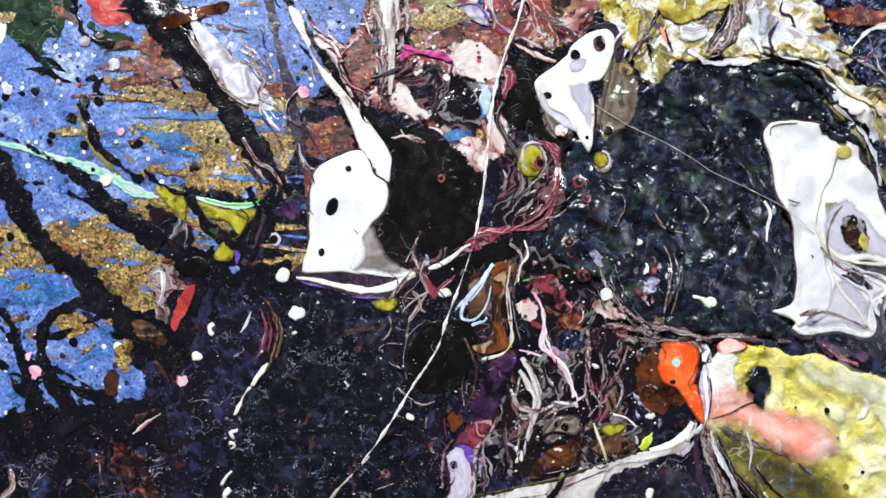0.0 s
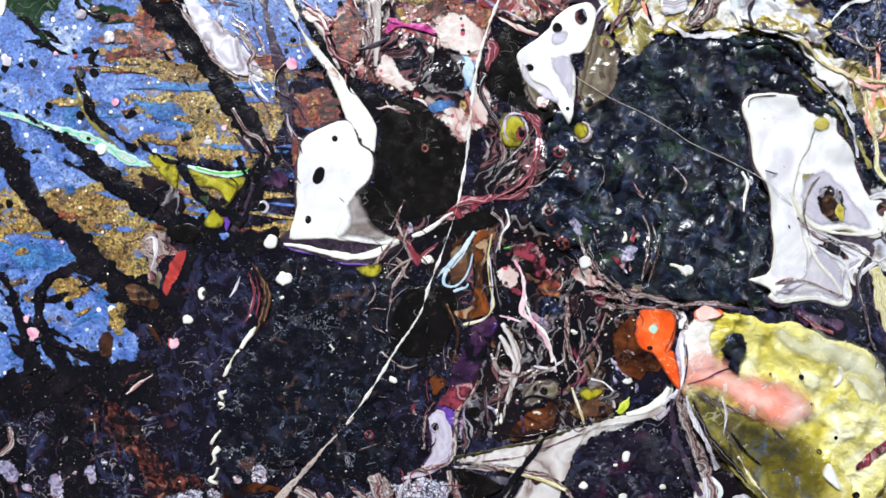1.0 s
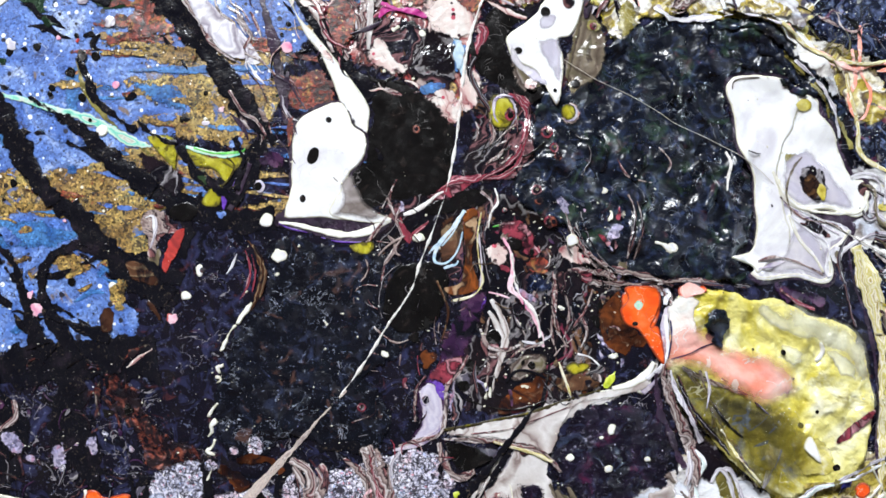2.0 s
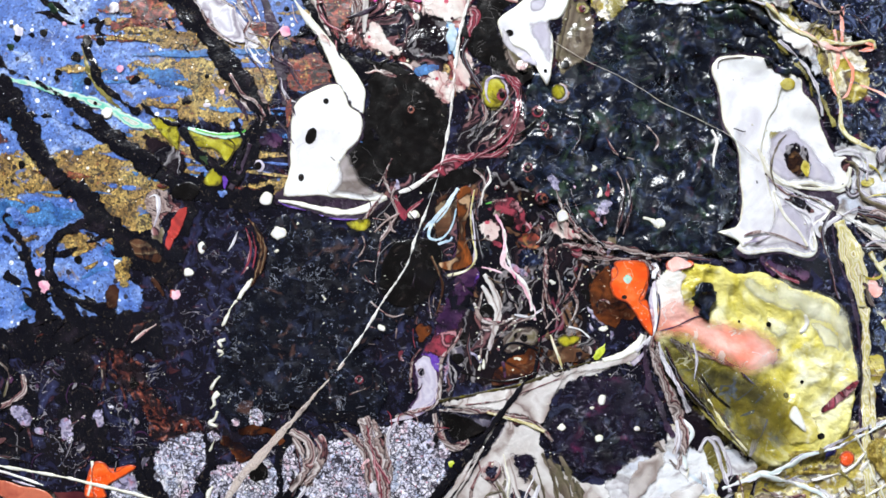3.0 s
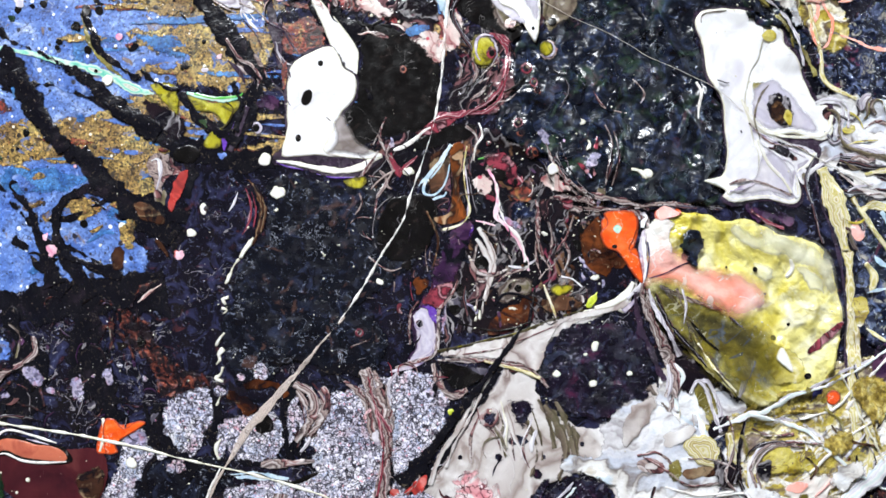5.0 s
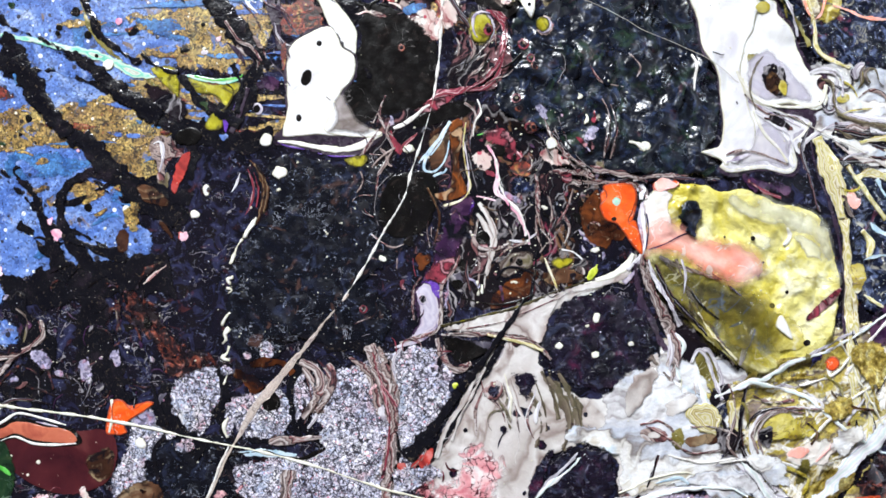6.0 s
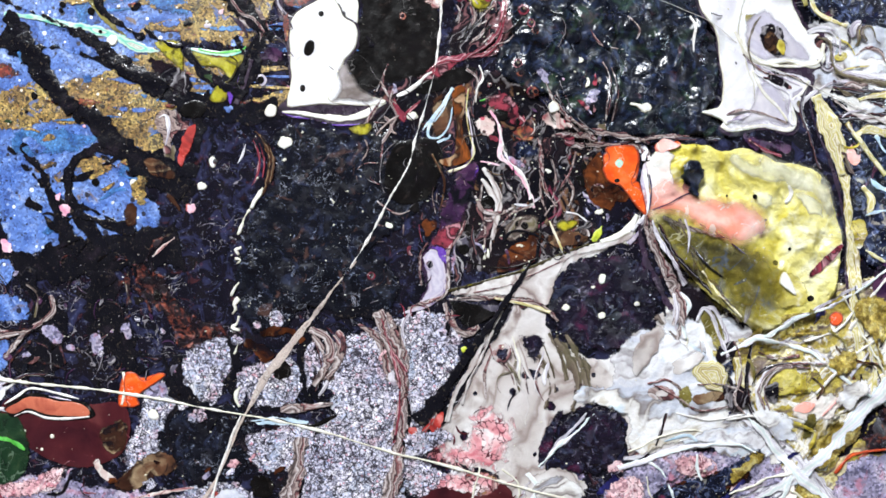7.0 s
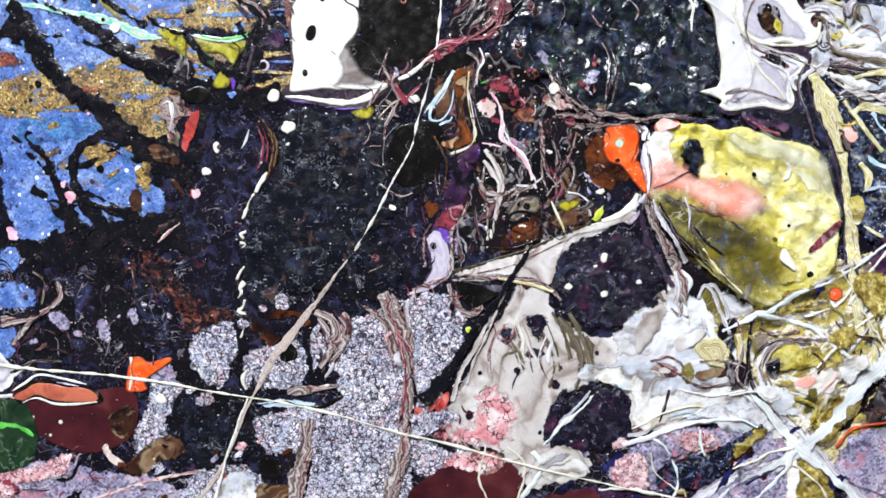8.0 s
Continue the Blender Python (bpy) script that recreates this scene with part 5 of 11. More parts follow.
patch("swirled_patch", [(37.45, -32.41), (46.88, -36.69), (51.16, -39.24), (49.83, -45.77), (52.06, -53.08), (56.18, -59.72), (49.9, -59.16), (44.6, -57.8), (37.63, -55.41), (33.58, -49.73), (35.83, -42.84)], tangle_white, 0.1, 0.5, label="white and grey swirled paint")
patch("swirled_patch", [(50.54, -35.22), (58.68, -34.12), (67.92, -31.32), (82.7, -30.72), (81.51, -50.32), (70.38, -50.22), (63.66, -55.9), (58.93, -59.07), (55.75, -51.62), (54.4, -44.38)], tangle_gold, 0.1, 0.5, 0.6, (0.3, 2.0), label="gold and cream swirled lumpy paint")
patch("swirled_patch", [(34.06, -19.02), (41.86, -20.5), (48.58, -25.4), (44.86, -27.74), (47.89, -35.01), (41.71, -34.51), (38.58, -29), (35.34, -25.24)], tangle_dark, 0.08, 0.4)
patch("swirled_patch", [(53.48, -59.48), (62.55, -59.4), (70.14, -54.69), (81.51, -50.32), (80.81, -64.78), (63.96, -67.7), (56.55, -69.73)], tangle_gold, 0.08, 0.5)
patch("mauve_field", [(60.91, -64.68), (67.08, -60.28), (81.06, -59.33), (80.25, -79.52), (65.37, -77.02), (62.95, -69.43)], mauve_grit, 0.1, 0.4)


patch("yellow_pearl_patch", [(36.83, -10.9), (39.76, -9.93), (44.76, -10.13), (48.09, -11.33), (51.45, -11.02), (55.63, -13.39), (59.84, -14.26), (62.7, -16.12), (63.85, -19.47), (64.99, -23.66), (64.96, -27.83), (64.25, -32), (62.54, -35.32), (59.64, -37.45), (56.26, -38.07), (53.39, -39.36), (50.37, -38.82), (47.19, -35.94), (43.71, -31.73), (40.56, -28.37), (37.93, -25.02), (35.47, -20.85), (35.69, -15.87)],
      yellow_pearl, 0.3, 0.15, 0.9, (1.1, 2.8), 0.35, label="glossy yellow-gold pearl paint")

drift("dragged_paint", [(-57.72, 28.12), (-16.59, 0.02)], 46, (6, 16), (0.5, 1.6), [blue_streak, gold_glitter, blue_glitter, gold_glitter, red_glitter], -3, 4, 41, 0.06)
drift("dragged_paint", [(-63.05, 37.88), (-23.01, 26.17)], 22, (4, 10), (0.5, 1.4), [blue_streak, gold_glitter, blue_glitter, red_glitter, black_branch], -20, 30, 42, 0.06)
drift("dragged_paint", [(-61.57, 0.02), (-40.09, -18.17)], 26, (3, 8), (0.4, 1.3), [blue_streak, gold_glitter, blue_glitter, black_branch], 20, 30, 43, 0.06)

# ---- black branches over the blue and gold ----
for line in ([(-41.79, 40.68, 5.48), (-34.8, 31.78, 4.27), (-30.75, 25.43, 3.86), (-28.33, 20.73, 3.69), (-25.17, 16.07, 3.83), (-22.05, 12.21, 3.43), (-23.52, 7.62, 4.95), (-27.29, 3.05, 5.33)], [(-63.9, 21.07, 1.95), (-55.67, 16.27, 0.77), (-49.99, 12.33, 2.16), (-46, 9.99, 3.23), (-41.22, 6.13, 3.44), (-35.74, 2.68, 4.19), (-30.33, 0.78, 4.56), (-24.19, -0.74, 4.55), (-19.63, 0.02, 3.79)], [(-63.66, 14.78, 5.44), (-59.52, 11.62, 3.87), (-56.98, 6.95, 3.09), (-52.91, 3.09, 3.07), (-48.09, -1.51, 3.44), (-42.56, -6.07, 3.43), (-37.1, -9.84, 4.18), (-34, -12.85, 5.3)]):
    stroke("black_branch", line, black_branch, 0.12, 0.3, 0.4, lump=(0.06, 1.8))
for line in ([(-46.83, -6.08, 1.37), (-51.15, -5.18, 1.53), (-53.08, -7.02, 1.53), (-53.41, -10.68, 1.53), (-52.17, -14.47, 2.14), (-49.37, -19.76, 2.44), (-47.78, -23.52, 3.04)], [(-62.26, -4.6, 0.77), (-57.37, -9.94, 1.15), (-55.74, -12.98, 1.38), (-54.89, -16.77, 2.14), (-53.26, -21.31, 3.05)], [(-52.59, -12.95, 0.92), (-47.87, -15.2, 1.22), (-43.18, -18.19, 2.13), (-39.31, -20.05, 3.03)], [(-33.94, 10.33, 1.38), (-32.74, 8.03, 1.83), (-30.39, 5.34, 2.13), (-25.76, 3.05, 2.28)], [(-61.96, 12.57, 1.09), (-53.94, 11.97, 0.77), (-50.35, 11.17, 0.62)], [(-14.5, 23.79, 0.92), (-12.95, 21.84, 1.07), (-11.79, 21.06, 0.92)]):
    stroke("black_branch", line, black_branch, 0.12, 0.3, 0.4, lump=(0.06, 1.8))
for line in ([(-21.67, 38.83, 1.24), (-19.26, 34.03, 1.7), (-16.11, 30.06, 2.01), (-12.59, 24.56, 2.61), (-9.11, 20.67, 3.06), (-6.03, 16.8, 3.82)], [(-13.73, 23, 1.69), (-10.63, 18.35, 1.22), (-6.78, 12.19, 0.61), (-4.49, 7.61, 0.46)], [(-50.93, 39.23, 1.57), (-49.07, 32.77, 1.09), (-45.03, 31.11, 1.09)]):
    stroke("black_branch", line, black_branch, 0.12, 0.3, 0.4, lump=(0.06, 1.8))
blots("paint_blot", [(-63.05, 37.88), (-19.63, 0.02)], 60, (0.25, 0.9), [black_branch, gold_glitter, blue_streak, red_glitter, blue_glitter, dark_green, black_branch], 81, 1.8, 0)
blots("paint_blot", [(-10.78, 38.76), (9.25, 19.13)], 46, (0.4, 1.4), [tangle_pink, black_smooth, red_glitter, gold_glitter, crimson_marbled, threads_marbled, black_smooth, blue_streak], 82, 1.8, 110)
for line in ([(-24.04, 40.45, 1.71), (-22.33, 31.67, 1.7), (-20.27, 23.81, 1.92), (-19.04, 17.59, 1.91), (-18.61, 12.97, 1.37)], [(-26.5, 0.77, 1.06), (-24.63, 4.57, 0.76), (-23.52, 7.62, 0.91)]):
    stroke("purple_run", line, purple_branch, 0.2, 0.12, 0.5)
stroke("speckled_run", [(-49.54, 23.65, 1.09), (-48.61, 19.33, 1.24), (-45.33, 14.63, 1.08), (-42.13, 11.9, 0.77), (-36.6, 7.65, 0.76)], olive_pearl, 0.14, 0.15)
for line in ([(-70.75, -18.61, 4.51), (-61.53, -22.04, 6.27), (-54.01, -21.72, 8.03), (-45.61, -20.6, 7.99), (-36.43, -19.56, 8.83)], [(-60.61, -11.34, 0.9), (-57.18, -15.21, 1.97), (-52.02, -20.1, 3.56)], [(-49.49, -22.97, 7.12), (-49.29, -31.02, 8.01), (-47.04, -36.55, 6.23), (-45.55, -40.24, 3.56)], [(-61.69, -23.82, 1.79), (-59.3, -28.5, 5.37), (-59.04, -35.72, 7.17), (-65.04, -38.94, 3.61)], [(-37.97, -37.19, 2.66), (-38.46, -42.51, 3.55), (-32.65, -48.28, 4.43)], [(-28.7, -34.31, 2.65), (-29.61, -39.57, 2.3), (-30.16, -45.77, 2.12)]):
    stroke("black_branch", line, black_branch, 0.12, 0.5, 0.5, lump=(0.1, 2.0))
for pts in ([(-69.95, -20.48), (-64.25, -20.75), (-63.34, -23.25), (-64.61, -24.68), (-70.27, -23.9)], [(-70.45, -25.87), (-63.82, -26.36), (-61.4, -28.79), (-62.34, -30.8), (-70.9, -30.56)], [(-71.11, -32.63), (-66.3, -32.51), (-65.15, -35.3), (-66.93, -38.81), (-71.8, -39.41)]):
    patch("pale_blue_patch", pts, blue_glitter, 0.12, 0.25)
for line in ([(-70.11, -32.24, 0.72), (-64.34, -31.92, 0.63), (-59.12, -31.66, 0.36)], [(-66.37, -37.94, 0.36), (-64.2, -35.37, 0.63), (-61.17, -33.32, 0.45)]):
    stroke("rust_run", line, rust_dry, 0.1, 0.06)

# ---- white patches ----
patch("white_shard", [(-35.03, 34.56), (-32.34, 33.74), (-28.51, 29.74), (-26.14, 27.75), (-25.14, 23.68), (-27.21, 22.91), (-29.81, 25.27), (-33.19, 30.02)], white_marbled, 0.25, 0.12, 0.6)
for line, m in (([(-33.42, 32.72, 0.39), (-30.98, 28.74, 0.54), (-28.57, 25.42, 0.46), (-26.83, 23.22, 0.31)], threads_marbled), ([(-32.34, 33.34, 0.31), (-29.29, 29.75, 0.46), (-26.57, 26.03, 0.39)], lilac_gloss), ([(-34.06, 33.36, 0.23), (-31.93, 29.69, 0.31), (-29.36, 25.74, 0.23)], purple_branch)):
    stroke("grey_vein", line, m, 0.05, 0.08)
patch("grey_veil", [(-26.14, 27.75), (-24.16, 25.39), (-22.18, 22.26), (-23.72, 21.88), (-25.29, 23.68)], white_marbled, 0.1, 0.2)
patch("white_streak", [(-20.69, 36.26), (-18.88, 34.82), (-17.5, 29.67), (-14.53, 26.13), (-10.65, 21.44), (-6.95, 16.18), (-6.63, 13.88), (-7.24, 11.81), (-9.84, 14.49), (-12.01, 19.51), (-13.73, 23.39), (-15.91, 26.13), (-18.05, 30.46), (-20.19, 34.03)], white_gloss, 0.28, 0.06, 0.6, label="glossy white paint streak")
patch("purple_hem", [(-17.62, 13.74), (-14.81, 15.73), (-10.62, 16.65), (-8.16, 13.34), (-6.63, 11.58), (-6.77, 8.22), (-8.73, 5.7), (-8.11, 2.67), (-6.74, 0.62), (-2.96, -0.14), (-3.33, -1.35), (-6.73, -3.61), (-9.9, -3.76), (-13.84, -2.86), (-19.62, -1.5), (-20.01, 0.02), (-18.13, 1.91), (-18, 4.57), (-18.19, 8.76), (-17.83, 11.82)], purple_branch, 0.12, 0.12)
white_one = patch("white_patch", [(-16.71, 13.74), (-14.43, 15.12), (-10.61, 16.19), (-8.69, 12.96), (-7.16, 11.42), (-7.37, 8.37), (-9.41, 5.93), (-9.78, 3.05), (-6.74, 0.39), (-6.74, -0.59), (-10.52, -0.44), (-13.56, 0.02), (-18.11, -0.29), (-18.42, 0.77), (-17.54, 4.19), (-17.57, 8.38), (-17.3, 11.44)], white_gloss, 0.35, 0.1, 0.8, label="glossy white patch with dark pits")
stroke("white_lip", [(-19.32, -0.89, 0.45), (-16.58, -1.2, 0.53), (-13.55, -1.95, 0.91), (-9.76, -2.55, 1.06), (-6.73, -2.1, 1.21), (-4.84, -1.04, 1.06), (-3.33, -0.44, 0.61)], white_gloss, 0.25, 0.04)
patch("white_flank", [(-10.54, 3.8), (-9.41, 5.7), (-8.42, 3.05), (-6.59, 0.92), (-3.33, -0.14), (-4.47, -0.89), (-9.77, -0.44), (-12.04, 0.77)], white_gloss, 0.1, 0.1)
patch("grey_film", [(-10.55, 5.32), (-8.88, 6.08), (-7.81, 3.8), (-6.36, 1.38), (-3.71, 0.17), (-5.98, -0.59), (-9.39, -0.14), (-11.66, 0.17), (-10.53, 1.91)], grey_wash, 0.04, 0.2)
for at, turn in (([(-14.53, 8.68, 0.91, 1.37)], -20), ([(-12.35, 13.81, 0.46)], 0), ([(-15.93, 2.52, 0.46, 0.61)], 0)):
    spot("pit", at, black_smooth, turn=turn, thick=0.05, parent=white_one)
stroke("fine_crack", [(-12.23, 6.24, 0.15), (-11.16, 5.17, 0.23), (-9.94, 4.26, 0.15)], brown_haze, 0.03, 0, parent=white_one)
stroke("violet_seam", [(-19.63, -0.74, 0.23), (-18.1, -1.57, 0.23), (-15.06, -2.33, 0.23), (-11.27, -3.46, 0.23), (-7.48, -3.61, 0.23)], violet_gloss, 0.06, 0.04)
patch("white_bead", [(-21.91, -0.29), (-21.16, 0.47), (-20.16, 0.02), (-20.38, -1.27), (-21.37, -1.5), (-22.06, -1.05)], white_gloss, 0.25, 0.05)

patch("brown_veil", [(23.67, 32.35), (26.17, 28.74), (27.2, 25.44), (26.67, 21.53), (24.61, 18.8), (21.66, 17.62), (20.79, 21.5), (21.78, 25.8)], brown_haze, 0.15, 0.2, label="brown-grey veined translucent paint")
patch("brown_veil", [(13.49, 22.86), (16.93, 21.09), (18.14, 18.77), (16.9, 17.45), (14.98, 17.91), (13.85, 19.91)], brown_haze, 0.12, 0.2)
patch("purple_hem", [(17.04, 30.24), (19.8, 33.27), (23.69, 33.7), (25.19, 30.15), (23.99, 28.56), (23.28, 32.5), (20.18, 32.87)], purple_branch, 0.1, 0.1)
white_two = patch("white_patch", [(12.9, 25.51), (14.07, 26.93), (17.02, 28.98), (17.98, 30.72), (20.17, 32.48), (22.67, 32.9), (23.73, 31.56), (23.22, 28.95), (22.09, 26.19), (20.23, 25.39), (20.96, 22.9), (20.76, 19.01), (20.11, 15.92), (19.19, 16.84), (17.84, 19.77), (16.93, 21.09), (14.64, 22.25), (13.35, 23.64)], white_gloss, 0.35, 0.1, 0.8, label="glossy white patch with dark pits")
for at in ([(21.7, 31.07, 1.01, 1.24)], [(18.42, 29.46, 0.77, 0.85)], [(14.5, 23.8, 0.61, 0.54)], [(19.67, 17.92, 0.31)]):
    spot("pit", at, dark_marbled if at[0][2] > 0.9 else black_smooth, thick=0.05, parent=white_two)
spot("pink_bubble", [(16.3, 18.99, 1)], pink_pale, thick=0.2)
spot("bubble_ring", [(25.14, 27.39, 1.16, 1.08)], olive_pearl, thick=0.12)
spot("dark_bubble", [(22.61, 19.02, 0.69)], black_smooth, thick=0.12)

patch("purple_hem", [(44.42, 20.51), (48.83, 21.01), (52.64, 20.33), (54.71, 18.1), (57.42, 17.59), (58.21, 15.21), (60.03, 13.17), (61.29, 9.09), (62.76, 6.72), (64.8, 6.04), (64.68, 0.97), (62.43, -0.03), (62.75, -1.21), (61.68, -3.55), (59.79, -4.55), (60.06, -8.16), (58.17, -9.73), (54.12, -8.7), (49.06, -9.33), (46.89, -7.98), (47.42, -6.39), (43.74, -5.45), (47.45, -4.3), (47.54, 0.72), (47.23, 6.18), (45.02, 9.57), (44.46, 15.07), (43.52, 18.3)], purple_branch, 0.12, 0.12)
veil = patch("white_veil", [(53.84, 17.59), (56.89, 17.08), (57.34, 14.87), (59.34, 12.83), (60.6, 8.92), (62.06, 6.05), (63.93, 5.53), (64.18, 1.48), (62.28, 0.65), (58.55, 1.5), (55.15, 1.35), (52.22, 2.71), (51.18, 5.75), (51.8, 10.81)], white_gloss, 0.22, 0.1, 0.7)
patch("lilac_marbled_patch", [(51.64, 3.39), (56.83, 0.67), (61.73, -1.2), (60.84, -3.13), (58.94, -4.38), (59.22, -7.9), (57.84, -8.89), (54.13, -8.03), (49.07, -8.66), (47.4, -7.65), (48.26, -6.32), (52.49, -5.17), (52.72, -1.82)], white_marbled, 0.22, 0.12, 0.6, label="lilac-grey marbled white paint")
white_three = patch("white_patch", [(44.57, 19.66), (45.6, 20.34), (48.82, 20.5), (52.36, 19.64), (54.35, 17.42), (53.73, 13.34), (52.13, 10.3), (51.36, 6.17), (52.28, 1.53), (53.22, -2.25), (52.48, -5.68), (50.12, -6.16), (48.24, -7.48), (47.25, -6.47), (44.25, -5.37), (47.45, -4.47), (48.17, -1.8), (48.07, 1.98), (47.65, 6.44), (45.7, 9.82), (45.13, 14.64), (44.03, 18.3)], white_gloss, 0.38, 0.1, 0.9, label="tall glossy white patch")
spot("gold_bubble", [(54.99, 16.23, 1.18, 1.01)], gold_lumpy, thick=0.12, parent=veil)
spot("pit", [(56.51, 5.3, 1.85, 2.85)], brown_haze, turn=25, thick=0.1, parent=veil, rag=0.2)
spot("gold_bubble", [(57.58, 3.87, 0.92, 1.26)], gold_lumpy, thick=0.1, parent=veil)
spot("olive_stain", [(53.45, 8.6, 1.18, 1.01)], olive_pearl, thick=0.04, parent=veil, rag=0.3)
spot("pit", [(59.88, 3.86, 0.34)], black_smooth, thick=0.04, parent=veil)
spot("dark_stain", [(57.14, -1.18, 2.18, 0.84)], dark_marbled, turn=-35, thick=0.05, rag=0.3)
stroke("curved_line", [(44.87, 18.3, 0.25), (45.07, 19.49, 0.34), (46.44, 20, 0.34), (48.81, 20.16, 0.25)], brown_haze, 0.04, 0, parent=white_three)
for line in ([(46.88, 9.64, 0.25), (48.56, 9.3, 0.25), (49.41, 9.63, 0.17)], [(50.43, 2.22, 0.34), (50.59, 1.71, 0.33)], [(48, -1.8, 0.17), (49.35, -1.64, 0.17)]):
    stroke("fine_crack", line, purple_branch, 0.03, 0, parent=white_three)

# ---- runs and drops over the left side ----
stroke("mint_run", [(-62.97, 18.07, 1.09), (-57.29, 16.91, 1.09), (-53.26, 15.7, 1.24), (-49.27, 14.66, 1.39), (-45.29, 13.08, 1.69), (-41.33, 10.9, 1.99), (-37.81, 9.96, 0.92)], mint, 0.18, 0.08, label="mint green and cream marbled run")
spot("white_drop", [(-45.5, 12.31, 1.15, 1.08)], white_gloss, rag=0.15)
patch("olive_yellow_patch", [(-38.85, 11.66), (-35.28, 11.64), (-34.32, 9.95), (-34.1, 6.12), (-36.22, 8.03), (-37.8, 9.81)], yellow_flat, 0.15, 0.15)
patch("olive_yellow_patch", [(-32.93, 9.79), (-28.9, 8.55), (-24.68, 8.54), (-25.42, 6.48), (-26.93, 4.58), (-28.87, 6.49), (-31.57, 7.03)], yellow_flat, 0.15, 0.12)
patch("olive_yellow_patch", [(-29.45, 3.97), (-27.31, 4.58), (-27.58, 1.91), (-29.11, 1.23), (-30.65, 1.92)], yellow_flat, 0.15, 0.1)
stroke("mint_run", [(-32.93, 9.94, 0.46), (-30.06, 9.17, 0.99), (-26.98, 8.7, 0.92), (-24.3, 9, 0.38)], mint, 0.12, 0.04)
stroke("green_run", [(-31.85, 9.79, 0.31), (-28.91, 9.01, 0.46), (-25.07, 9.16, 0.46), (-24.31, 9.77, 0.31)], bright_green, 0.08, 0.03)
stroke("yellow_run", [(-26.98, 8.39, 0.31), (-25.81, 7.25, 0.38), (-26.56, 5.34, 0.38), (-27.69, 4.2, 0.3)], yellow_flat, 0.1, 0.04)
spot("blue_spot", [(-25.78, 10.46, 1.37, 1.14)], blue_glitter, rag=0.2, thick=0.08)
patch("violet_patch", [(-22.39, 8.77), (-20.1, 9.3), (-18.18, 8.23), (-19.31, 6.7), (-21.99, 7.24)], purple_dull, 0.08, 0.2)
spot("violet_ring", [(-22.11, 4.34, 0.91, 1.06)], lilac_gloss, rag=0.15)
spot("pit", [(-22.34, 4.27, 0.61, 0.68)], black_smooth, thick=0.08)
patch("violet_patch", [(-27.68, 3.06), (-25.78, 4.2), (-25.42, 6.1), (-26.37, 3.05), (-27.26, 0.77)], violet_gloss, 0.08, 0.1)
patch("brown_veil", [(-38.31, -5.68), (-36.4, -4.54), (-36.51, -7.95), (-37.5, -9.09)], brown_haze, 0.1, 0.1)
stroke("brown_crescent", [(-23.85, -3.29, 0.59), (-22.31, -5.33, 1.18), (-21.46, -8.04, 1.69), (-21.99, -10.9, 1.43), (-23.37, -13.59, 0.59)], brown_gloss, 0.2, 0.06, label="translucent brown crescent with fine bands")
for line in ([(-24.19, -4.63, 0.25), (-23.34, -7.43, 0.51), (-23.87, -10.38, 0.51), (-25.07, -12.22, 0.25)], [(-23.33, -4.9, 0.17), (-22.57, -7.86, 0.34), (-23.01, -10.81, 0.25)]):
    stroke("pink_streak", line, crimson_marbled, 0.06, 0.04)
stroke("grey_wisp", [(-25.29, -5.28, 0.23), (-26.04, -7.17, 0.38), (-26.79, -8.3, 0.23)], white_marbled, 0.06, 0.04)
patch("white_drop", [(-31.15, -7.41), (-30.62, -6.88), (-30.15, -7.56), (-30.45, -8.61), (-30.98, -8.47)], white_gloss, 0.2, 0.1)
spot("rust_spot", [(-30.23, -7.71, 0.45)], rust_dry)
for at, m in (([(-18.36, 24.42, 0.92)], pink_gloss), ([(-23.32, 15.99, 0.69)], lilac_gloss), ([(-27.63, 15.54, 0.54)], pink_gloss), ([(-30.14, 14.01, 0.46)], white_gloss), ([(-30.06, 13.39, 0.69, 0.38)], lilac_gloss), ([(-43.27, -10.32, 0.84)], white_gloss), ([(-47.04, -12.92, 0.38)], white_gloss), ([(-53.46, -18.05, 0.38)], white_gloss), ([(-27.74, 21.98, 0.31)], white_gloss), ([(-43.72, 19.13, 0.46)], pink_gloss), ([(-52.76, 3.32, 0.46)], lilac_gloss), ([(-50.61, -0.75, 0.54)], pink_gloss), ([(-55.45, -11.3, 0.77, 0.69)], pink_gloss), ([(-54.62, -13.73, 0.69, 0.61)], pink_gloss), ([(-50.92, 11.49, 0.54, 0.39)], red_gloss), ([(-52.42, 26.06, 0.47)], pink_gloss), ([(-49.61, 25.62, 0.47, 0.39)], red_gloss), ([(-44.93, 27.94, 0.93)], white_gloss), ([(-41.38, 28.05, 0.7)], olive_pearl), ([(-34.9, -14.52, 0.68, 0.91)], red_gloss), ([(-65.15, -17.98, 0.72, 0.81)], pink_gloss), ([(-32.6, -11.39, 0.88)], white_gloss), ([(-47.61, 36.35, 0.47)], red_gloss), ([(-60.04, 25.61, 0.94, 0.7)], white_gloss)):
    spot("paint_drop", [(at[0][0], at[0][1], *[r * 0.85 for r in at[0][2:]])], m, rag=0.22, thick=0.18)
for at, m in (([(-49.03, 31.57, 0.7)], ice_blue), ([(-54.6, 30.62, 0.39)], white_gloss)):
    spot("paint_drop", [(at[0][0], at[0][1], *[r * 0.85 for r in at[0][2:]])], m, rag=0.22, thick=0.18)
spot("pit", [(-45.08, 27.78, 0.54)], red_glitter, thick=0.03)
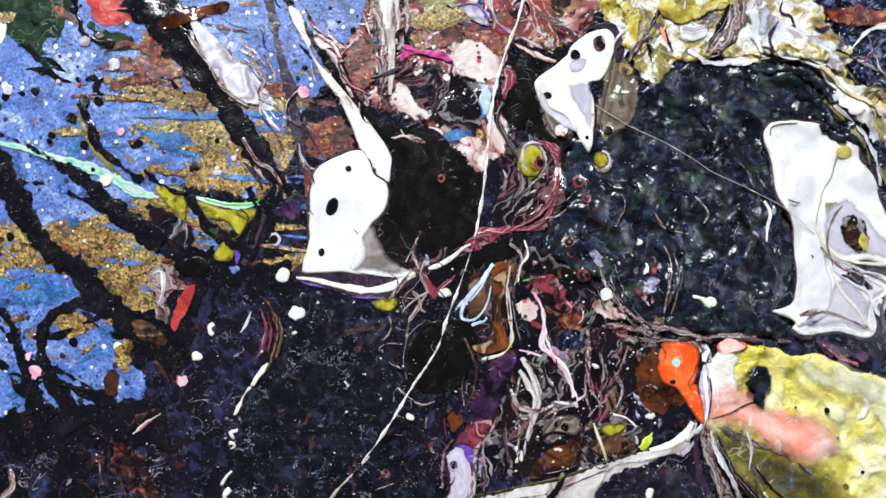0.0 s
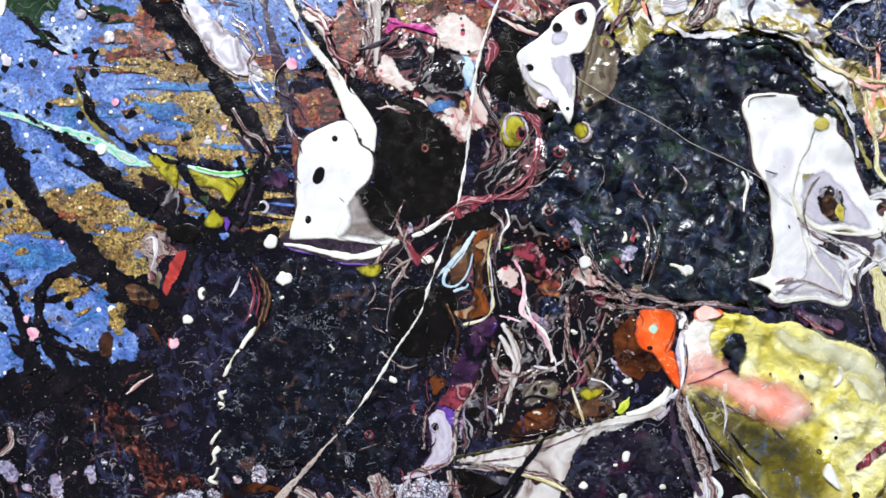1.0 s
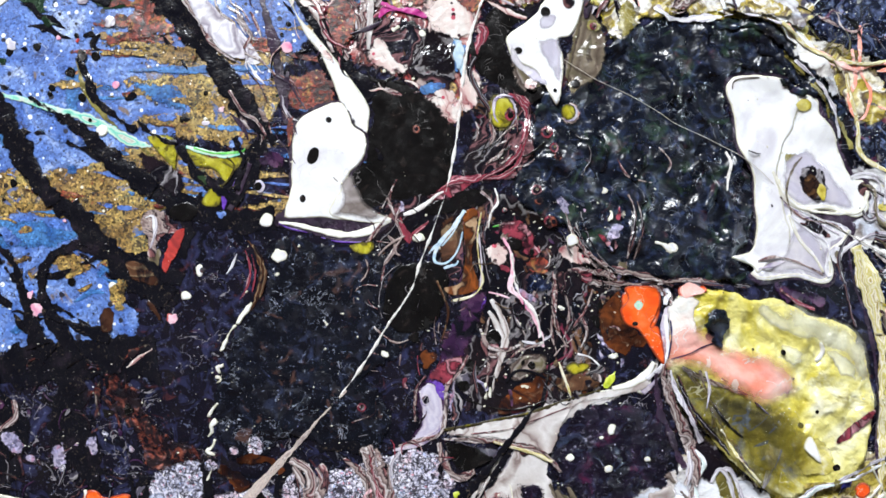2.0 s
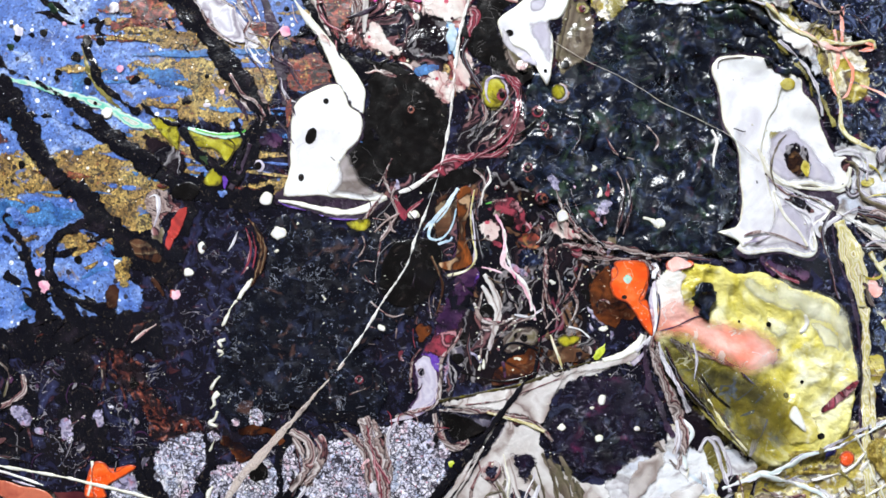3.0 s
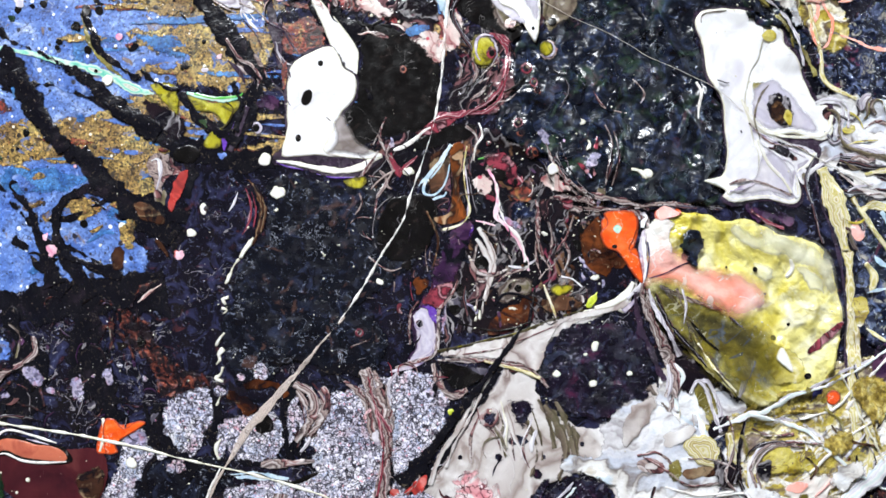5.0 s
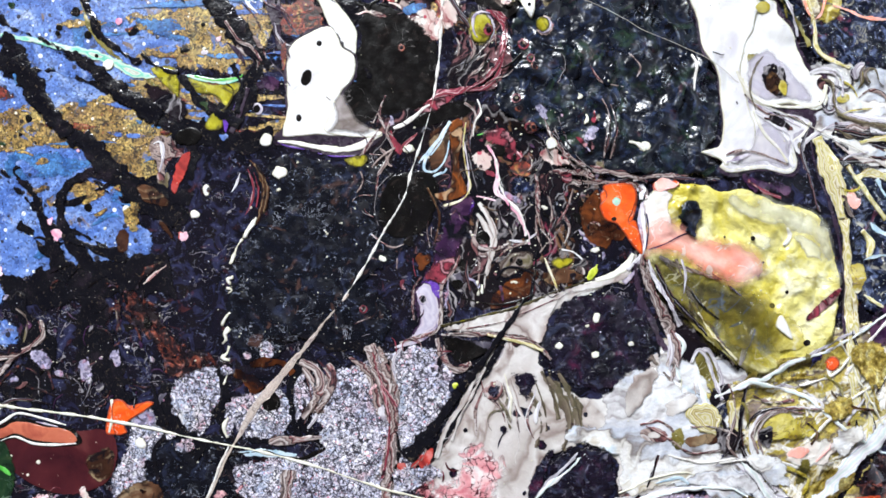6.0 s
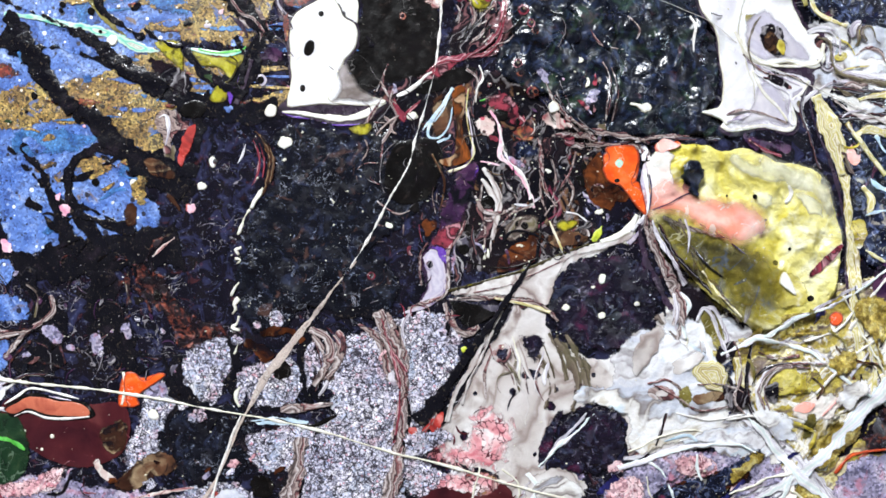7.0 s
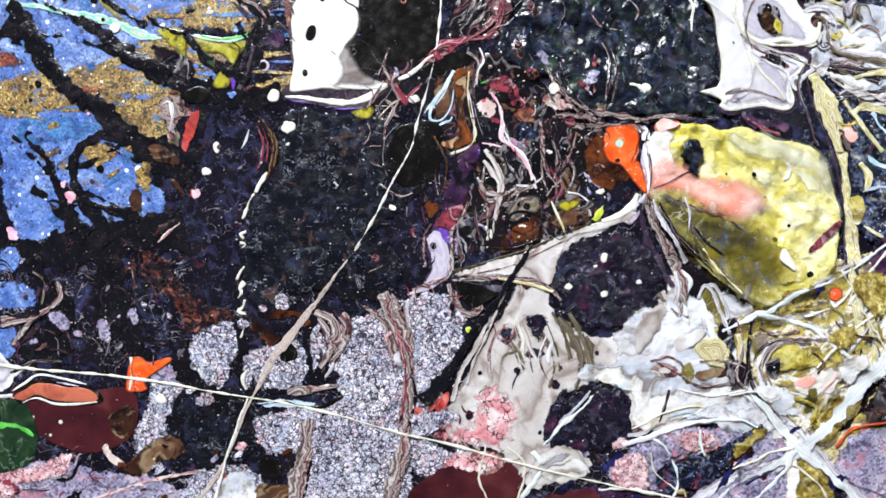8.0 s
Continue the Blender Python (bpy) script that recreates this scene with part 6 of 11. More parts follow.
for at in ([(-50.57, 20.91, 0.77, 0.62)], [(-47.42, 18.93, 0.62)], [(-56.21, 34.5, 0.47)], [(-48.55, 17.14, 0.62)], [(-53.19, 18.59, 0.46)], [(-33.62, 13.79, 0.38)], [(-49.51, -9.52, 0.61)], [(-53.49, 17.81, 0.39)], [(-47.27, 13.87, 0.39)], [(-46.76, 23.23, 0.7)], [(-58.5, 4.64, 0.69)], [(-30.21, 17.64, 0.46)]):
    spot("dark_drop", at, black_smooth, rag=0.1, thick=0.1)
patch("dark_olive_patch", [(-39.57, 9.04), (-36.61, 8.27), (-33.49, 6.5), (-32.68, 3.82), (-34.2, 3.06), (-37.32, 4.59), (-39.29, 6.51)], dark_marbled, 0.06, 0.5)
patch("dark_olive_patch", [(-34.89, 34.96), (-37.27, 35.79), (-40.37, 33.83), (-37.19, 33), (-33.33, 35.34), (-31.79, 36.52)], brown_gloss, 0.12, 0.2)
patch("blue_spot", [(-58.61, 15.48), (-54.84, 15.82), (-51.24, 13.82), (-47.75, 10.78), (-50.6, 9.71), (-54.17, 11.87)], blue_glitter, 0.06, 0.3)
patch("red_field", [(-68.39, 11.5), (-62.26, 10.42), (-60.07, 7.94), (-62.93, 7.59), (-68.64, 7.89)], red_glitter, 0.1, 0.25)
patch("grey_veil", [(-25.98, 18.39), (-22.87, 16.84), (-20.51, 12.21), (-21.27, 11.06), (-23.6, 13.75)], threads_marbled, 0.1, 0.2)
drift("marbled_thread", [(-26.83, 23.06), (-17.83, 11.44)], 14, (4, 8), (0.25, 0.6), [threads_marbled, white_marbled, purple_branch, dark_marbled], -55, 20, 4)
drift("marbled_thread", [(-31.73, 34.13), (-22.95, 22.26)], 12, (4, 9), (0.2, 0.5), [white_marbled, threads_marbled, purple_branch], -58, 16, 5)
patch("brown_run", [(-18.38, 12.97), (-17.33, 14.51), (-17.59, 10.67), (-18.2, 9.91)], red_glitter, 0.1, 0.1)

# ---- upper middle: pink, crimson and grey runs ----
for line in ([(-8.86, 40.36, 1.24), (-8.27, 33.98, 1.39), (-7.62, 29.24, 1.23), (-8.35, 22.22, 0.61)], [(-6.91, 40.36, 1.71), (-6.49, 33.98, 1.7), (-6.85, 29.24, 1.39), (-7.6, 25.33, 0.77)], [(-4.97, 38.75, 0.78), (-4.41, 33.97, 0.77), (-5.7, 30.03, 0.62)], [(-10.71, 30.04, 1.54), (-12.23, 27.69, 1.54), (-10.67, 24.56, 1.69), (-9.89, 22.22, 0.92)], [(-15.34, 30.05, 1.08), (-12.99, 26.9, 1.38), (-11.81, 23.39, 1.07)], [(-9.18, 30.82, 0.46), (-10.7, 28.47, 0.62), (-11.07, 26.12, 0.46)]):
    stroke("marbled_run", line, threads_marbled, 0.18, 0.06)
for line in ([(-13.79, 29.26, 1.39), (-11.83, 26.12, 1.84), (-10.66, 22.61, 1.07)], [(-9.19, 32.4, 0.93), (-9.54, 28.46, 1.39), (-9.13, 24.55, 1.07)], [(-3.79, 32.39, 0.77), (0.07, 34.77, 0.77)]):
    stroke("crimson_run", line, crimson_marbled, 0.14, 0.2)
stroke("magenta_run", [(-8.37, 25.33, 0.46), (-6.08, 28.61, 1.39), (-3.39, 29.87, 1.08), (0.84, 29.24, 0.77)], crimson_marbled, 0.14, 0.1)
stroke("black_run", [(-10.68, 25.34, 0.92), (-6.84, 26.11, 1.08), (-3, 26.89, 0.77), (0.84, 26.11, 1.08)], black_branch, 0.1, 0.15)
patch("pink_patch", [(-6.84, 25.95), (-4.53, 25.33), (-2.38, 23.92), (-2.07, 22.06), (-4.52, 21.44), (-6.05, 21.05), (-7.28, 22.84)], pink_pale, 0.16, 0.36, label="pale pink speckled paint")
patch("pink_patch", [(0.45, 29.63), (3.92, 31.45), (6.39, 31.22), (8.15, 29.26), (7.6, 26.51), (5.44, 25.33), (3.14, 26.11), (1.61, 27.52)], pink_pale, 0.16, 0.45)
patch("pink_patch", [(-2.63, 32.23), (0.84, 33.58), (2.54, 32.4), (0.84, 30.42), (-1.47, 30.18)], pink_pale, 0.12, 0.45)
patch("pink_patch", [(1.22, 16.95), (3.89, 17.57), (6.18, 16.65), (6.78, 13.73), (4.64, 13.11), (3.73, 14.88)], pink_pale, 0.15, 0.36)
patch("pink_patch", [(6.34, 19.89), (7.73, 21.45), (8.48, 19.51), (7.71, 16.81), (6.78, 14.5), (6.33, 17.19)], pink_pale, 0.12, 0.27)
patch("gold_lumpy_patch", [(-4.59, 40.35), (1.62, 40.36), (2.54, 35.57), (0.07, 33.58), (-2.63, 34.77)], olive_pearl, 0.1, 0.25)
patch("olive_patch", [(-2.63, 33.97), (0.84, 34.77), (2.39, 33.58), (0.84, 32.79), (-1.47, 32.79)], gold_glitter, 0.06, 0.25)
patch("black_smooth_patch", [(-1.85, 28.06), (1.61, 27.28), (2.52, 24.55), (5.44, 24.55), (5.43, 21.44), (1.6, 19.5), (-1.46, 20.66), (-2.61, 22.6)], dark_marbled, 0.12, 0.3)
patch("blue_patch", [(0.99, 18.96), (2.75, 19.73), (4.66, 19.27), (4.04, 17.88), (1.98, 17.42)], blue_streak, 0.12, 0.15)
stroke("blue_run", [(5.6, 25.72, 0.92), (6.05, 23.39, 1.38), (6.65, 21.06, 1.07), (6.8, 19.51, 0.61)], ice_blue, 0.12, 0.08)
stroke("blue_run", [(5.29, 25.33, 0.61), (5.58, 22.22, 0.69), (5.81, 20.67, 0.38)], blue_streak, 0.1, 0.08)
patch("grey_shard", [(1.23, 35.96), (3.94, 36.76), (6.87, 35.18), (7.94, 33.04), (5.47, 33.59), (2.77, 34.14)], white_marbled, 0.15, 0.1)
stroke("black_seam", [(0.84, 36.36, 0.39), (3.16, 34.77, 0.39), (5.47, 33.59, 0.46), (8.56, 32.81, 0.46)], black_smooth, 0.08, 0.03)
for at in ([(-3.46, 27.05, 0.85, 0.69)], [(-2.77, 26.26, 0.46)], [(-0.24, 20.04, 0.38)], [(1.83, 24.94, 0.31)], [(-2.99, 21.05, 0.61, 0.46)], [(-4.52, 20.66, 0.46)], [(-0.85, 30.42, 0.46)], [(-5.62, 27.52, 0.31)]):
    spot("white_drop", [(at[0][0], at[0][1], *[r * 0.8 for r in at[0][2:]])], white_gloss, rag=0.3)
patch("pink_patch", [(-16.91, 32.43), (-13.81, 31.62), (-10.73, 32.8), (-10.72, 30.83), (-13.79, 29.65), (-16.12, 30.45)], pink_pale, 0.12, 0.45)
drift("marbled_thread", [(-6.06, 22.21), (6.18, 16.8)], 16, (2, 5), (0.15, 0.45), [dark_marbled, threads_marbled, pink_pale, black_smooth], 150, 60, 6)
drift("marbled_thread", [(-20.11, 38.81), (-4.53, 22.99)], 26, (3, 7), (0.2, 0.6), [threads_marbled, crimson_marbled, pink_pale, purple_branch, black_branch], -70, 40, 7)
drift("marbled_thread", [(7.04, 37.17), (16.29, 32.45)], 12, (3, 6), (0.2, 0.6), [threads_marbled, olive_pearl, brown_haze, crimson_marbled, dark_marbled], -40, 60, 8)
stroke("pink_seam", [(9.71, 31.23, 0.46), (11.63, 30.22, 0.77), (14.32, 28.89, 1.08), (15.86, 28.51, 0.62)], pink_pale, 0.12, 0.06)
stroke("crimson_run", [(8.53, 27.69, 1.08), (9.68, 26.52, 1.54), (8.51, 24.17, 1.69), (7.73, 21.84, 0.92)], crimson_marbled, 0.14, 0.12)
# rings and bubbles
patch("olive_bubble", [(9.61, 14.89), (10.15, 16.81), (12.3, 17.59), (14.21, 16.67), (14.95, 13.74), (13.41, 12.2), (11.12, 12.35)], olive_pearl, 0.14, 0.2)
spot("lilac_ring", [(12.59, 15.05, 2.14, 2.44)], lilac_gloss, thick=0.15)
spot("olive_bubble", [(12.74, 14.81, 1.68, 1.99)], yellow_flat, thick=0.1)
spot("brown_bubble", [(13.65, 14.66, 0.69, 0.92)], rust_dry, thick=0.12)
stroke("crimson_run", [(13.06, 17.59, 0.61), (14.98, 16.98, 1.07), (15.95, 14.9, 1.22), (15.46, 11.44, 1.22), (14.67, 8, 1.07), (12.6, 5.94, 0.91), (9.56, 5.48, 0.76)], crimson_marbled, 0.2, 0.06, label="dark pink curved run")
stroke("crimson_run", [(10.32, 5.94, 0.76), (8.04, 5.48, 1.52), (5.76, 4.94, 1.97), (3.86, 3.65, 1.67), (1.59, 1.83, 1.06), (-0.69, 0.62, 0.61)], crimson_marbled, 0.18, 0.1)
spot("tan_ring", [(21.86, 14.69, 1.61, 1.68)], pink_pale, thick=0.18)
spot("lilac_ring", [(21.78, 14.77, 1.3, 1.38)], lilac_gloss, thick=0.1)
spot("yellow_bubble", [(21.55, 14.92, 1.15, 1.22)], yellow_flat, thick=0.1)
for at in ([(19.58, 9.84, 0.84)], [(17.08, 3.81, 0.91)], [(18.53, 12.06, 1.07)], [(19.03, -0.59, 0.99)], [(12.73, 1, 0.46)], [(22.21, -3.17, 0.46)], [(25.22, 27.39, 0.62)], [(-7.21, -26.86, 0.75)], [(1.8, -25.96, 0.6)]):
    spot("bubble_ring", at, crimson_marbled, thick=0.12)
    spot("bubble_ring", [(at[0][0], at[0][1], at[0][2] * 0.62)], dark_marbled, thick=0.1)
    spot("bubble_ring", [(at[0][0] + 0.1, at[0][1] + 0.1, at[0][2] * 0.28)], brown_haze, thick=0.1)
drift("marbled_thread", [(8.45, 12.2), (16.03, 6.09)], 14, (3, 6), (0.15, 0.4), [threads_marbled, dark_marbled, black_smooth], 50, 30, 9)

# ---- centre: tangled thin runs below the white patch ----
drift("marbled_thread", [(-6.83, 1.23), (9.02, -9)], 8, (3, 7), (0.08, 0.2), [dark_marbled, black_smooth], 70, 40, 10)
blots("paint_blot", [(-2.62, 2.01), (29.66, -25.81)], 70, (0.35, 1.2), [tangle_dark, crimson_marbled, black_smooth, black_smooth, purple_dull, dark_marbled, brown_haze, mauve_grit, black_dry, mahogany], 83, 2.0, 115)
patch("black_smooth_patch", [(1.16, 1.13), (5.78, 3.6), (10.8, 3.96), (9.95, 1.87), (6.6, 1.23), (3.25, 0.26)], black_smooth, 0.16, 0.15, 0.6)
patch("crimson_patch", [(1.92, 2.8), (4.11, 4.29), (6.63, 5.1), (8.13, 4.75), (6.62, 3.59), (3.68, 2.28)], crimson_marbled, 0.12, 0.12)
patch("crimson_patch", [(-2.46, -0.68), (-1.79, 0.32), (-1.12, -1.36), (0.04, -2.64), (-0.64, -4.05), (-1.64, -3.04)], crimson_marbled, 0.14, 0.1)
stroke("crimson_run", [(-0.8, -2.88, 0.5), (0.89, -1.55, 0.59), (2.07, -0.56, 0.34)], crimson_marbled, 0.1, 0.05)
stroke("white_run", [(-1.53, 0.32, 0.42), (0.06, 0.89, 0.75), (1.75, 1.96, 0.75), (3.1, 3.12, 0.5), (4.11, 3.62, 0.25)], white_thread, 0.15, 0.03)
for line in ([(-2.6, 5.38, 0.34), (-3.62, 2.7, 0.59), (-2.96, 0.67, 0.5), (-1.63, -1.02, 0.34)], [(-3.82, -2.59, 0.42), (-2.65, -4.28, 0.75), (-4.18, -6.78, 0.5), (-4.54, -9.71, 0.34)], [(9.3, 3.72, 0.42), (10.79, 2.36, 0.67), (10.77, 0.52, 0.67), (10.09, -1.48, 0.42), (9.32, -2.82, 0.33)], [(-6.86, -3.82, 0.5), (-5.16, -1.74, 0.67), (-3.8, 0.35, 0.34)], [(-1.81, -3.04, 0.34), (-2.66, -4.87, 0.42), (-1.82, -5.55, 0.25)]):
    stroke("grey_run", line, threads_marbled, 0.12, 0.04)
patch("brown_patch", [(4.08, -0.58), (6.59, 0.23), (7.07, -2.29), (6.13, -5.63), (3.62, -6.27), (3.39, -3.51)], brown_gloss, 0.08, 0.15)
for line in ([(7.1, 1.06, 0.59), (5.58, -1.27, 0.84), (3.72, -3.26, 0.67), (1.95, -5.25, 0.42)], [(4.48, -2.68, 0.42), (3.04, -4.76, 0.59), (2.95, -6.27, 0.5), (4.53, -6.45, 0.42), (6.05, -4.79, 0.42), (6.91, -1.87, 0.33)], [(3.52, -7.61, 0.33), (4.87, -6.95, 0.5), (5.95, -6.63, 0.42), (6.29, -5.96, 0.25)], [(6.59, 0.06, 0.25), (5.4, -2.27, 0.33), (3.88, -4.1, 0.25)]):
    stroke("ice_blue_run", line, ice_blue, 0.12, 0.03)
for line in ([(7.26, 0.22, 0.25), (6.9, -3.13, 0.25), (7.04, -6.89, 0.25), (5.68, -9.8, 0.25)], [(8.1, 0.38, 0.17), (7.74, -3.13, 0.25), (7.87, -7.32, 0.25)]):
    stroke("dark_seam", line, black_smooth, 0.05, 0.02)
patch("black_bubble", [(-2.67, -7.22), (1.53, -6), (4.44, -7.28), (4.84, -10.63), (3.13, -14.79), (-0.23, -16.43), (-3.57, -15.57), (-4.38, -11.39)], black_smooth, 0.12, 0.25, 0.9)
patch("purple_patch", [(2.42, -20.62), (4.11, -18.13), (5.8, -15.23), (9.01, -10.67), (10.5, -11.93), (9.13, -15.67), (7.43, -19.4), (5.59, -20.64)], purple_dull, 0.14, 0.2, label="dull dark purple paint")
patch("violet_patch", [(7.74, -12.74), (9.84, -10.67), (10.25, -11.93), (8.98, -13.58)], violet_gloss, 0.05, 0.15)
patch("olive_yellow_patch", [(-9.3, -3.91), (-5.97, -3.38), (-5.52, -4.51), (-6.72, -5.42), (-8.39, -5.12)], yellow_flat, 0.12, 0.12)
# pink splash
spot("pit", [(14.32, -3.7, 1.09, 1)], black_smooth, rag=0.15)
stroke("green_run", [(11.01, -1.33, 0.33), (12.26, -1.09, 0.59), (14.26, -1.36, 0.33)], bright_green, 0.1, 0.04)
stroke("pink_run", [(10.51, -10.51, 0.25), (12.01, -10.86, 0.33), (13.5, -11.37, 0.33)], pink_gloss, 0.08, 0.03)
for line in ([(22.6, -0.6, 0.33), (23.57, -3.12, 0.42), (25.37, -5.8, 0.5), (27.85, -7.66, 0.42)], [(23.08, -2.86, 0.5), (24.05, -5.12, 0.67), (25.69, -7.06, 0.42)], [(24.69, -7.46, 0.67), (26.85, -7.65, 0.83), (28.34, -8.5, 0.42)], [(29.99, 3.36, 0.33), (30.96, 0.84, 0.42), (30.32, -3.34, 0.5), (29.69, -6.67, 0.33)], [(31.23, 2.51, 0.33), (31.94, -0.84, 0.33), (30.87, -5.85, 0.33)], [(19.45, -7.42, 0.42), (20, -10.76, 0.5), (19.36, -15.75, 0.5), (20.25, -19.08, 0.33)], [(21.08, -9.93, 0.33), (21.88, -13.27, 0.42), (21.01, -17.42, 0.33)]):
    stroke("grey_run", line, threads_marbled, 0.1, 0.06)
stroke("pink_run", [(22.43, -1.18, 0.5), (23.24, -3.28, 0.83), (24.22, -4.79, 0.5)], pink_pale, 0.08, 0.1)
shard = stroke("grey_shard", [(10.49, -13.18, 0.42), (11.64, -14.85, 1.17), (12.78, -16.94, 1.25), (12.43, -19.44, 0.83), (11.41, -22.35, 0.5), (11.21, -25.26, 0.33)], cream_marbled, 0.16, 0.15)
spot("pit", [(11.12, -16.85, 1.08, 1)], black_smooth, rag=0.12)
for line in ([(9.45, -16.92, 0.33), (10.27, -19.01, 0.58), (11.6, -19.43, 0.67), (12.11, -18.19, 0.42)], [(13.08, -20.69, 0.33), (14.35, -19.04, 0.42), (16.02, -18.22, 0.5), (18.1, -17.82, 0.25)]):
    stroke("grey_run", line, threads_marbled, 0.1, 0.05)
stone = patch("brown_veil", [(13.56, -22.78), (13.58, -20.86), (15.09, -19.21), (17.26, -18.56), (18.75, -19.49), (17.4, -21.56), (15.39, -23.04)], brown_haze, 0.18, 0.12, label="brown-grey veined patch with a dark pit")
spot("pit", [(15.75, -20.46, 0.67)], black_smooth, thick=0.06, parent=stone)
spot("white_drop", [(17.83, -20.15, 0.25)], white_gloss, parent=stone)
patch("dark_red_patch", [(12.88, -25.02), (15.13, -23.87), (18.88, -23.73), (18.36, -26.14), (14.69, -27.78), (13.03, -27.02)], maroon_gloss, 0.14, 0.15)
patch("brown_veil", [(21.56, -20.76), (23.38, -21.27), (24.87, -22.45), (24.27, -23.94), (22.36, -24.09), (21.38, -22.83)], brown_haze, 0.12, 0.2)
patch("white_drop", [(26.35, -24.45), (27.6, -24.21), (28.18, -24.63), (27.17, -24.96)], white_gloss, 0.14, 0.12)
stroke("cream_sliver", [(20.56, -20.75, 0.25), (21.37, -23.08, 0.42), (22.35, -25.75, 0.25)], white_thread, 0.12, 0.02)
for at in ([(10.8, -24.51, 0.5, 1)], [(15.55, -23.79, 0.5, 0.25)], [(13.37, -26.27, 0.42, 0.25)], [(0.21, -2.97, 0.42)], [(1.57, 0.28, 0.34)], [(21.99, -3.27, 0.42, 0.67)], [(20.64, -12.76, 0.5)], [(-4.02, -19.33, 0.84, 0.75)]):
    spot("white_drop", at, white_gloss, rag=0.2)
patch("brown_patch", [(2.4, -22.96), (3.58, -20.8), (6.1, -19.65), (7.59, -20.32), (6.91, -21.98), (4.9, -23.31)], rust_dry, 0.14, 0.15)
patch("blue_grey_patch", [(4.89, -24.81), (6.41, -21.98), (7.9, -23.16), (7.71, -25.82), (6.36, -28.48), (5.03, -27.81)], mauve_grit, 0.1, 0.2)
spot("pit", [(6.82, -23.32, 0.75, 0.83)], black_smooth)
patch("purple_hem", [(-0.13, -25.2), (0.98, -23.12), (4.07, -22.47), (5.13, -24.97), (5.02, -28.98), (4.25, -31.31), (0.89, -32.3), (-2.04, -32.96), (-0.18, -30.63), (0.51, -28.12)], purple_dull, 0.08, 0.1)
worm = patch("lilac_tongue", [(0.71, -24.95), (1.56, -23.45), (3.23, -23.46), (4.21, -25.47), (4.27, -28.56), (3.67, -30.31), (0.9, -31.47), (-1.7, -32.46), (0.66, -30.3), (1.18, -28.13)], lilac_gloss, 0.2, 0.06, label="lilac paint tongue with violet cap")
patch("violet_cap", [(1.73, -23.12), (3.24, -22.63), (4.56, -23.97), (4.38, -25.8), (3.38, -24.97), (2.73, -23.63)], violet_gloss, 0.1, 0.08, parent=worm)
spot("lilac_ring", [(1.71, -25.71, 0.84, 0.92)], lilac_gloss, thick=0.1, parent=worm)
spot("pit", [(1.79, -25.71, 0.58, 0.67)], dark_marbled, thick=0.08, parent=worm)
stroke("crimson_seam", [(4.72, -24.47, 0.33), (4.7, -27.31, 0.42), (4.34, -29.81, 0.42), (3.16, -30.97, 0.33)], crimson_marbled, 0.08, 0.03, parent=worm)
for at in ([(27.44, 0.4, 0.84, 1.37)], [(26.64, 3.97, 0.46, 0.84)], [(35.85, -4.17, 0.76, 0.38)], [(0.9, -3.01, 0.53)], [(20.77, -12.82, 0.6)], [(12.58, 1.08, 0.3)], [(22.21, -3.24, 0.38, 0.61)], [(-19.21, -5.5, 0.83, 0.61)], [(-19.72, -8.29, 0.68, 0.38)], [(-4.21, -19.38, 0.83, 0.68)]):
    spot("white_drop", [(at[0][0], at[0][1], *[r * 0.8 for r in at[0][2:]])], white_gloss, rag=0.45, thick=0.25)
stroke("white_run", [(33.7, -3.33, 0.3), (35.08, -3.79, 0.76), (35.99, -4.93, 0.53)], white_gloss, 0.15, 0.05)
# purple discs and the cream swoosh
patch("cream_wedge", [(4.32, -30.32), (9.64, -29.34), (15.89, -27.64), (23.02, -25.85), (27.48, -24.8), (31.98, -23.23), (28.75, -25.42), (23.37, -27.1), (20.8, -29.78), (18.88, -31.99), (12.96, -31.7), (8.61, -31.36)], cream_marbled, 0.14, 0.1)
swoosh = stroke("cream_swoosh", [(3.87, -30.46, 0.7), (8.71, -30.14, 1.92), (13.13, -29.44, 2.97), (18.49, -28.02, 3.84), (23, -26.19, 2.96), (27.48, -24.8, 1.74), (31.97, -23.4, 1.4), (33.91, -20.93, 1.05), (35.01, -18.05, 1.22)], cream_marbled, 0.2, 0.1, 0.6, label="cream marbled sweep of paint")
stroke("olive_seam", [(4.35, -29.97, 0.44), (9.67, -28.99, 0.44), (15.89, -27.64, 0.44), (21.27, -25.88, 0.35)], yellow_flat, 0.06, 0.04)
stroke("cream_band", [(4.25, -31.19, 0.52), (8.61, -31.36, 0.87), (12.99, -31.35, 1.05), (17.32, -31.87, 1.4)], threads_marbled, 0.12, 0.08)
stroke("white_run", [(27.48, -24.8, 0.87), (31.07, -23.6, 1.4), (32.71, -22.85, 1.57), (31.88, -24.53, 0.87)], white_gloss, 0.15, 0.15)
patch("black_smooth_patch", [(5.28, -31.45), (9.44, -31.95), (12.45, -32.62), (10.07, -35.07), (6.63, -34.36)], dark_marbled, 0.12, 0.2)
disc_one = patch("aubergine_disc", [(20.51, -30.19), (22.94, -26.89), (27.43, -25.49), (32.62, -26.34), (35.96, -28.79), (36.69, -33.23), (35.32, -37.51), (31.6, -40.29), (27.16, -40.81), (22.9, -39.15), (20.01, -36.73), (18.5, -33.54)], aubergine, 0.3, 0.4, 0.8, (0.35, 2.0), 0.4, label="dark purple-black crusted disc of paint", size=1.0)
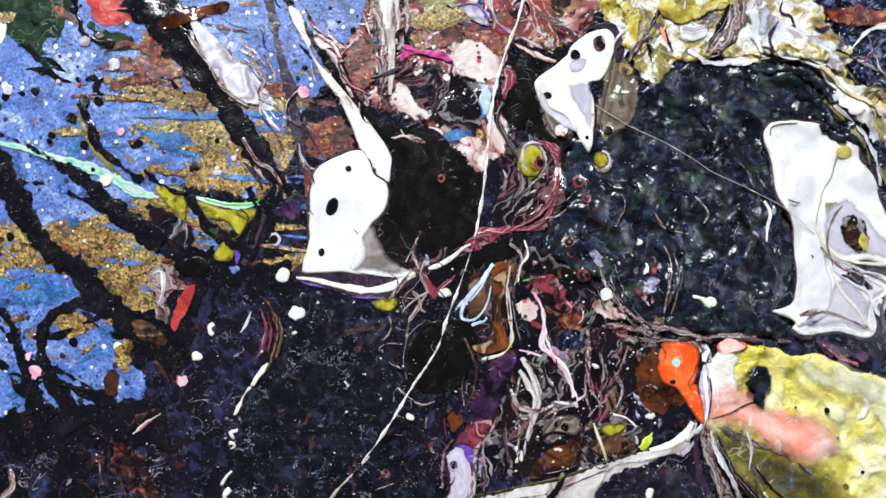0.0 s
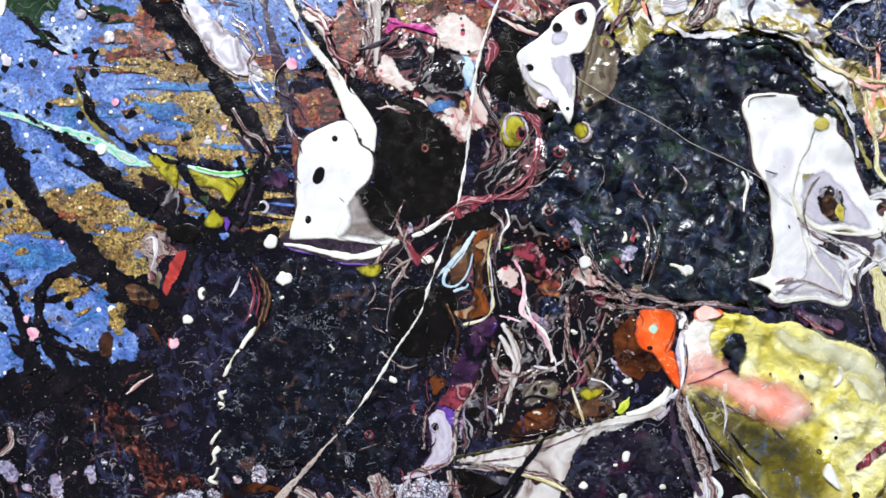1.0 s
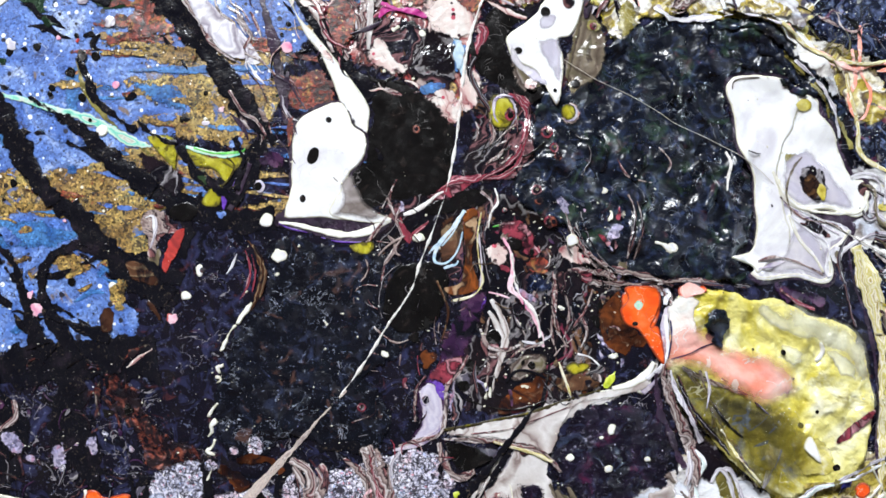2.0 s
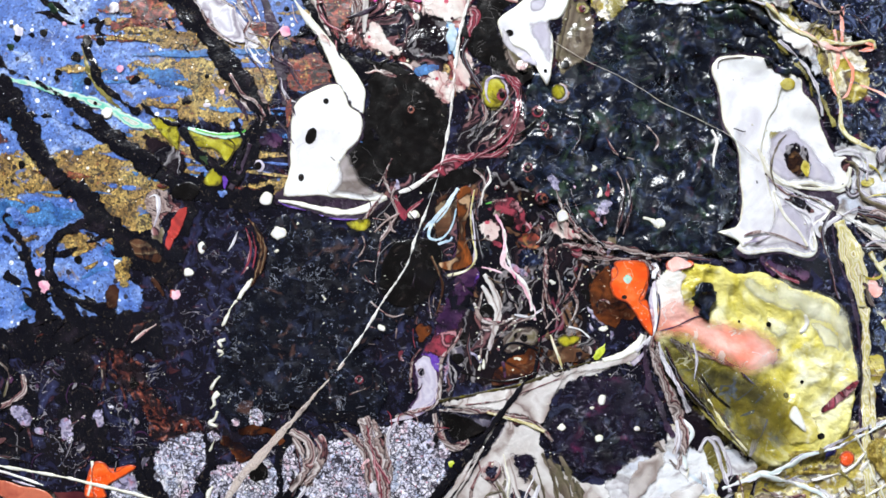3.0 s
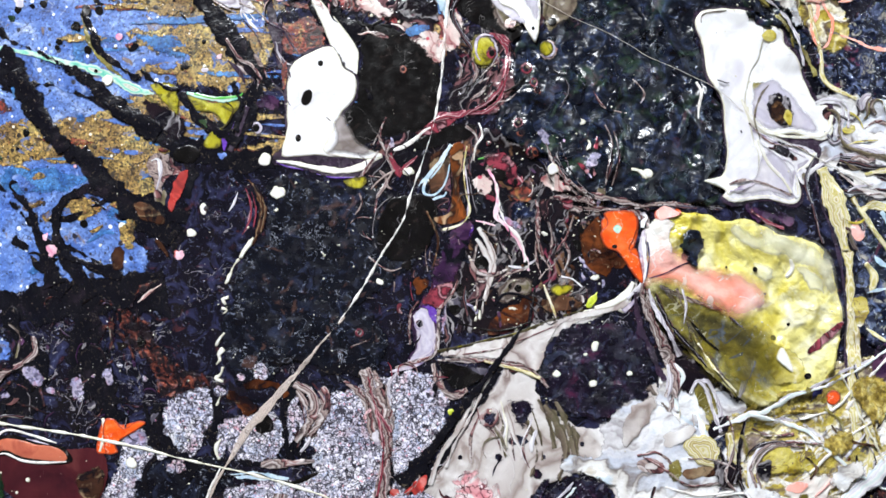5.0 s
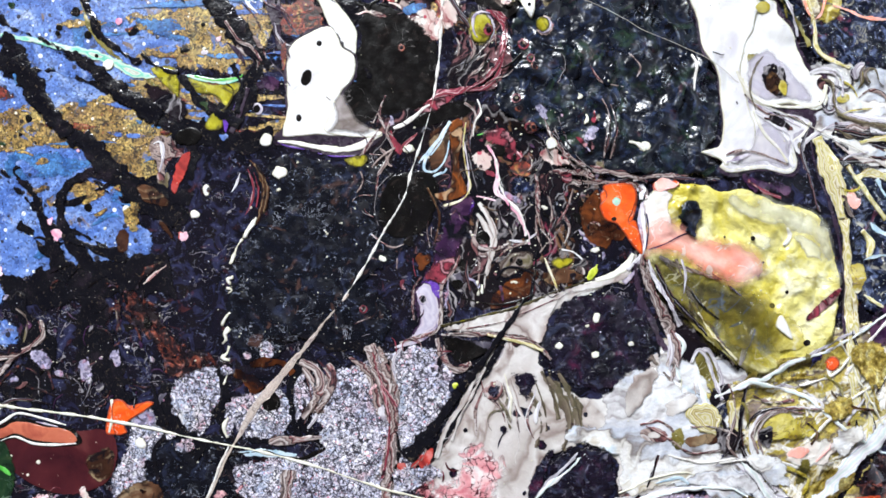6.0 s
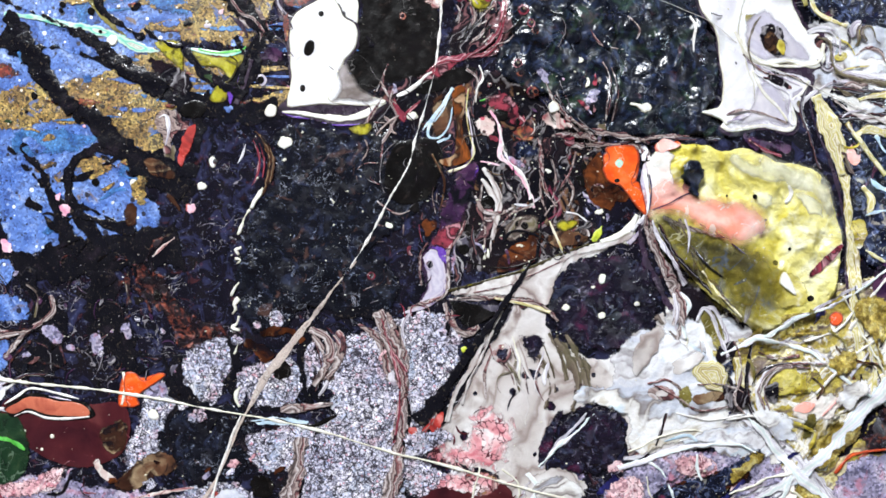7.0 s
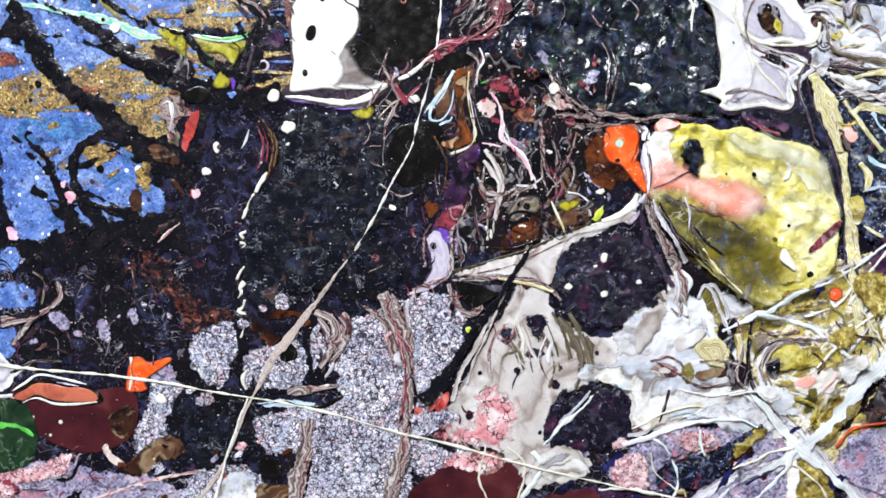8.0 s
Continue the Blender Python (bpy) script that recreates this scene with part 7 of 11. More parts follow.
for at in ([(27.99, -29.65, 0.7, 0.87)], [(27.41, -35.12, 0.52)], [(21.91, -33.63, 0.7)], [(32.95, -33.81, 0.35)], [(26.34, -30.66, 0.35)]):
    spot("white_drop", at, white_gloss, rag=0.2, parent=disc_one)
patch("aubergine_disc", [(19.31, -52.12), (21.22, -50.05), (25.67, -49.35), (29.13, -50.25), (30.2, -53.89), (29.05, -57.81), (25.82, -59.78), (21.44, -59.24), (19.17, -56.56)], aubergine, 0.28, 0.35, 0.8, (0.35, 2.0), 0.4, label="dark purple-black crusted disc of paint", size=1.0)
patch("aubergine_disc", [(15.36, -40.31), (14.69, -37.62), (16.9, -37.36), (18.58, -38.37), (18.24, -40.54), (16.55, -41.99)], aubergine, 0.15, 0.3, size=0.8)
spot("dark_red_drop", [(12.05, -40.05, 1.57, 1.49)], aubergine, rag=0.3)
spot("pink_ring", [(12.07, -39.88, 0.7)], crimson_marbled)
for at in ([(16.08, -43.54, 1.58, 0.88)], [(13.18, -45.96, 0.7)], [(18.87, -48.53, 0.7, 0.79)], [(7.48, -45.87, 0.35)], [(25.69, -44.22, 0.44)], [(29.7, -44.72, 0.35)], [(19.94, -45.97, 0.44)], [(5.22, -52.35, 0.79, 0.97)]):
    spot("dark_drop", at, aubergine, rag=0.15)
spot("rust_spot", [(15.68, -32.7, 0.87, 0.96)], rust_dry)
for line in ([(19.91, -38.04, 1.75), (21.9, -40.83, 2.27), (23.32, -45.35, 2.28), (22.13, -49.68, 1.23)], [(35.45, -35.77, 1.22), (38.71, -39.55, 1.05), (39.34, -43.13, 0.88), (37.28, -47.38, 0.88)], [(17.54, -40.49, 0.7), (18.96, -45.01, 0.88), (17.76, -49.33, 0.53)], [(24.51, -41.04, 1.22), (24.63, -45.46, 1.4), (23.5, -48.91, 0.7)]):
    stroke("brown_band", line, brown_haze, 0.06, 0.2)
for line, m in (([(15.29, -29.78, 0.44), (13.22, -34, 0.79), (9.98, -38.57, 0.87), (6.99, -43.18, 0.88), (4.03, -47.37, 0.88)], white_marbled), ([(12.99, -31.35, 0.35), (10.21, -35.52, 0.61), (6.59, -40.51, 0.7), (3.63, -44.69, 0.7)], mauve_grit), ([(8.83, -39.8, 0.44), (6.57, -44.03, 0.53), (3.96, -48.25, 0.53)], threads_marbled)):
    stroke("marbled_run", line, m, 0.08, 0.1)
stroke("dark_stem", [(16.09, -27.4, 0.7), (14.58, -31.04, 1.05), (11.78, -35.64, 1.57), (8.33, -40.64, 1.4), (5.37, -44.82, 1.75), (1.93, -49.43, 2.63), (0, -51.51, 2.64)], black_branch, 0.2, 0.15, 0.5, label="dark brown ragged stem of paint")
stroke("marbled_run", [(-5.5, -32.54, 1.22), (-3.86, -36.18, 2.63), (-3.45, -39.74, 2.8), (-3.44, -45.04, 2.46), (-3.87, -50.33, 2.29), (-5.25, -56.47, 2.64), (-7.02, -61.73, 2.65), (-8.43, -67.97, 2.66)], threads_marbled, 0.18, 0.12, 0.5, label="brown and pink marbled run")
for line, m in (([(-4.7, -33.48, 0.53), (-3.27, -39.75, 0.61), (-3.4, -46.81, 0.61), (-4.74, -55.61, 0.62), (-6.92, -62.64, 0.62)], crimson_marbled), ([(-3.72, -34.43, 0.53), (-3.94, -41.46, 0.53), (-2.85, -48.63, 0.53), (-5.59, -57.34, 0.71), (-8.13, -64.36, 0.71)], black_branch), ([(-5.57, -33.41, 0.44), (-4.35, -37.9, 0.53), (-4.15, -44.1, 0.44), (-5.01, -50.24, 0.35)], white_marbled), ([(-1.57, -32.84, 0.52), (-3.06, -34.92, 0.7), (-2.78, -38.02, 0.44)], white_marbled), ([(-6.41, -32.91, 0.7), (-4.91, -36.1, 0.53), (-4.22, -40.56, 0.35)], amber_flow)):
    stroke("marbled_run", line, m, 0.08, 0.08)
for line in ([(-17.19, -35.17, 1.41), (-14.84, -38.88, 1.58), (-16.02, -42.33, 1.23)], [(-13.67, -35.43, 0.88), (-12.57, -38.16, 1.23), (-14.26, -42.46, 0.88)], [(-20.32, -50.92, 0.88), (-20.27, -55.4, 1.24), (-22.98, -60.63, 2.66), (-24.91, -66.87, 2.67)], [(-10.02, -33.95, 1.05), (-6.73, -36.84, 1.4), (-5.48, -43.11, 1.23)]):
    stroke("marbled_run", line, threads_marbled, 0.14, 0.12)
stroke("marbled_run", [(4.64, -26.32, 0.52), (3.84, -29.76, 0.87), (1.14, -31.74, 0.87), (-2.9, -32.92, 0.44)], lilac_gloss, 0.14, 0.08)
for line in ([(-17.94, -43.96, 1.41), (-14.63, -46.87, 1.23), (-11.11, -47.13, 0.88)], [(-17.04, -33.42, 2.63), (-18.81, -38.58, 1.76), (-18.82, -43.9, 1.59), (-17.28, -46.68, 1.23)], [(-26.15, -46.05, 1.24), (-19.93, -46.49, 1.41), (-14.56, -45.98, 0.88)], [(3.38, -36.74, 1.22), (4.96, -33.35, 0.87), (6.83, -31.74, 1.05)], [(-6.45, -33.35, 1.75), (-9, -32.27, 2.1), (-13.45, -32.81, 1.75)]):
    stroke("black_branch", line, black_branch, 0.14, 0.2)
patch("teal_patch", [(-28.11, -47.88), (-23.61, -47.65), (-18.36, -48.83), (-21.95, -49.2), (-26.4, -48.89)], ice_blue, 0.08, 0.15)
stroke("dark_seam", [(-29.06, -48.53, 0.71), (-23.65, -48.19, 0.53), (-18.41, -49.45, 0.71), (-13.83, -47.82, 0.7)], black_smooth, 0.08, 0.1)
for at in ([(-22.3, -32.58, 1.32, 1.58)], [(-25.47, -33.22, 0.7)], [(-28.81, -35.63, 1.06)], [(-10.83, -43.78, 0.53)]):
    spot("grey_bubble", at, granite, rag=0.15)
# lower left: maroon pool, red, green
pool = patch("maroon_pool", [(-67.97, -44.21), (-65.41, -42.55), (-55.19, -44.1), (-48.22, -44.1), (-46.42, -47.37), (-48.06, -51.79), (-51.52, -53.86), (-55.31, -54.37), (-59.88, -53.1), (-64.33, -50.37), (-66.83, -47.02)], maroon_gloss, 0.3, 0.08, 0.8, label="glossy maroon pool with banded top")
patch("brown_veil", [(-51.43, -48.41), (-48.49, -46.79), (-46.74, -47.8), (-47.51, -50.92), (-49.99, -52.58), (-51.66, -50.67)], brown_gloss, 0.06, 0.25, parent=pool)
for at in ([(-59.63, -49, 0.36)], [(-61.54, -50.99, 0.27)], [(-64.07, -47.92, 0.27)]):
    spot("white_drop", at, white_gloss, parent=pool)
patch("dark_green_patch", [(-73.29, -44.35), (-66.62, -45.03), (-63.99, -47.19), (-63.34, -51.8), (-65.88, -55.8), (-74.63, -56.28)], dark_green, 0.18, 0.15)
stroke("green_run", [(-71.86, -49.03, 1.09), (-68, -48.97, 1.09), (-65.7, -49.84, 1), (-64.21, -51.02, 0.54)], bright_green, 0.14, 0.06)
patch("red_patch", [(-48.27, -44.55), (-47.19, -40.12), (-45.94, -39.49), (-44.46, -40.31), (-41.42, -40.07), (-43.9, -42.14), (-45.37, -43.12), (-45.79, -44.71)], orange_gloss, 0.2, 0.12, label="bright red-orange glossy paint")
stroke("white_run", [(-47.13, -39.41, 0.45), (-46.96, -41.49, 0.53), (-47.81, -44.58, 0.45)], white_gloss, 0.12, 0.04)
patch("mauve_patch", [(-44.63, -42.09), (-41.91, -40.49), (-39.77, -41.97), (-40.39, -43.72), (-43.16, -43.99)], mauve_grit, 0.1, 0.15)
for line, m in (([(-14.95, -34.9, 0.53), (-13.89, -38.06, 0.7), (-14.96, -42.41, 0.53), (-16.69, -44.94, 0.44)], white_marbled), ([(-12.79, -35.5, 0.44), (-12.38, -39.06, 0.61), (-13.82, -42.49, 0.44)], lilac_gloss), ([(-18.81, -38.58, 0.7), (-18.14, -42.17, 0.79), (-17.99, -46.63, 0.62)], black_branch), ([(-16.45, -36.99, 0.44), (-15.87, -40.57, 0.53), (-17.05, -44.03, 0.44)], dark_marbled)):
    stroke("marbled_run", line, m, 0.08, 0.1)
spot("white_drop", [(-42.75, -46.44, 0.98)], white_gloss, rag=0.15)
patch("cream_patch", [(-53.32, -53.3), (-52.16, -52.91), (-51.56, -54.31), (-49.46, -56.44), (-51.34, -56.61), (-52.77, -55.15)], pink_pale, 0.15, 0.08)
patch("brown_patch", [(-50.46, -57.11), (-46.86, -53.68), (-41.2, -52.22), (-39.65, -55.03), (-45.4, -57.41), (-48.29, -58.61)], brown_gloss, 0.1, 0.25)
spot("pit", [(-26.57, -58.58, 2.13, 1.95)], black_smooth, rag=0.25)
patch("brown_patch", [(-30.32, -61.97), (-26.56, -60.4), (-22.25, -62.49), (-21.86, -67.97), (-30.84, -67.41)], brown_gloss, 0.1, 0.25)
stroke("pink_run", [(-57.1, -62.26, 0.45), (-51.29, -60.55, 0.72), (-45.58, -59.22, 0.72), (-39.99, -58.46, 0.54), (-37.21, -58.09, 0.36)], pink_pale, 0.12, 0.05)
for at in ([(-2.61, -51.13, 0.79)], [(-11.5, -51.73, 0.53)], [(-11.01, -51.14, 0.44)], [(-12.49, -58.19, 0.8)], [(-34.16, -59.46, 0.53)], [(-18.65, -62.28, 0.71)]):
    spot("red_drop", at, red_gloss, rag=0.2)
patch("crimson_patch", [(-1.24, -50.52), (2.04, -48.11), (2.84, -49.06), (1.76, -51.64), (-0.5, -52.36)], red_gloss, 0.1, 0.2)
stroke("grey_wisp", [(-59.4, -39.31, 0.36), (-63.15, -39.06, 0.54), (-64.66, -39.87, 0.54), (-66.69, -41.1, 0.54)], white_thread, 0.1, 0.05)
patch("pale_blue_patch", [(-71.42, -35.79), (-66.93, -38.81), (-66.12, -40.23), (-67.88, -43.31), (-72.28, -43.96)], white_marbled, 0.1, 0.2)

# ---- right: orange, salmon and the gold stem ----
patch("dark_red_patch", [(26.71, -12.09), (29.02, -9.98), (29.75, -13.98), (31.72, -15.88), (33.25, -17.02), (32.24, -18.29), (29.19, -17.52), (27.14, -16.01)], mahogany, 0.2, 0.15, 0.5)
patch("orange_patch", [(29.32, -10.74), (31.93, -9.54), (34.39, -10.15), (34.66, -13.48), (33.41, -15.74), (31.27, -15.12), (29.75, -13.91)], orange_gloss, 0.3, 0.1, 0.6, label="bright orange glossy paint")
patch("orange_patch", [(32.26, -16.03), (34.34, -15.14), (34.93, -18.01), (34.6, -19.97), (33.09, -17.7)], orange_gloss, 0.25, 0.06)
patch("orange_patch", [(37.48, -9.56), (39.65, -8.96), (41.03, -10.03), (39.24, -10.93), (37.91, -11.68), (37.15, -10.77)], orange_gloss, 0.2, 0.06)
patch("salmon_patch", [(35.73, -13.64), (37.68, -12.14), (38.43, -13.65), (36.64, -15.53)], salmon_gloss, 0.1, 0.08)
patch("green_spot", [(30.99, -12.1), (31.92, -11.35), (32.52, -12.26), (31.59, -13.01)], mint, 0.08, 0.1)
spot("pit", [(31.12, -14.82, 0.38)], black_smooth, thick=0.06)
splat = patch("black_splat", [(40.36, -14.04), (41.31, -12.76), (43.09, -12.92), (44.08, -14.29), (43.6, -15.96), (42.8, -17.85), (41.49, -17.31), (40.73, -15.94)], black_lumpy, 0.3, 0.35, 0.5, (0.3, 1.2), 0.3, label="small black lumpy splat", size=0.7)
for line in ([(34.91, -20.05, 0.76), (35.16, -17.41, 0.91), (35.19, -14.39, 1.06), (35.75, -12.13, 0.76)], [(35.29, -20.43, 0.61), (34.13, -22.68, 0.76), (32.2, -24.54, 0.91)], [(36.06, -19.83, 0.23), (38.77, -18.95, 0.3), (41.1, -17.83, 0.38)]):
    stroke("lilac_seam", line, lilac_gloss, 0.14, 0.05)
stroke("marbled_run", [(21.25, -8.3, 1.21), (25.82, -9.07, 1.06), (30.4, -9.23, 0.76), (35, -10, 1.06), (36.14, -12.13, 0.91)], threads_marbled, 0.14, 0.1)
stroke("dark_run", [(31.94, -9.24, 0.76), (36.56, -8.8, 0.91), (41.97, -9.12, 0.91), (47.43, -9.53, 0.76)], dark_marbled, 0.12, 0.2)
# highlights of the yellow lumps, painted as patches of paler and golder colour
for pts in ([(48.68, -12.44), (53.93, -13.53), (59.99, -16.17), (61.61, -18.49), (56.32, -17.22), (51.1, -15.51)], [(58.04, -18.22), (61.51, -19.8), (62.21, -22.5), (59.59, -21.42)], [(51.82, -17.76), (54.45, -18.39), (53.57, -20.52), (51.83, -19.95)], [(52.69, -30.12), (57.07, -31.34), (58.62, -35), (54.1, -35.51)], [(48.51, -26.27), (51.99, -27.42), (50.85, -30.85), (48.26, -29.76)]):
    patch("yellow_highlight_patch", pts, yellow_sheen if pts[0][1] > -20 else gold_lumpy, 0.06, 0.45)
for at in ([(52.24, -23.93, 0.44)], [(51.75, -18.63, 0.44)], [(47.51, -18.31, 0.26)], [(59.09, -34.59, 0.62)], [(62.63, -16.98, 0.79, 1.06)], [(53.08, -22.24, 0.26)], [(56.49, -26.9, 0.35)]):
    spot("pit", at, black_smooth, thick=0.05, rag=0.08)
patch("magenta_patch", [(59.37, -30.65), (61.76, -28.63), (64.81, -26.49), (63.74, -28.78), (61.16, -30.79), (59.75, -31.56)], crimson_marbled, 0.12, 0.12)
for line in ([(48.77, -35.08, 0.44), (50.66, -33.47, 1.23), (51.2, -32.2, 1.4), (50.38, -31.25, 0.88)], [(56.57, -19.87, 0.26), (57.56, -18.63, 0.44), (57.21, -17.28, 0.18)], [(51.04, -28.23, 0.26), (51.83, -29.61, 0.35)]):
    stroke("cream_run", line, white_thread, 0.12, 0.1)
for line in ([(38.29, -21.1, 0.7), (41.47, -25.72, 1.22), (44.6, -31.23, 1.05), (48.59, -37.71, 1.05)], [(35.67, -20.89, 0.87), (36.52, -27.08, 1.4), (39.27, -31.68, 1.75), (40.27, -36.15, 1.4)], [(37.45, -20.6, 0.7), (39.98, -22.1, 0.87), (44.27, -23.75, 0.87), (47.73, -24.9, 0.53)], [(40.04, -21.23, 0.52), (41.1, -24.82, 0.52), (42.09, -29.28, 0.52)]):
    stroke("marbled_run", line, threads_marbled, 0.14, 0.15)
patch("black_smooth_patch", [(39.71, -31.72), (42.88, -30.65), (46.24, -33.12), (44.23, -36.47), (40.77, -35.32)], dark_marbled, 0.12, 0.25)
patch("purple_patch", [(50.74, -8.9), (54.24, -9.6), (58.62, -10.79), (57.59, -12.48), (54.1, -11.34), (52.23, -12.52)], purple_dull, 0.12, 0.2)
stroke("magenta_run", [(51.55, -9.84, 0.53), (54.08, -11.61, 0.88), (56.68, -12.67, 0.7)], crimson_marbled, 0.12, 0.08)
patch("lilac_film_shade", [(52.33, 7.85), (54.67, 9.95), (57.02, 9.1), (60.34, 5.29), (62.39, 1.91), (58.56, 2.01), (54.75, 2.19), (52.24, 3.89)], lilac_wash_shade, 0.04, 0.3)
patch("lilac_film_shade", [(48.25, -7.23), (52.06, -5.59), (52.71, -2.66), (54.26, -0.99), (57.62, -2.69), (58.82, -6.47), (57.52, -8.05), (53.3, -7.52)], lilac_wash_shade, 0.04, 0.3)
for line in ([(51.52, 5.74, 0.42), (52.23, 3.38, 0.59), (54.74, 1.69, 0.67), (58.56, 1.84, 0.67), (62.28, 0.82, 0.76), (64.01, 1.65, 0.67), (63.74, 4.86, 0.5)], [(47.4, -7.48, 0.5), (49.07, -8.33, 0.58), (54.14, -7.86, 0.67), (57.68, -8.72, 0.75), (59.05, -7.56, 0.67), (58.77, -4.54, 0.59), (60.67, -3.04, 0.59), (61.55, -1.37, 0.42)], [(53.02, 0.69, 0.42), (54.4, -2.67, 0.5), (56.72, -5.37, 0.5), (57.87, -7.39, 0.33)]):
    stroke("white_rim", line, white_gloss, 0.14, 0.05)
for line in ([(48.25, -6.98, 0.42), (50.79, -6.33, 0.67), (52.48, -5.84, 0.42)], [(52.21, 2.21, 0.25), (56.81, -0.34, 0.34), (60.18, -2.03, 0.34)]):
    stroke("grey_seam", line, lilac_gloss, 0.08, 0.05)
spot("pit", [(56.51, 5.3, 1.68, 2.69)], dark_marbled, turn=25, thick=0.1, rag=0.25)
spot("brown_bubble", [(55.9, 4.71, 1.09, 1.51)], brown_haze, turn=25, thick=0.08, rag=0.2)
spot("gold_bubble", [(57.75, 3.87, 0.76, 1.18)], tangle_gold, thick=0.1, rag=0.15)
# stem and the loops beside the tall white patch
stem = stroke("gold_stem", [(62.63, -3.58, 1.58), (63.81, -6.75, 2.99), (64.92, -10.8, 2.99), (66.12, -16.18, 1.41), (66.44, -21.49, 1.23), (66.54, -27.68, 1.41), (66.47, -33.86, 1.59), (66.66, -39.2, 1.77), (67, -45.46, 1.95)], cream_gold, 0.25, 0.1, 0.5, lump=(0.15, 2.0), label="yellow and cream stem of paint")
stroke("dark_seam", [(61.66, -4.4, 0.35), (62.37, -8.86, 0.53), (63.99, -13.38, 0.7), (65.2, -18.76, 0.53), (65.53, -24.07, 0.44), (65.45, -30.24, 0.44), (65.39, -36.43, 0.53)], purple_branch, 0.12, 0.05)
stroke("lime_run", [(63.18, -4.5, 0.7), (64.42, -8.12, 1.41), (65.5, -12.61, 1.41), (65.76, -16.15, 0.7)], cream_gold, 0.1, 0.08)
patch("salmon_patch", [(66.62, -12.24), (68.04, -11.46), (68.77, -13.72), (67.76, -14.97), (66.66, -14.01)], salmon_gloss, 0.14, 0.1)
for line in ([(61.63, 5.71, 0.84), (63.35, 6.38, 1.01), (65.49, 6.04, 1.18), (66.12, 4.01, 1.18), (65.2, 1.48, 1.51), (66.62, -0.21, 1.85), (71.32, -1.92, 2.86), (77.35, -3.21, 2.87)], [(65.79, 0.63, 0.84), (68.75, -1.06, 1.01), (73.9, -2.35, 1.18)], [(67.87, -1.9, 0.5), (65.3, -1.89, 0.67), (61.85, -3.55, 0.84), (60.12, -4.8, 0.67)], [(58.86, -4.38, 0.5), (58.22, -6.89, 0.67), (58.79, -8.15, 0.5)]):
    stroke("cream_loop", line, white_marbled, 0.18, 0.1)
patch("dark_stain", [(62.9, 5.28), (63.94, 5.87), (64.42, 4.43), (63.71, 3.34), (62.86, 3.85)], dark_marbled, 0.08, 0.1)
spot("cream_ring", [(59.78, -4.89, 1.01, 1.34)], white_marbled)
spot("brown_bubble", [(59.78, -4.89, 0.5, 0.75)], brown_haze)
for line in ([(64.86, -2.31, 2.52), (68.7, -3.59, 2.86), (73.83, -5.3, 3.37)], [(65.19, -7.35, 1.68), (69.47, -7.8, 2.52), (73.78, -7.83, 3.37)]):
    stroke("dark_loop", line, dark_marbled, 0.14, 0.2)
stroke("cream_loop", [(64.42, -3.15, 0.67), (66.09, -5.26, 0.67), (69.05, -7.38, 1.34), (73.77, -8.25, 1.52)], cream_marbled, 0.14, 0.08)
for line in ([(62.17, 24.46, 0.85), (62.89, 20.16, 1.52), (61.7, 17.59, 1.18), (62.15, 15.46, 1.35), (63.14, 14.19, 0.84)], [(63.59, 27.92, 1.7), (63.26, 23.6, 1.36), (63.78, 21.02, 1.02), (64.99, 18.46, 1.35), (64.02, 15.04, 1.18), (62.8, 14.19, 0.67)], [(65.78, 16.32, 0.85), (68.34, 15.47, 1.01), (70.9, 14.2, 1.18), (76.1, 13.79, 1.36)], [(54.86, 23.58, 0.68), (58.26, 22.73, 1.18), (60.8, 21.87, 1.01), (63.37, 21.71, 1.02), (66.85, 22.58, 1.02), (68.13, 21.9, 1.19), (65.95, 21.46, 0.68)]):
    stroke("salmon_run", [(x, y, w * 0.55) for x, y, w in line], salmon_gloss, 0.14, 0.1)
for line in ([(55.73, 24.01, 0.68), (59.12, 23.07, 0.85), (64.25, 22.31, 0.85), (67.73, 22.93, 0.68), (68.38, 21.73, 0.51)], [(61.63, 21.02, 0.68), (62.04, 17.6, 0.76), (62.94, 13.33, 0.84), (63.02, 9.94, 1.18), (64.69, 8.24, 1.18), (68.08, 6.54, 0.84)]):
    stroke("yellow_run", [(x, y, w * 0.7) for x, y, w in line], cream_gold, 0.14, 0.08)
# grey-green sheen along the edge of the black lumps, painted as runs
for line in ([(55.64, 21.01, 1.69), (58.08, 16.74, 2.02), (60.55, 13.33, 2.19), (62.16, 9.94, 2.02)], [(52.33, 24.44, 1.69), (54.79, 21.01, 1.86), (57.25, 17.59, 1.69)]):
    stroke("painted_sheen_run", [(x, y, w * 0.6) for x, y, w in line], olive_pearl, 0.14, 0.25)
drift("marbled_thread", [(51.69, 31.29), (62.01, 25.88)], 12, (4, 9), (0.15, 0.45), [dark_marbled, threads_marbled, olive_pearl, black_smooth, white_marbled], -42, 25, 15)
drift("marbled_thread", [(22.62, 38.88), (56.44, 28.97)], 16, (3, 7), (0.15, 0.6), [threads_marbled, white_marbled, gold_lumpy, olive_pearl, purple_branch], 60, 50, 16)
patch("orange_sliver", [(29.94, 33.36), (30.94, 32.58), (32.2, 29.42), (31.82, 29.82), (30.45, 31.62)], salmon_gloss, 0.14, 0.06)
stroke("dark_run", [(39.86, 35.9, 1.87), (38.18, 32.67, 1.71), (36.13, 29.87, 1.4)], threads_marbled, 0.14, 0.15)
for at in ([(38.95, 31.73, 0.62)], [(31.05, 30.36, 0.62)], [(55.02, 27.67, 0.47)]):
    spot("white_drop", at, white_gloss)
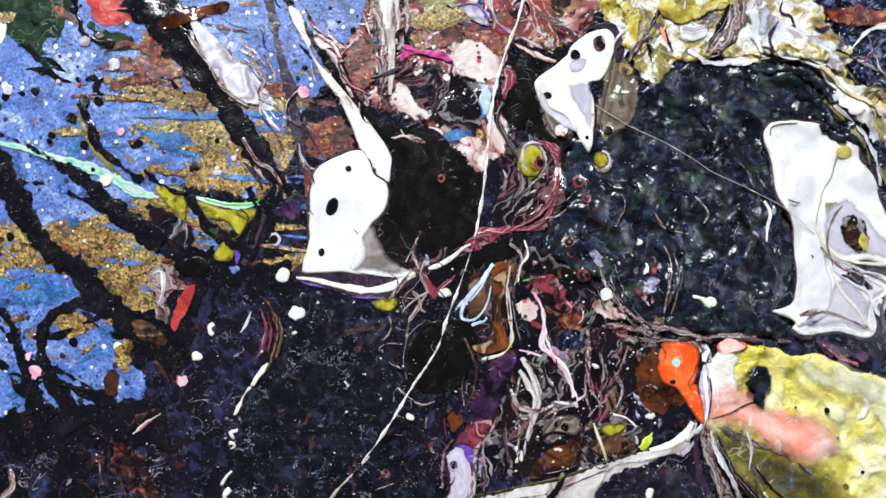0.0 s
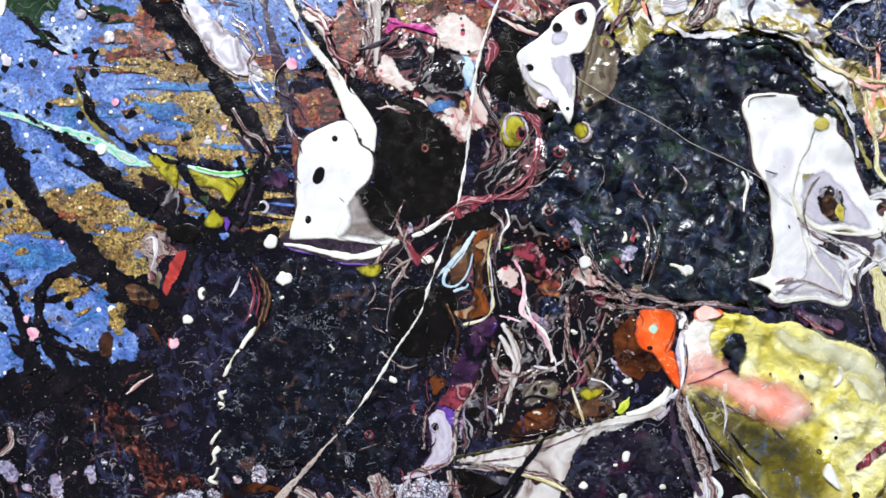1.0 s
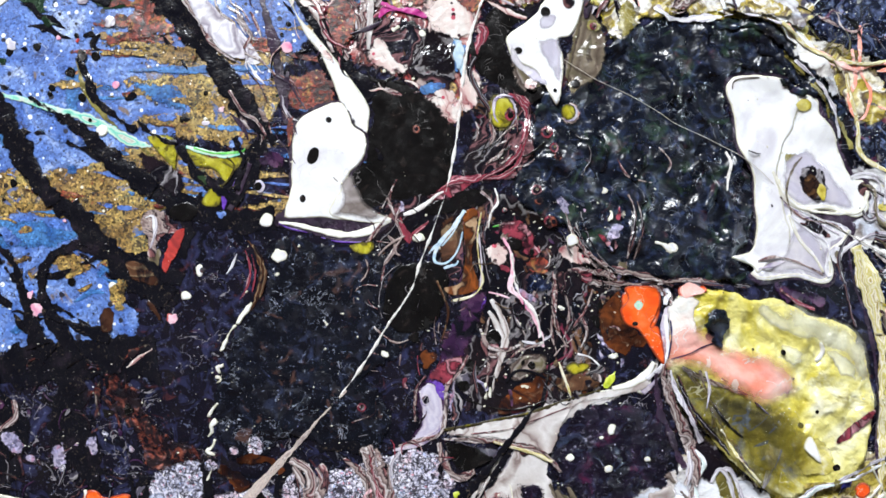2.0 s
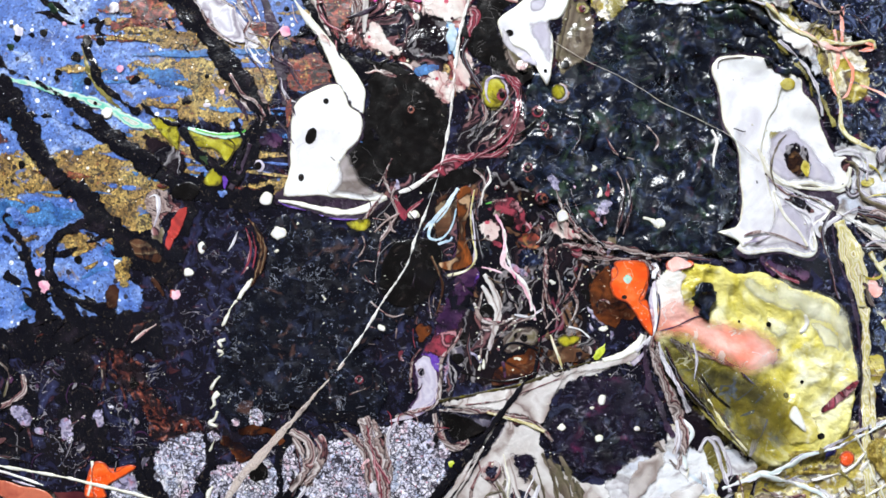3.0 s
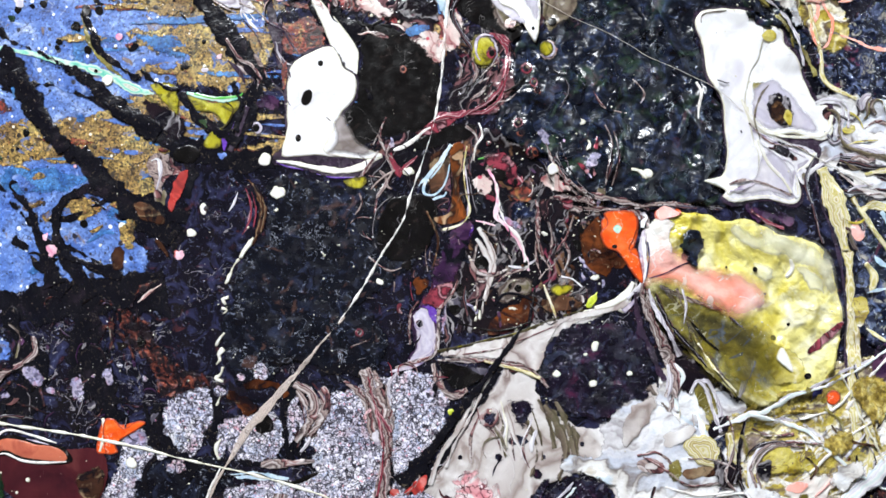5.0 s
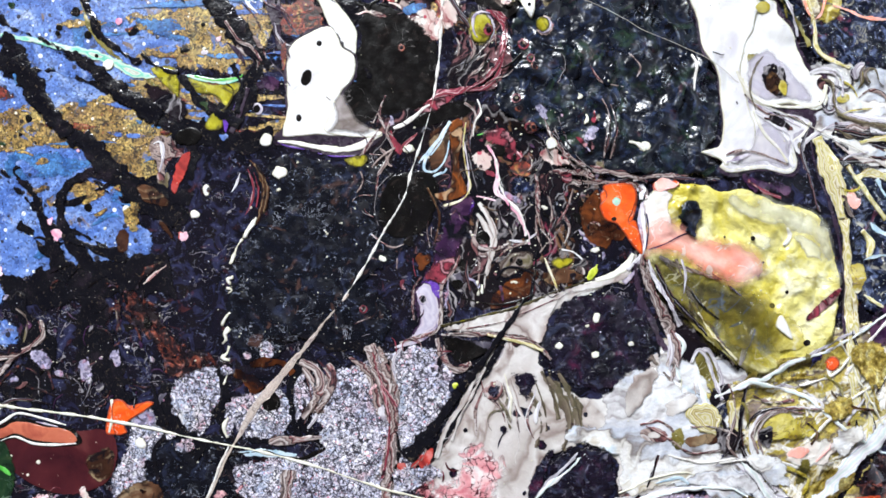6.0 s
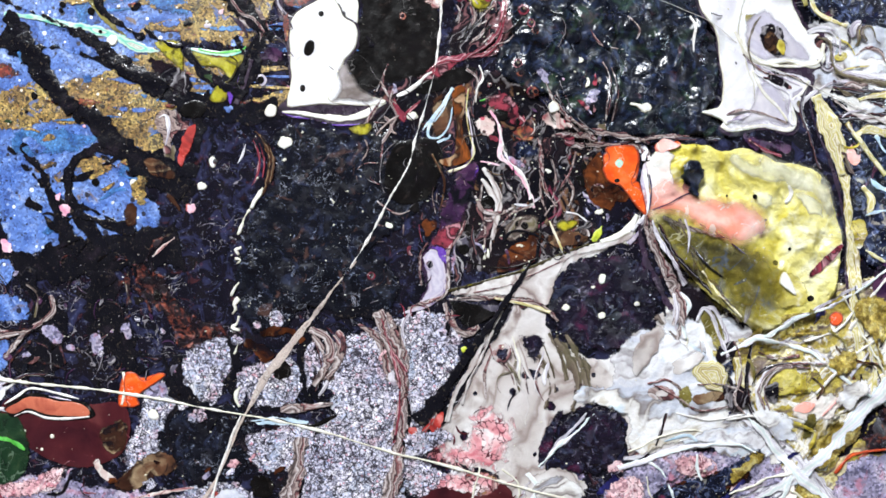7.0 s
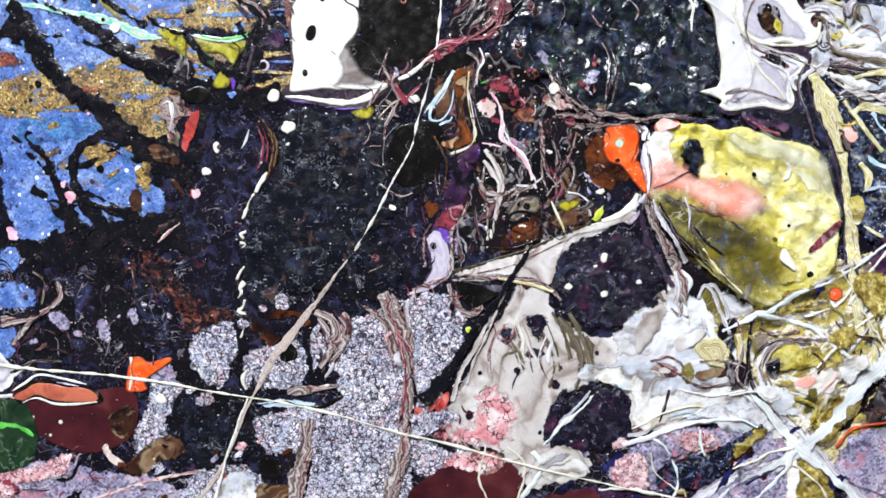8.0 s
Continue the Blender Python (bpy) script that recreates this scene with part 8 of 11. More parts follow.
drift("marbled_thread", [(64.62, 5.7), (73.69, -12.88)], 24, (3, 8), (0.2, 0.8), [threads_marbled, white_marbled, brown_haze, dark_marbled, gold_lumpy], -20, 50, 17)

# ---- lower right: white web over gold ----
patch("gold_lumpy_patch", [(53.73, -47.88), (54.79, -45.3), (58.46, -44.28), (60.62, -45.8), (59.5, -49.27), (56.2, -51.65), (54.04, -50.13)], gold_lumpy, 0.2, 0.2, 0.5, (0.3, 1.6), 0.4)
for pts in ([(34.26, -46.24), (37.37, -46.06), (38.54, -48.37), (37.1, -50.02), (34.96, -48.96)], [(41.3, -46.83), (46.23, -46.35), (46.94, -49.08), (43.28, -50.54), (40.69, -49.43)], [(42.91, -36.37), (44.35, -37.36), (44.81, -40.93), (46.2, -40.16), (45.55, -36.58), (44.31, -35.42)], [(40.72, -42.36), (44.78, -41.37), (46.06, -42.09), (41.98, -43.34)]):
    patch("olive_patch", pts, olive_pearl, 0.12, 0.15)
patch("blue_black_patch", [(45.04, -44.04), (48.35, -41.22), (49.35, -42.19), (47.17, -45.55), (45.28, -47.16)], navy_glitter, 0.1, 0.15)
spot("dark_ring", [(31.18, -56.47, 1.06, 1.14)], threads_marbled)
spot("orange_drop", [(63.37, -38.22, 1.15, 1.06)], orange_gloss, rag=0.1)
spot("violet_drop", [(61.19, -36.97, 0.53)], violet_gloss)
for line in ([(55.13, -49.96, 0.44), (57.57, -51.24, 0.88), (60.49, -50.96, 0.71), (63.11, -49.58, 0.53)], [(59.47, -49.71, 0.35), (62.71, -48.65, 0.71), (65.37, -49.78, 0.53)]):
    stroke("salmon_run", line, salmon_gloss, 0.1, 0.15)
patch("pale_pink_patch", [(55.96, -48.07), (59.61, -47.49), (61.31, -49.24), (58.53, -50.43), (56.21, -49.87)], pink_pale, 0.06, 0.25)
for line in ([(45.04, -44.04, 1.23), (48.32, -41.66, 1.76), (51.97, -40.46, 1.41), (55.7, -38.29, 1.06), (60.35, -36.02, 0.88), (65.93, -33.82, 0.79), (75.29, -30.58, 1.06)], [(51.97, -40.46, 1.06), (56.4, -41.27, 0.79), (60.76, -43.59, 0.79), (64.18, -46.82, 0.71), (67.65, -49.98, 0.53)], [(38.06, -69.85, 2.66), (43.17, -66.67, 1.95), (48.72, -64.01, 1.77), (55.15, -61.88, 1.95), (60.76, -58.79, 2.31), (65.57, -54.28, 3.02), (69.52, -49.25, 3.55), (75.28, -45.28, 4.45)]):
    stroke("white_web_run", line, white_marbled, 0.2, 0.12, wander=0.15)
for line in ([(45.72, -47.2, 0.88), (46.83, -50.84, 1.41), (50.22, -53.81, 1.94), (54.53, -56.88, 2.3), (57.48, -60.74, 2.48), (61.31, -65.63, 1.96), (66.53, -71.61, 1.79), (69.14, -75.56, 1.8)], [(50.55, -48.49, 0.7), (53.01, -52.27, 1.06), (55.48, -56.07, 1.06), (57.95, -60.33, 0.89)], [(46.94, -49.08, 0.44), (48.11, -44.74, 0.7), (50.12, -41.37, 0.7)], [(55.12, -62.33, 1.24), (51.28, -66.5, 1.07), (46.54, -70.61, 1.24)], [(65.57, -72.43, 0.72), (61.31, -65.63, 0.53), (58.78, -61.76, 0.53)], [(55.69, -52.5, 0.44), (60.24, -52.01, 0.44), (65.08, -47.07, 0.53), (70.97, -40.45, 0.44)]):
    stroke("white_web_run", line, white_marbled, 0.2, 0.12, wander=0.15)
for line in ([(52.39, -47.76, 0.44), (56.16, -44.97, 0.71), (59.75, -45.28, 0.71), (62.31, -47.73, 0.44)],):
    stroke("white_web_run", line, white_marbled, 0.2, 0.12, wander=0.15)
stroke("mint_web_run", [(58.83, -60.87, 0.71), (63.66, -55.9, 1.07), (68.51, -50.95, 1.42), (74.26, -46.98, 1.6)], mint, 0.12, 0.12)
for line in ([(16.67, -58.15, 0.88), (20.06, -53.96, 0.7), (22.88, -51.52, 0.53), (24.32, -49.86, 0.35)], [(10.37, -65.74, 0.53), (12.77, -63.22, 0.88), (16.17, -59, 1.06)], [(34.87, -56.96, 0.44), (35.52, -60.6, 0.71), (36.12, -65.15, 0.53)], [(40.64, -57, 0.53), (40.89, -60.16, 0.71), (40.22, -63.7, 0.35)], [(27.58, -59.93, 0.53), (33.05, -57.7, 0.7), (37.57, -56.3, 0.88), (45.58, -56.54, 0.88)]):
    stroke("white_web_run", line, white_marbled, 0.16, 0.1)
patch("purple_patch", [(16.43, -55.45), (19, -50.32), (20.82, -49.58), (18.68, -54.74), (16.67, -58.15)], aubergine, 0.1, 0.2)
stroke("orange_thread", [(66.17, -60.19, 0.36), (68.99, -58.92, 0.45), (72.68, -58.99, 0.36)], orange_gloss, 0.1, 0.03)
patch("brown_patch", [(66.84, -56.19), (71.1, -53.88), (73.81, -55.03), (72.66, -59.44), (68.02, -59.91)], rust_dry, 0.12, 0.2)
# web over granite: thin dark cracks and pale grains
drift("dark_thread", [(-15.43, -35.3), (1.57, -65.07)], 30, (3, 8), (0.08, 0.3), [black_branch, threads_marbled, dark_marbled], -80, 60, 22)
drift("dark_thread", [(2.04, -48.11), (13.01, -65.94)], 20, (2, 6), (0.1, 0.4), [dark_marbled, crimson_marbled, white_marbled, aubergine], 0, 180, 23)
drift("dark_thread", [(-69, -20.56), (-38.46, -42.51)], 26, (3, 8), (0.15, 0.5), [dark_marbled, black_branch, rust_dry, purple_dull], -60, 60, 24)

# ---- closer work: upper middle ----
patch("blue_field", [(-17.17, 39.6), (-10.4, 39.56), (-9.98, 35.57), (-10.74, 33.19), (-12.42, 31.15), (-14.43, 31.78), (-16.48, 34.8)], blue_glitter, 0.06, 0.3)
patch("dark_red_patch", [(-13.33, 29.89), (-11.64, 30.67), (-10.35, 32.56), (-9.03, 32.24), (-8.54, 28.46), (-9.14, 25.33), (-10.51, 23.15), (-12.05, 24.17), (-13, 27.3)], red_glitter, 0.1, 0.2)
for line, m in (([(-15.5, 30.21, 0.62), (-13.93, 28.32, 0.92), (-12.83, 25.34, 0.61)], cream_marbled), ([(-10.12, 33.83, 0.39), (-8.86, 30.19, 0.54), (-8.38, 26.89, 0.46), (-8.52, 23.77, 0.31)], white_marbled), ([(-7.84, 39.56, 1.09), (-7.34, 33.19, 1.16), (-6.85, 29.24, 0.92), (-7.15, 26.89, 0.46)], white_gloss), ([(-9.24, 39.56, 0.47), (-8.89, 33.98, 0.54), (-8.25, 30.03, 0.46)], purple_branch), ([(-6.13, 37.95, 1.09), (-5.64, 33.98, 0.77), (-6.09, 30.82, 0.46)], cream_marbled), ([(-6.9, 37.16, 0.39), (-6.57, 33.19, 0.39), (-6.31, 28.46, 0.31)], dark_marbled), ([(-8.24, 29.25, 0.46), (-7.76, 25.33, 0.61), (-8.2, 21.83, 0.38)], threads_marbled), ([(-13.79, 29.26, 0.39), (-12.37, 26.12, 0.54), (-11.58, 23.39, 0.31)], black_branch)):
    stroke("marbled_run", line, m, 0.1, 0.08)
for line, m in (([(-10.71, 30.04, 0.46), (-11.31, 28.31, 0.69), (-10.69, 26.9, 0.46)], white_marbled), ([(-16.91, 32.43, 0.46), (-14.58, 31, 0.77), (-13.02, 29.26, 0.46)], crimson_marbled)):
    stroke("marbled_run", line, m, 0.1, 0.08)
stroke("magenta_run", [(-5.62, 27.83, 0.46), (-4.39, 29.71, 1.08), (-1.78, 29.55, 1), (0.69, 29.16, 0.46)], magenta_gloss, 0.12, 0.12, label="bright magenta run")
patch("speckled_patch", [(-3.41, 35.4), (-0.86, 36.36), (1.31, 34.77), (0.84, 32.24), (-2.09, 32.23), (-3.33, 33.34)], gold_glitter, 0.06, 0.3)
patch("speckled_patch", [(-1.63, 32.23), (1.61, 33.82), (4.08, 33.03), (2.53, 30.82), (0.22, 29.87), (-1.78, 30.81)], red_glitter, 0.06, 0.3)
patch("speckled_patch", [(6.25, 34.78), (9.36, 36.38), (10.89, 34.01), (9.7, 30.84), (7.77, 29.26), (6.39, 31.61)], red_glitter, 0.06, 0.35)
for line in ([(1.46, 36.2, 0.39), (2, 34.37, 0.39), (4.7, 33.35, 0.46), (7.17, 33.04, 0.39)], [(4.87, 36.76, 0.39), (6.1, 35.18, 0.39), (7.48, 33.2, 0.31)], [(1.62, 35.88, 0.23), (3.94, 36.52, 0.31), (5.48, 36.21, 0.23)]):
    stroke("navy_outline", line, violet_gloss, 0.06, 0.05)
for line in ([(-6.1, 31.6, 0.77), (-5.18, 33.18, 1.08), (-4.55, 30.81, 0.77)], [(-3.39, 28.06, 0.77), (-0.7, 27.52, 1.23), (1.6, 25.33, 1.08)], [(-10.68, 25.34, 0.61), (-7.61, 25.95, 0.61), (-4.54, 26.89, 0.61)], [(-1.85, 23.77, 0.92), (-0.7, 21.82, 0.92), (-2.61, 20.27, 0.77)], [(1.6, 23.77, 1.07), (3.9, 22.22, 1.23), (4.66, 20.28, 0.77)], [(7.75, 25.34, 0.77), (8.5, 22.23, 1.07), (9.63, 19.9, 1.07)], [(0.07, 29.63, 0.46), (1.61, 28.46, 0.46), (3.14, 27.28, 0.31)]):
    stroke("black_run", line, black_smooth, 0.08, 0.2)
for at in ([(-11.89, 32.8, 0.39)], [(-13.84, 34, 0.31)], [(-11.37, 34.78, 0.31)], [(-15.02, 35.99, 0.31)], [(-18.4, 27.71, 0.39)], [(-19.3, 26.15, 0.31)]):
    spot("dark_drop", at, black_smooth, rag=0.1)
for line in ([(30.71, 32.98, 0.39), (31.44, 30.6, 0.47), (32.96, 28.64, 0.39)], [(24.02, 30.14, 0.54), (25.61, 31.73, 0.62), (27.22, 34.13, 0.47)], [(26.34, 29.37, 0.46), (27.95, 31.76, 0.54), (29.99, 35.76, 0.62)], [(39.89, 36.7, 1.09), (38.61, 33.88, 1.25), (36.55, 30.66, 0.93), (35.72, 29.07, 0.62)], [(43.79, 34.36, 0.39), (44.91, 31.98, 0.47), (45.37, 29.19, 0.39)], [(27.57, 32.54, 0.93), (28.7, 30.18, 1.08), (29.41, 27.03, 0.77)]):
    stroke("dark_crease", line, dark_marbled, 0.08, 0.15)
for line in ([(34.18, 30.24, 0.93), (36.1, 28.68, 1.24), (39.64, 28.56, 1.4), (43.61, 28.93, 1.09)], [(24.77, 28.57, 0.77), (25.98, 30.94, 0.77), (27.12, 29.37, 0.46)], [(40.56, 32.71, 1.09), (42.25, 35.94, 1.09), (43.53, 38.37, 0.94)]):
    stroke("cream_crease", line, white_marbled, 0.1, 0.25)

for line, m in (([(10.65, -14.01, 0.33), (9.95, -17.34, 0.5), (10.59, -20.68, 0.42), (10.23, -24, 0.33)], threads_marbled), ([(13.48, -13.2, 0.25), (14.8, -14.88, 0.33), (15.78, -16.72, 0.25)], threads_marbled), ([(19.39, -13.25, 0.33), (20.19, -16.17, 0.42), (19.58, -19.08, 0.33)], dark_marbled), ([(23.13, -13.28, 0.33), (24.35, -15.79, 0.5), (23.5, -18.28, 0.33)], threads_marbled), ([(15.19, -17.38, 0.25), (17.27, -17.56, 0.42), (19.36, -16.58, 0.25)], white_marbled), ([(24.82, -10.8, 0.33), (25.62, -13.3, 0.42), (24.77, -15.79, 0.33)], dark_marbled), ([(23.07, -19.1, 0.25), (24.73, -19.53, 0.33), (26.21, -20.79, 0.25)], white_marbled), ([(19.74, -19.49, 0.25), (20.75, -18.25, 0.33), (22.26, -17.02, 0.33), (23.28, -15.36, 0.25)], threads_marbled)):
    stroke("thin_run", line, m, 0.06, 0.06)
for line, m in (([(9.08, -2.31, 0.25), (9.54, -7.33, 0.33), (9, -11.5, 0.25)], lilac_gloss), ([(22.59, 11.84, 0.25), (24.24, 10.13, 0.34), (24.63, 8.02, 0.33), (23.35, 5.93, 0.25)], dark_marbled), ([(28.4, 8.41, 0.25), (30.03, 5.88, 0.33), (33.36, 5.01, 0.25)], threads_marbled), ([(34.28, 10.05, 0.17), (35.92, 7.93, 0.25), (35.05, 5.84, 0.17)], threads_marbled)):
    stroke("thin_run", line, m, 0.06, 0.06)
for at in ([(20.04, 8.66, 0.84)], [(17.47, 2.38, 0.75)], [(19.52, -0.57, 0.75, 0.92)], [(12.61, 1, 0.33)], [(0.13, 12.53, 0.59)]):
    spot("bubble_ring", at, rust_dry, thick=0.08, rag=0.1)
    spot("bubble_ring", [(at[0][0], at[0][1], at[0][2] * 0.55)], dark_marbled, thick=0.06)

# ---- closer work: bottom right ----
blots("paint_blot", [(50.42, -36.98), (70.04, -56.49)], 34, (0.35, 1.3), [gold_leaf, tangle_gold, olive_pearl, gold_leaf, navy_gloss, mahogany, cream_gold], 84, 2.0, 40)
blots("paint_blot", [(19.74, -58.39), (69.3, -71.89)], 34, (0.5, 1.6), [mauve_grit, pink_granite, purple_dull, navy_gloss, mahogany, tangle_gold], 85, 2.0, 40)
blots("paint_blot", [(-67.1, -20.71), (-38.37, -41.62)], 40, (0.2, 0.8), [mauve_grit, rust_dry, black_dry, dark_marbled, black_smooth, purple_dull], 86, 1.8, 60)
blots("paint_blot", [(-15.28, -33.55), (1.57, -65.07)], 30, (0.3, 1.0), [black_branch, pink_granite, black_dry, white_marbled, mauve_grit], 87, 2.0, 80)
blots("paint_blot", [(-64.68, -53.56), (-19.74, -64.47)], 26, (0.3, 1.1), [mauve_grit, black_branch, mahogany, granite, pink_granite], 88, 1.8, 20)
drift("cream_streak", [(30.82, -38.91), (46.4, -43.71)], 14, (3, 6), (0.15, 0.45), [white_marbled, brown_haze, cream_marbled, white_gloss], -80, 22, 53, 0.06)
drift("cream_streak", [(9.03, -37.18), (18.96, -45.01)], 14, (4, 10), (0.15, 0.5), [white_marbled, brown_haze, cream_marbled, threads_marbled, white_gloss], -80, 22, 51, 0.06)
patch("pink_grit_patch", [(33.49, -57.74), (36.68, -56.4), (40.39, -56.71), (44.12, -58.47), (42.78, -61.23), (37.25, -61.28), (34.22, -60.04)], pink_granite, 0.08, 0.3)
patch("brown_patch", [(36.76, -62.05), (43.54, -60.57), (50.44, -57.59), (49.34, -60.91), (44.66, -64.28), (40.53, -65.99), (36.59, -64.74)], mahogany, 0.08, 0.3)
patch("gold_streak", [(47.01, -59.35), (49.99, -57.55), (50.99, -58.9), (47.23, -61.8)], gold_leaf, 0.08, 0.2)
patch("mauve_field", [(48.75, -60.4), (52.47, -58.31), (54.83, -61.22), (50.72, -63.56)], mauve_grit, 0.08, 0.25)
for line in ([(42.66, -67.72, 0.71), (44.9, -64.84, 1.59), (48.11, -62.06, 1.06)], [(45.43, -67.97, 0.71), (49.97, -65.66, 1.06), (53.23, -63.97, 0.53)], [(44.63, -43.56, 0.53), (45.81, -41.89, 1.23), (48.53, -41.23, 0.7)], [(39.35, -42.95, 0.53), (41.61, -42.25, 0.88), (43.86, -41.91, 0.44)], [(45.88, -51.65, 0.7), (47.37, -50.71, 0.88), (48.59, -48.33, 0.53)], [(35.43, -55.22, 0.53), (36.81, -51.77, 0.88), (38.36, -51.02, 0.53)], [(40.3, -48.52, 0.88), (42.1, -48.22, 1.41), (46.99, -48.37, 1.06)]):
    stroke("navy_sliver", [(x, y, w * 0.6) for x, y, w in line], navy_gloss, 0.08, 0.12)
patch("pink_grit_patch", [(26.28, -63.41), (28.89, -60.22), (31.96, -60.74), (32.84, -63.51), (31.6, -66.21), (27.86, -66.43)], pink_granite, 0.1, 0.2)
patch("mauve_field", [(31.81, -62.98), (33.81, -59.55), (36.35, -61.57), (36.12, -65.15), (33.35, -66.72)], mauve_grit, 0.08, 0.3)
patch("pale_grit_patch", [(15.08, -59.36), (18.43, -58.29), (22.31, -59.49), (23.49, -61.56), (20.41, -63.83), (15.94, -64.55), (14.01, -61.97)], cream_marbled, 0.06, 0.5)
for at in ([(17.78, -61.1, 0.44)], [(11.73, -61.7, 0.62)], [(15.96, -55.86, 0.44)]):
    spot("dark_drop", at, aubergine, rag=0.15)
patch("dark_red_patch", [(0.72, -59.15), (6.12, -57.77), (11.27, -59.69), (11.56, -64.02), (7.6, -67.33), (0.07, -67.22)], tangle_pink, 0.08, 0.4)
drift("red_crack", [(2.04, -48.11), (12.13, -65.87)], 26, (2, 5), (0.1, 0.5), [red_glitter, crimson_marbled, pink_granite, maroon_gloss, white_marbled], 10, 90, 52, 0.06)
for line in ([(43.41, -35.53, 0.7), (44.5, -35.18, 0.88), (45.76, -37.48, 0.79), (46.64, -40.2, 0.88), (45.63, -41.88, 0.7)], [(38.64, -34.27, 0.52), (38.65, -37.78, 0.79), (40.02, -39.65, 0.7)], [(48.83, -34.21, 1.05), (50.73, -32.6, 1.23), (49.59, -36.03, 0.88), (49.03, -37.75, 0.7)], [(33.67, -48.41, 0.53), (35.14, -46.32, 0.61), (37.75, -46.97, 0.61), (38.03, -49.39, 0.53), (35.35, -49.7, 0.44)], [(39.75, -50.24, 0.53), (43.35, -49.48, 0.7), (46.93, -49.25, 0.53)], [(51.5, -47.69, 0.88), (52.99, -45.33, 1.06), (57.07, -44.78, 1.06), (59.74, -45.37, 0.71)]):
    stroke("cream_loop", line, white_marbled, 0.14, 0.08)
for line in ([(46.61, -47.27, 0.53), (48.72, -49.23, 0.7), (48.55, -51.88, 0.71)], [(29.52, -57.4, 0.53), (32.19, -57.18, 0.88), (34.07, -55.55, 0.7)]):
    stroke("cream_loop", line, white_marbled, 0.14, 0.08)
patch("brown_veil", [(34.61, -47.6), (36.43, -46.86), (37.67, -48.12), (36.44, -49.26), (34.97, -48.78)], brown_haze, 0.08, 0.1)
patch("gold_lumpy_patch", [(38.6, -47.49), (40.15, -46.91), (40.68, -49.61), (39.28, -50.65)], gold_leaf, 0.1, 0.15)
for pts in ([(43.73, -37.31), (44.91, -36.97), (45.61, -39.67), (44.16, -39.99)], [(41.61, -42.25), (45.2, -41.67), (45.59, -42.58), (42, -43.17)], [(47.35, -42.9), (49, -42.16), (48.39, -47.42), (47.2, -47.77)]):
    patch("gold_lumpy_patch", pts, gold_leaf, 0.1, 0.15)
stroke("marbled_run", [(38.39, -31.61, 1.22), (39.52, -34.34, 1.4), (38.13, -37.74, 0.88)], threads_marbled, 0.1, 0.12)

# ---- closer work: right of the stem ----
for line in ([(68.88, -18.14, 0.53), (70.1, -20, 0.71), (69.45, -22.6, 0.71)], [(68.15, -10.14, 0.88), (70.48, -9.42, 1.06), (73.86, -10.54, 1.24)], [(66.94, -8.29, 0.7), (69.36, -12, 0.71), (72.64, -16.65, 0.88)], [(66.55, -25.03, 0.71), (67.32, -29.51, 0.79), (67.38, -33.94, 0.71)], [(68.13, -41.99, 0.89), (69.22, -46.54, 1.06), (68.51, -50.95, 0.89)], [(68.62, -27.84, 0.53), (71.67, -29.85, 0.71), (75.26, -31.02, 0.89)], [(69.03, -4.9, 0.71), (72.74, -4.26, 0.88), (77.23, -5.45, 1.06)]):
    stroke("cream_loop", line, cream_gold, 0.12, 0.12)
patch("gold_lumpy_patch", [(66.67, -23.28), (68.97, -23.01), (69.2, -26.12), (67.71, -27.77), (66.63, -26.36)], gold_lumpy, 0.1, 0.2)
patch("purple_patch", [(68.82, -31.4), (72.46, -29.03), (75.32, -30.14), (73.14, -35.29), (69.43, -35.88)], purple_dull, 0.1, 0.3)
for line in ([(67.61, -22.9, 0.44), (70.39, -22.23, 0.53), (73.15, -22, 0.44)], [(69.92, -16.45, 0.53), (71.6, -18.34, 0.71), (74.26, -19.42, 0.53)], [(71.31, -10.37, 0.53), (72.92, -13.13, 0.71), (76.43, -15.15, 0.71)]):
    stroke("ice_blue_run", line, ice_blue, 0.08, 0.15)
drift("gold_thread", [(65.75, -36.46), (74, -51.44)], 14, (3, 7), (0.2, 0.7), [cream_gold, gold_leaf, white_marbled, dark_marbled], 70, 40, 61)
# more of the dark tangle over the blue and gold
for line in ([(-62.96, 17.91, 3.12), (-59.62, 14.74, 3.88), (-58.71, 11.61, 3.1), (-55.47, 10.04, 1.54)], [(-37.37, 39, 1.41), (-33.65, 32.56, 1.55), (-31.42, 27.8, 1.24)], [(-40.22, 13.83, 0.61), (-37.45, 11.5, 0.77), (-34.33, 10.33, 0.92)], [(-30.41, 6.49, 1.22), (-28.07, 3.82, 1.52), (-24.99, 1.91, 1.98)], [(-25.87, 11.46, 1.07), (-24.67, 7.63, 1.37), (-25.77, 3.81, 1.52)], [(-50.74, 10.79, 1.23), (-45.17, 8.29, 1.84), (-39.64, 4.6, 1.99)], [(-36.52, 3.06, 2.29), (-32.6, -1.5, 3.04), (-34.08, -6.05, 3.04)], [(-56.99, 7.34, 2.01), (-54.11, 3.7, 2), (-50.49, 0.78, 1.99)]):
    stroke("black_branch", line, black_branch, 0.1, 0.35, 0.4, lump=(0.06, 1.8))
for line in ([(-40.24, -6.07, 2.28), (-36.35, -8.33, 2.73), (-32.51, -9.07, 3.03)], [(-48, -6.09, 0.61), (-44.08, -8.35, 0.76), (-39.42, -9.1, 1.06)]):
    stroke("black_branch", line, black_branch, 0.1, 0.35, 0.4, lump=(0.06, 1.8))
for at in ([(-33.01, 0.47, 2.28, 1.52)],):
    spot("black_bubble", at, black_smooth, thick=0.12, rag=0.25)

